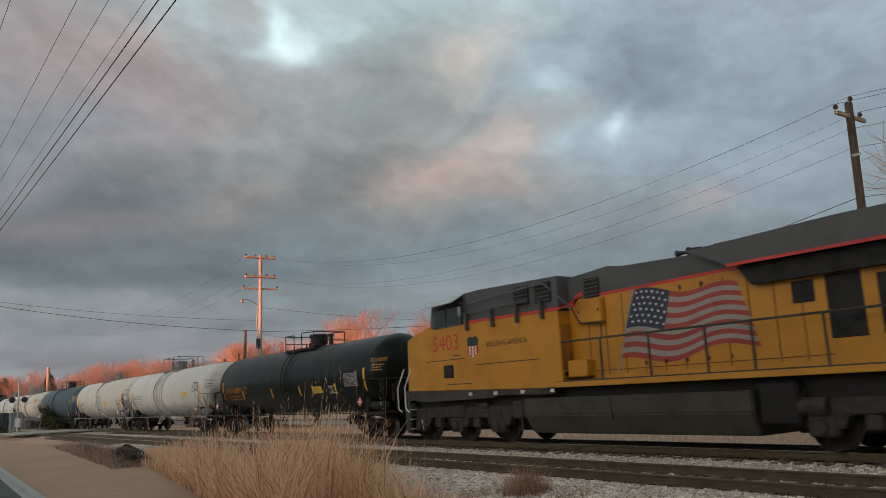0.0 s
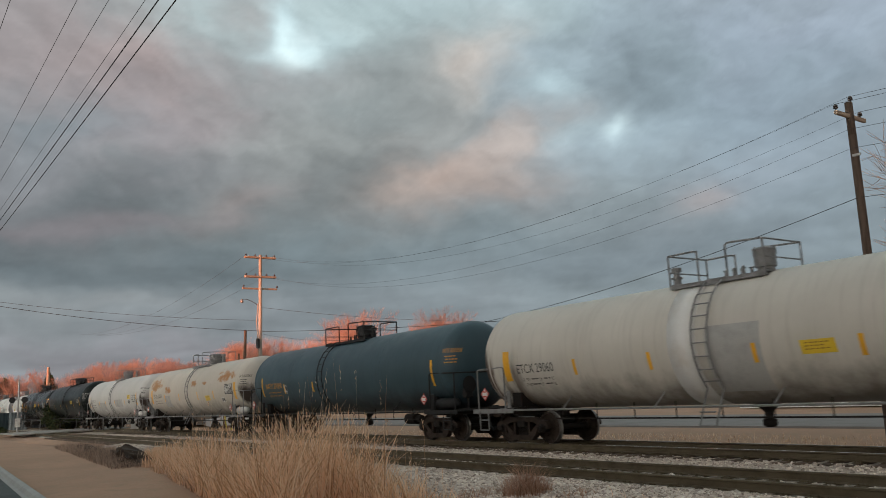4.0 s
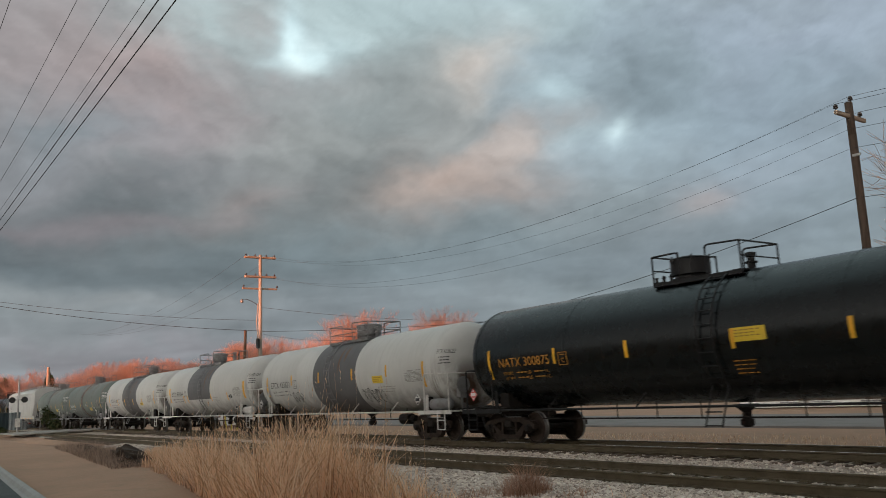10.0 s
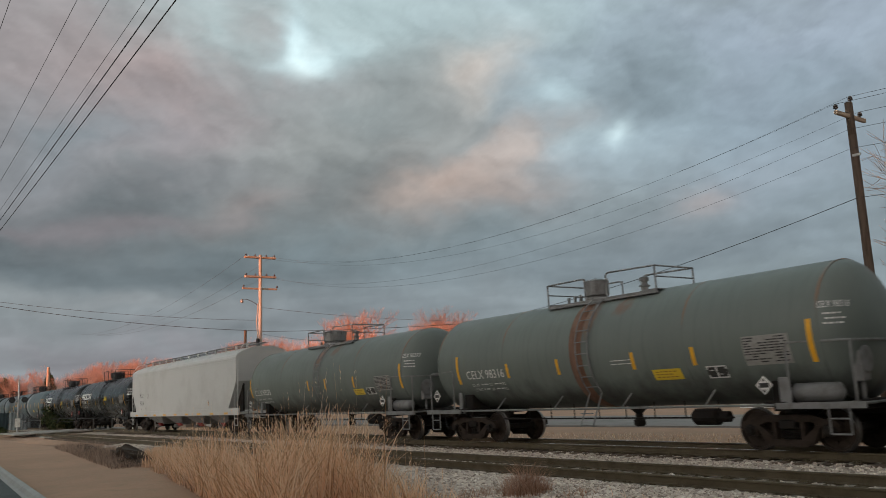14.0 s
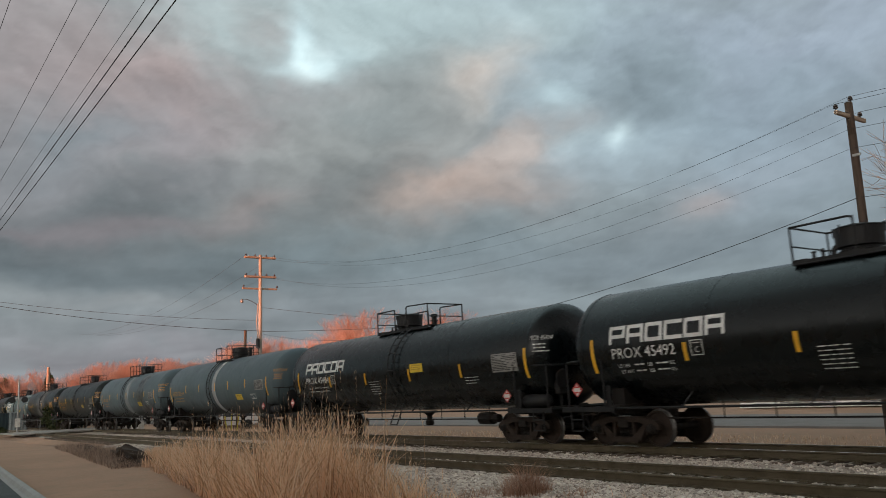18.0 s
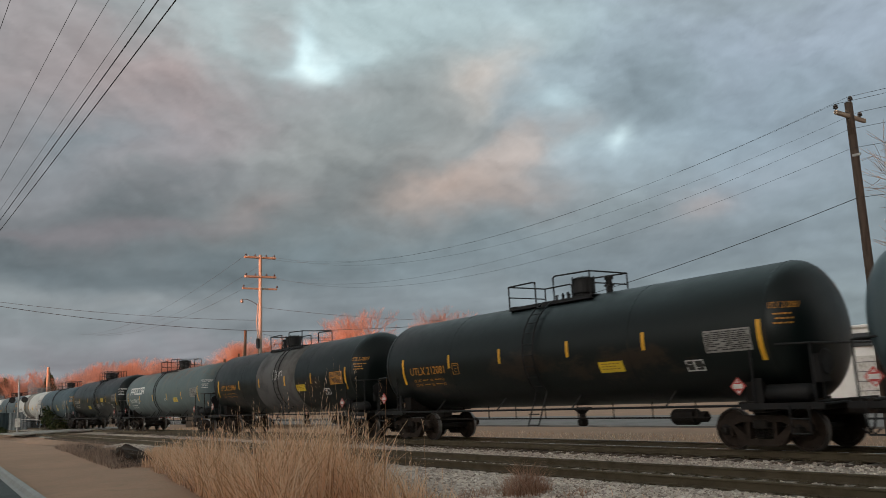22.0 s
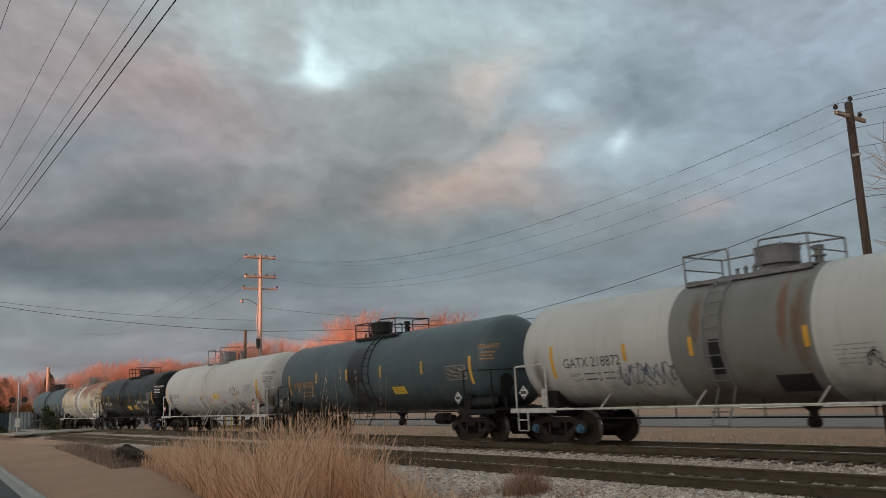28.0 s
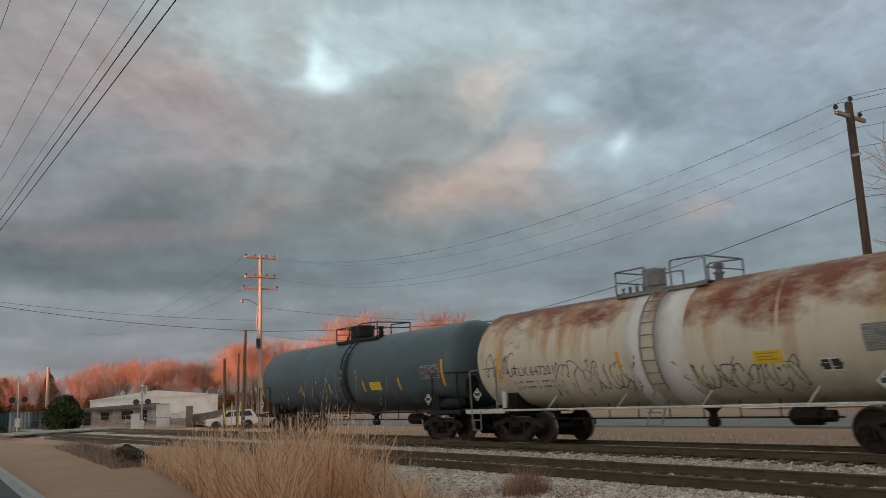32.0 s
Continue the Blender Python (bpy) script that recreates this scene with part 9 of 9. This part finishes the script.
    box(bm, (9.2, -HW - 0.1, 3.59), (0.88, 0.2, 0.64), 0.03)
    eb = part("equipment_box", bm, ARMOUR, lo)
    for q in (-0.36, 0.36):
        bm = BM()
        box(bm, (9.2 + q, -HW - 0.21, 3.59), (0.05, 0.03, 0.08), 0.008)
        part("box_latch", bm, LSILL, eb)
    bm = BM()
    box(bm, (8.75, -HW - 0.16, 2.07), (0.74, 0.34, 0.46), 0.03)
    part("equipment_box", bm, ARMOUR, lo)
    rusty = mat("rust_streaked_yellow_paint", (0.36, 0.15, 0.02), 0.6, 0.0, (0.16, 0.06, 0.02), 0.8, 1.6, 0.1, 20, (1, 1, 0.4))
    bm = BM()
    box(bm, (8.315, -1.29, 2.68), (0.03, 0.4, 1.26), 0.008)
    part("rear_panel", bm, rusty, lo, "rust-streaked yellow panel behind the cab")
    bm = BM()
    box(bm, (8.34, -1.3, 1.95), (0.03, 0.3, 0.1), 0.004)
    part("panel_slot", bm, VOID, lo)
    bm = BM()
    prism(bm, [(9.92, 1.9), (10.61, 3.99), (10.66, 3.99), (9.97, 1.9)], -HW - 0.018, -HW - 0.004)
    part("flag_staff", bm, FLAGWHITE, lo)
    bm = BM()
    tube(bm, fillet([(8.9, -W - 0.1, 3.75), (8.96, -HW - 0.3, 3.28), (9.67, -HW - 0.25, 3.24), (9.67, -HW - 0.25, 2.84)], 0.1), 0.022)
    part("pipe_rail", bm, LSILL, lo)
    for k in range(9):
        bm = BM()
        box(bm, (10.9 + 0.62 * (k % 5), -HW - 0.03, 2.1 + 1.75 * (k // 5)), (0.05, 0.05, 0.09), 0.008)
        part("door_latch", bm, LSILL, lo)
    flag(lo, -HW - 0.016)
    # flared radiator wing
    bm = BM()
    prism(bm, [(13.8, 4.12), (12.7, 4.60), (14.0, 4.64), (16.4, 4.72), (21.2, 4.72), (21.2, 4.08)], -1.54, 1.54)
    part("radiator_wing", bm, LGREY, lo, "grey flared radiator housing")
    bm = BM()
    prism(bm, [(13.8, 4.06), (13.8, 4.13), (21.2, 4.13), (21.2, 4.06)], -1.55, -1.5)
    part("red_stripe", bm, LRED, lo)
    bm = BM()
    prism(bm, [(14.2, 3.62), (13.9, 4.06), (21.0, 4.06), (21.0, 3.62)], -1.3, 1.3)
    part("radiator_grille", bm, VOID, lo)
    for xa, xb, za, zb in ((15.0, 15.5, 3.1, 3.56), (15.75, 16.5, 2.3, 3.6), (16.8, 17.8, 2.3, 3.5), (18.2, 19.0, 2.4, 3.5)):
        bm = BM()
        box(bm, ((xa + xb) / 2, -HW + 0.02, (za + zb) / 2), (xb - xa, 0.08, zb - za), 0.01)
        part("vent", bm, VOID, lo)
    # roof gear
    for x, w, h in ((3.4, 1.6, 0.08), (13.2, 0.5, 0.12), (14.6, 0.3, 0.06), (15.2, 0.3, 0.06), (15.8, 0.25, 0.06)):
        bm = BM()
        box(bm, (x, -0.3, 4.69 + h / 2), (w, 0.8, h), 0.02)
        part("roof_hatch", bm, LGREY, lo)
    bm = BM()
    for k, (dx, dz) in enumerate(((-0.25, 0.0), (0.0, 0.06), (0.28, 0.03))):
        lathe(bm, [(11.9 + dx - 0.2, 0.1), (11.9 + dx - 0.05, 0.05), (11.9 + dx + 0.2, 0.04), (11.9 + dx + 0.24, 0.0)], "x", 10, (0, -0.15 + 0.14 * k, 4.84 + dz))
    box(bm, (11.9, 0, 4.7), (0.2, 0.4, 0.16))
    part("air_horn", bm, BLACK, lo, "black multi-chime air horn")
    # deck, walkway rail
    bm = BM()
    box(bm, (14.9, 0, 1.72), (13.9, 3.04, 0.09), 0.01)
    part("walkway", bm, LSILL, lo)
    bm = BM()
    box(bm, (14.9, -W, 1.66), (13.9, 0.05, 0.14), 0.01)
    part("walkway_edge", bm, ARMOUR, lo)
    bm = BM()
    tube(bm, [(7.8, -W + 0.04, 2.82), (21.5, -W + 0.04, 2.82)], 0.028)
    part("handrail", bm, LSILL, lo)
    bm = BM()
    rod(bm, (0, 0, 1.72), (0, 0, 2.82), 0.03, seg=8)
    hp = mesh_of("handrail_post", bm, LSILL)
    for x in (8.1, 9.75, 11.35, 13.0, 14.2, 15.85, 17.5, 19.1, 20.8):
        part("handrail_post", hp, None, lo, "", pose(x, -W + 0.04, 0))
        part("handrail_post", hp, None, lo, "", pose(x, W - 0.04, 0))
    # fuel tank and underframe
    bm = BM()
    for a, b in ((6.5, 14.0),):
        v = [(-1.45, 1.32), (-1.45, 0.85), (-1.2, 0.33), (1.2, 0.33), (1.45, 0.85), (1.45, 1.32)]
        p0 = [bm.verts.new((a + (0.12 if z < 0.5 else 0), y, z)) for y, z in v]
        p1 = [bm.verts.new((b - (0.05 if z < 0.5 else 0), y, z)) for y, z in v]
        bm.faces.new(p0)
        bm.faces.new(p1[::-1])
        for i in range(6):
            bm.faces.new((p0[i], p1[i], p1[(i + 1) % 6], p0[(i + 1) % 6]))
    bmesh.ops.recalc_face_normals(bm, faces=bm.faces[:])
    bmesh.ops.bevel(bm, geom=bm.edges[:], offset=0.04, segments=2, affect="EDGES")
    ft = part("fuel_tank", bm, LTANK, lo, "dusty grey-brown fuel tank")
    bm = BM()
    box(bm, (9.9, -1.46, 1.0), (0.06, 0.06, 0.6), 0.01)
    part("sight_glass", bm, LSILL, ft)
    bm = BM()
    box(bm, (11.0, 0, 1.35), (21.0, 2.3, 0.54), 0.02)
    part("main_frame", bm, BLACK, lo)
    for xc in (2.95, 17.5):
        bm = BM()
        box(bm, (xc, 0, 0.74), (6.0, 1.36, 0.74), 0.05)
        part("traction_motor_case", bm, BLACK, lo)
    bm = BM()
    rod(bm, (14.35, -1.25, 0.95), (15.6, -1.25, 0.95), 0.2, seg=14)
    part("air_reservoir", bm, LTRUCK, lo)
    bm = BM()
    box(bm, (6.2, -1.2, 1.0), (0.5, 0.5, 0.5), 0.06)
    part("sand_box", bm, LTRUCK, lo)
    bm = BM()
    box(bm, (14.6, -1.1, 1.05), (0.9, 0.7, 0.9), 0.05)
    part("air_compressor_box", bm, BLACK, lo)
    # steps and grab irons at the cab end
    bm = BM()
    for y in (-W + 0.02, -W + 0.55):
        box(bm, (0.42, y, 1.05), (0.3, 0.03, 1.35), 0.01)
    part("step_well", bm, LSILL, lo)
    st = BM()
    box(st, (0.42, -W + 0.28, 0), (0.32, 0.52, 0.03))
    st = mesh_of("step", st, WPAINT)
    for k in range(4):
        part("step", st, None, lo, "", pose(0, 0, 0.42 + 0.33 * k))
    for xg in (-0.05, 0.42):
        bm = BM()
        tube(bm, fillet([(xg + 0.3, -W + 0.02, 2.5), (xg - 0.1, -W - 0.02, 1.85), (xg - 0.08, -W - 0.02, 1.1), (xg + 0.12, -W, 1.0)], 0.1), 0.025)
        part("grab_iron", bm, WPAINT, lo)
    bm = BM()
    prism(bm, [(0.1, 0.3), (0.2, 0.75), (0.5, 0.85), (0.5, 0.25)], -1.35, 1.35)
    part("snow_plough", bm, BLACK, lo)
    part("coupler", COUPLER, None, lo, "", pose(-0.3, 0, 0, 0, 0, 180))
    # three-axle trucks
    wm = wheel_mesh("wheel", 0.53)
    for xc in (2.95, 17.5):
        bm = BM()
        prism(bm, [(xc - 3.0, 0.95), (xc - 2.9, 1.12), (xc + 2.9, 1.12), (xc + 3.0, 0.95), (xc + 2.75, 0.85), (xc + 2.6, 0.55), (xc + 1.7, 0.5), (xc + 1.5, 0.8), (xc + 0.6, 0.8), (xc + 0.5, 0.5), (xc - 0.4, 0.5), (xc - 0.55, 0.8), (xc - 1.5, 0.8), (xc - 1.7, 0.5), (xc - 2.6, 0.55), (xc - 2.75, 0.85)], -1.22, -1.02)
        bm2 = bm
        for dx in (-2.1, 0.0, 2.1):
            box(bm2, (xc + dx, -1.16, 0.56), (0.62, 0.26, 0.46), 0.05)
        box(bm2, (xc, -1.2, 0.98), (1.0, 0.16, 0.4), 0.04)
        for dx in (-1.05, 1.05):
            box(bm2, (xc + dx, -1.14, 0.9), (1.3, 0.2, 0.26), 0.04)
            box(bm2, (xc + dx, -1.18, 0.62), (0.36, 0.22, 0.3), 0.04)
        tf = part("truck_frame", bm2, LTRUCK, lo, "brown-grey cast truck frame")
        for dx in (-2.1, 0.0, 2.1):
            bm = BM()
            lathe(bm, [(-1.4, 0.0), (-1.38, 0.13), (-1.28, 0.16), (-1.2, 0.16)], "y", 14, (0, 0, 0))
            part("axle_cap", bm, LTRUCK, tf, "", pose(xc + dx, 0, 0.53))
            for q in (-0.42, 0.42):
                part("coil_spring", SPRING, None, tf, "", pose(xc + dx + q, -1.14, 0.28))
            ws = part("wheelset", AXLE, None, lo, "", pose(xc + dx, 0, 0.53))
            part("wheel", wm, None, ws, "", pose(0, -0.76, 0))
            part("wheel", wm, None, ws, "", pose(0, 0.76, 0, 0, 0, 180))
            WHEELSETS.append((ws, xc + dx, 0.53, x0))
        for dx in (-2.7, 1.4):
            bm = BM()
            lathe(bm, [(-0.3, 0.0), (-0.28, 0.12), (0.25, 0.14), (0.3, 0.0)], "x", 12, (xc + dx, -1.15, 1.15))
            part("brake_cylinder", bm, LTRUCK, tf)
    TRAIN.append((lo, x0))
    return lo


# ---- covered hopper ----
HWHITE = mat("pale_grey_hopper_paint", (0.5, 0.5, 0.48), 0.5, 0.0, (0.36, 0.35, 0.33), 0.5, 0.35, 0.05, 20)

GATERED = mat("faded_red_gate_paint", (0.3, 0.035, 0.028), 0.7, 0.0, (0.14, 0.03, 0.025), 0.6, 3, 0.1)


def hopper_car(C):
    h = thing("covered_hopper", "pale grey covered hopper car with sloped end sheets", "hopper car")
    A = 9.95
    prof = [(-1.56, 1.25), (-1.56, 4.0), (-1.5, 4.12), (-1.2, 4.32), (-0.45, 4.56), (0.45, 4.56), (1.2, 4.32), (1.5, 4.12), (1.56, 4.0), (1.56, 1.25)]
    bm = BM()
    rows = []
    for x in (-A, -A + 0.05, A - 0.05, A):
        rows.append([bm.verts.new((x, y, z if z > 1.3 or abs(x) < A - 0.04 else 2.75)) for y, z in prof])
    for a, b in zip(rows, rows[1:]):
        for i in range(len(prof) - 1):
            bm.faces.new((a[i], a[i + 1], b[i + 1], b[i]))
        bm.faces.new((a[-1], a[0], b[0], b[-1]))
    bm.faces.new(rows[0])
    bm.faces.new(rows[-1][::-1])
    for v in bm.verts:
        if v.co.z < 1.3:
            v.co.x *= 0.885
        elif abs(v.co.z - 2.75) < 0.01:
            v.co.z = 2.75
    bmesh.ops.recalc_face_normals(bm, faces=bm.faces[:])
    body = part("body", bm, HWHITE, h, "smooth pale grey curved side")
    for z in (3.93, 3.83):
        bm = BM()
        box(bm, (0, -1.57, z), (2 * A, 0.05, 0.035), 0.008)
        part("top_chord", bm, HWHITE, body)
    bm = BM()
    box(bm, (0, -1.55, 1.2), (2 * A + 0.7, 0.1, 0.34), 0.015)
    part("side_sill", bm, HWHITE, h)
    for k in range(9):
        bm = BM()
        box(bm, (-8.6 + 2.15 * k, -1.605, 1.12), (0.55, 0.006, 0.1))
        part("reflector", bm, YELLOW, h)
    bm = BM()
    for y in (-0.62, 0.0):
        box(bm, (0, y, 4.72), (2 * A + 0.3, 0.28, 0.04), 0.008)
    part("roof_walk", bm, GREYP, h)
    sp = BM()
    prism(sp, [(-0.04, 4.36), (-0.04, 4.7), (0.04, 4.7), (0.04, 4.36)], -0.8, -0.7)
    sp = mesh_of("walk_support", sp, HWHITE)
    for k in range(13):
        part("walk_support", sp, None, h, "", pose(-A + 0.5 + 1.58 * k, 0, 0))
    for k in range(4):
        bm = BM()
        x = -5.43 + 3.95 * k
        for a, b in ((1.25, 0.45),):
            t = [bm.verts.new((x + i * 1.9, y, 1.15)) for i, y in ((-1, -1.4), (1, -1.4), (1, 1.4), (-1, 1.4))]
            o = [bm.verts.new((x + i * 0.5, y, 0.5)) for i, y in ((-1, -0.8), (1, -0.8), (1, 0.8), (-1, 0.8))]
            bm.faces.new(o[::-1])
            for i in range(4):
                bm.faces.new((t[i], t[(i + 1) % 4], o[(i + 1) % 4], o[i]))
        bmesh.ops.recalc_face_normals(bm, faces=bm.faces[:])
        hp = part("discharge_hopper", bm, GREYP, h)
        bm = BM()
        box(bm, (x, -0.85, 0.5), (0.75, 0.2, 0.18), 0.02)
        part("outlet_gate", bm, GATERED, hp, "faded red outlet gate")
        bm = BM()
        rod(bm, (x - 0.15, -1.15, 0.42), (x - 0.15, -0.8, 0.42), 0.1, seg=12)
        part("outlet_cap", bm, GREYP, hp)
    for e in (-1, 1):
        bm = BM()
        for q in (0, 0.45):
            x = e * (A + 0.12 - q)
            tube(bm, [(x, -1.52, 0.5), (x, -1.52, 4.15), (x - e * 0.05, -1.2, 4.6), (x - e * 0.1, -0.75, 4.72)] if q == 0 else [(x, -1.52, 0.5), (x, -1.52, 2.6)], 0.022, 5)
        for k in range(8):
            z = 0.5 + 0.36 * k
            tube(bm, [(e * (A + 0.12), -1.52, z), (e * (A - 0.33), -1.52, z)], 0.018, 5)
        part("end_ladder", bm, HWHITE, h)
        bm = BM()
        box(bm, (e * (A - 0.3), 0, 0.95), (1.6, 0.4, 0.3), 0.02)
        box(bm, (e * (A + 0.15), 0, 1.12), (0.5, 2.9, 0.12), 0.02)
        part("end_sill", bm, HWHITE, h)
        bm = BM()
        for y in (-1.1, 1.1):
            prism(bm, [(e * (A - 0.1), 1.2), (e * (A - 1.2), 1.2), (e * (A - 0.25), 2.7), (e * (A - 0.1), 2.7)], y - 0.04, y + 0.04)
        part("end_frame", bm, STEEL, h)
        part("coupler", COUPLER, None, h, "", pose(e * (A + 0.2), 0, 0, 0, 0, 0 if e > 0 else 180))
    for e in (-1, 1):
        for ws, wx, wr in truck(h, e * 8.4):
            WHEELSETS.append((ws, wx, wr, C))
    lettering(h, "MLLX", -8.0, 2.3, 0.28, None, KPAINT, "car_mark", 0.9).matrix_basis = pose(0, -1.565, 0)
    lettering(h, "98516", -7.95, 1.81, 0.28, None, KPAINT, "car_mark", 1.0).matrix_basis = pose(0, -1.565, 0)
    bm = BM()
    for k in range(5):
        box(bm, (-6.55 + 0.06 * (k % 2), -1.566, 1.68 - 0.09 * k), (0.6 - 0.08 * k, 0.006, 0.016))
    part("stencil_print", bm, GREYW, h)
    for k, wd in enumerate(("LD LMT", "LT WT")):
        lettering(h, wd, -7.75 + 0.06 * k, 1.5 - 0.17 * k, 0.085, None, KPAINT, "weight_lettering", 0.4).matrix_basis = pose(0, -1.565, 0)
    bm = BM()
    for a, b, c, d in ((0, 0.36, 0.0, 0.02), (0, 0.36, 0.38, 0.4), (0, 0.02, 0, 0.4), (0.34, 0.36, 0, 0.4), (0.1, 0.26, 0.3, 0.33)):
        box(bm, (-6.2 + 0.8 * (a + b) / 2, -1.566, 2.22 + 0.8 * (c + d) / 2), (0.8 * (b - a), 0.006, 0.8 * (d - c)))
    part("class_stencil", bm, GREYW, h)
    lettering(h, "C", -6.11, 2.27, 0.12, None, GREYW, "class_letter").matrix_basis = pose(0, -1.565, 0)
    TRAIN.append((h, C))
    return h
for word in [row["mark"] for row in CARS if row and row["mark"]] + ["LD LMT", "LT WT", "LB", "KG", "C"]:
    glyphs(word)
for k, row in enumerate(CARS):
    if row:
        tank_car({**row, **PLACES.get(k + 1, {}), "seed": 17 * k + 3})
locomotive(-24.35)
hopper_car(-261.5)


# ---- everything that moves ----
def run(t):
    """How far the train has come after t seconds; it gains a little speed."""
    return 14.86 * t + 0.0138 * t * t + 0.00028 * t ** 3


# metres the train is shifted at each second to fit the camera's view
VIEW_SHIFT = {3: 0.2, 9: 0.36, 11: 0.38, 18: 0.42, 20: 0.16, 21: 0.42, 22: -0.1, 23: 0.1, 24: 0.08, 25: 0.2, 28: 0.08, 30: 0.1, 31: 0.18, 32: 0.24}
TIMES = range(33)


def motions():
    for ob, x0 in TRAIN:
        walk(ob, [(t, pose(x0 + run(t) + VIEW_SHIFT.get(t, 0.0), TRACK_Y, 0)) for t in TIMES])
    # wheels turn while their car rolls past
    for ws, wx, wr, c0 in WHEELSETS:
        near = [k / 30 for k in range(961) if -46 < c0 + wx + run(k / 30) < 3]
        rest = pose(wx, 0, wr)
        rows = [(0.0, rest)]
        if near:
            turn = [(t, pose(wx, 0, wr, 0, math.degrees(run(t) - run(near[0])) / wr, 0)) for t in near]
            rows = ([(0.0, turn[0][1])] if near[0] > 0 else []) + turn + ([(32.0, turn[-1][1])] if near[-1] < 32 else [])
        else:
            rows.append((32.0, rest))
        walk(ws, rows)
    walk(clouds, [(0.0, pose(0, 0, 0)), (32.0, pose(*CLOUD_DRIFT))])


motions()
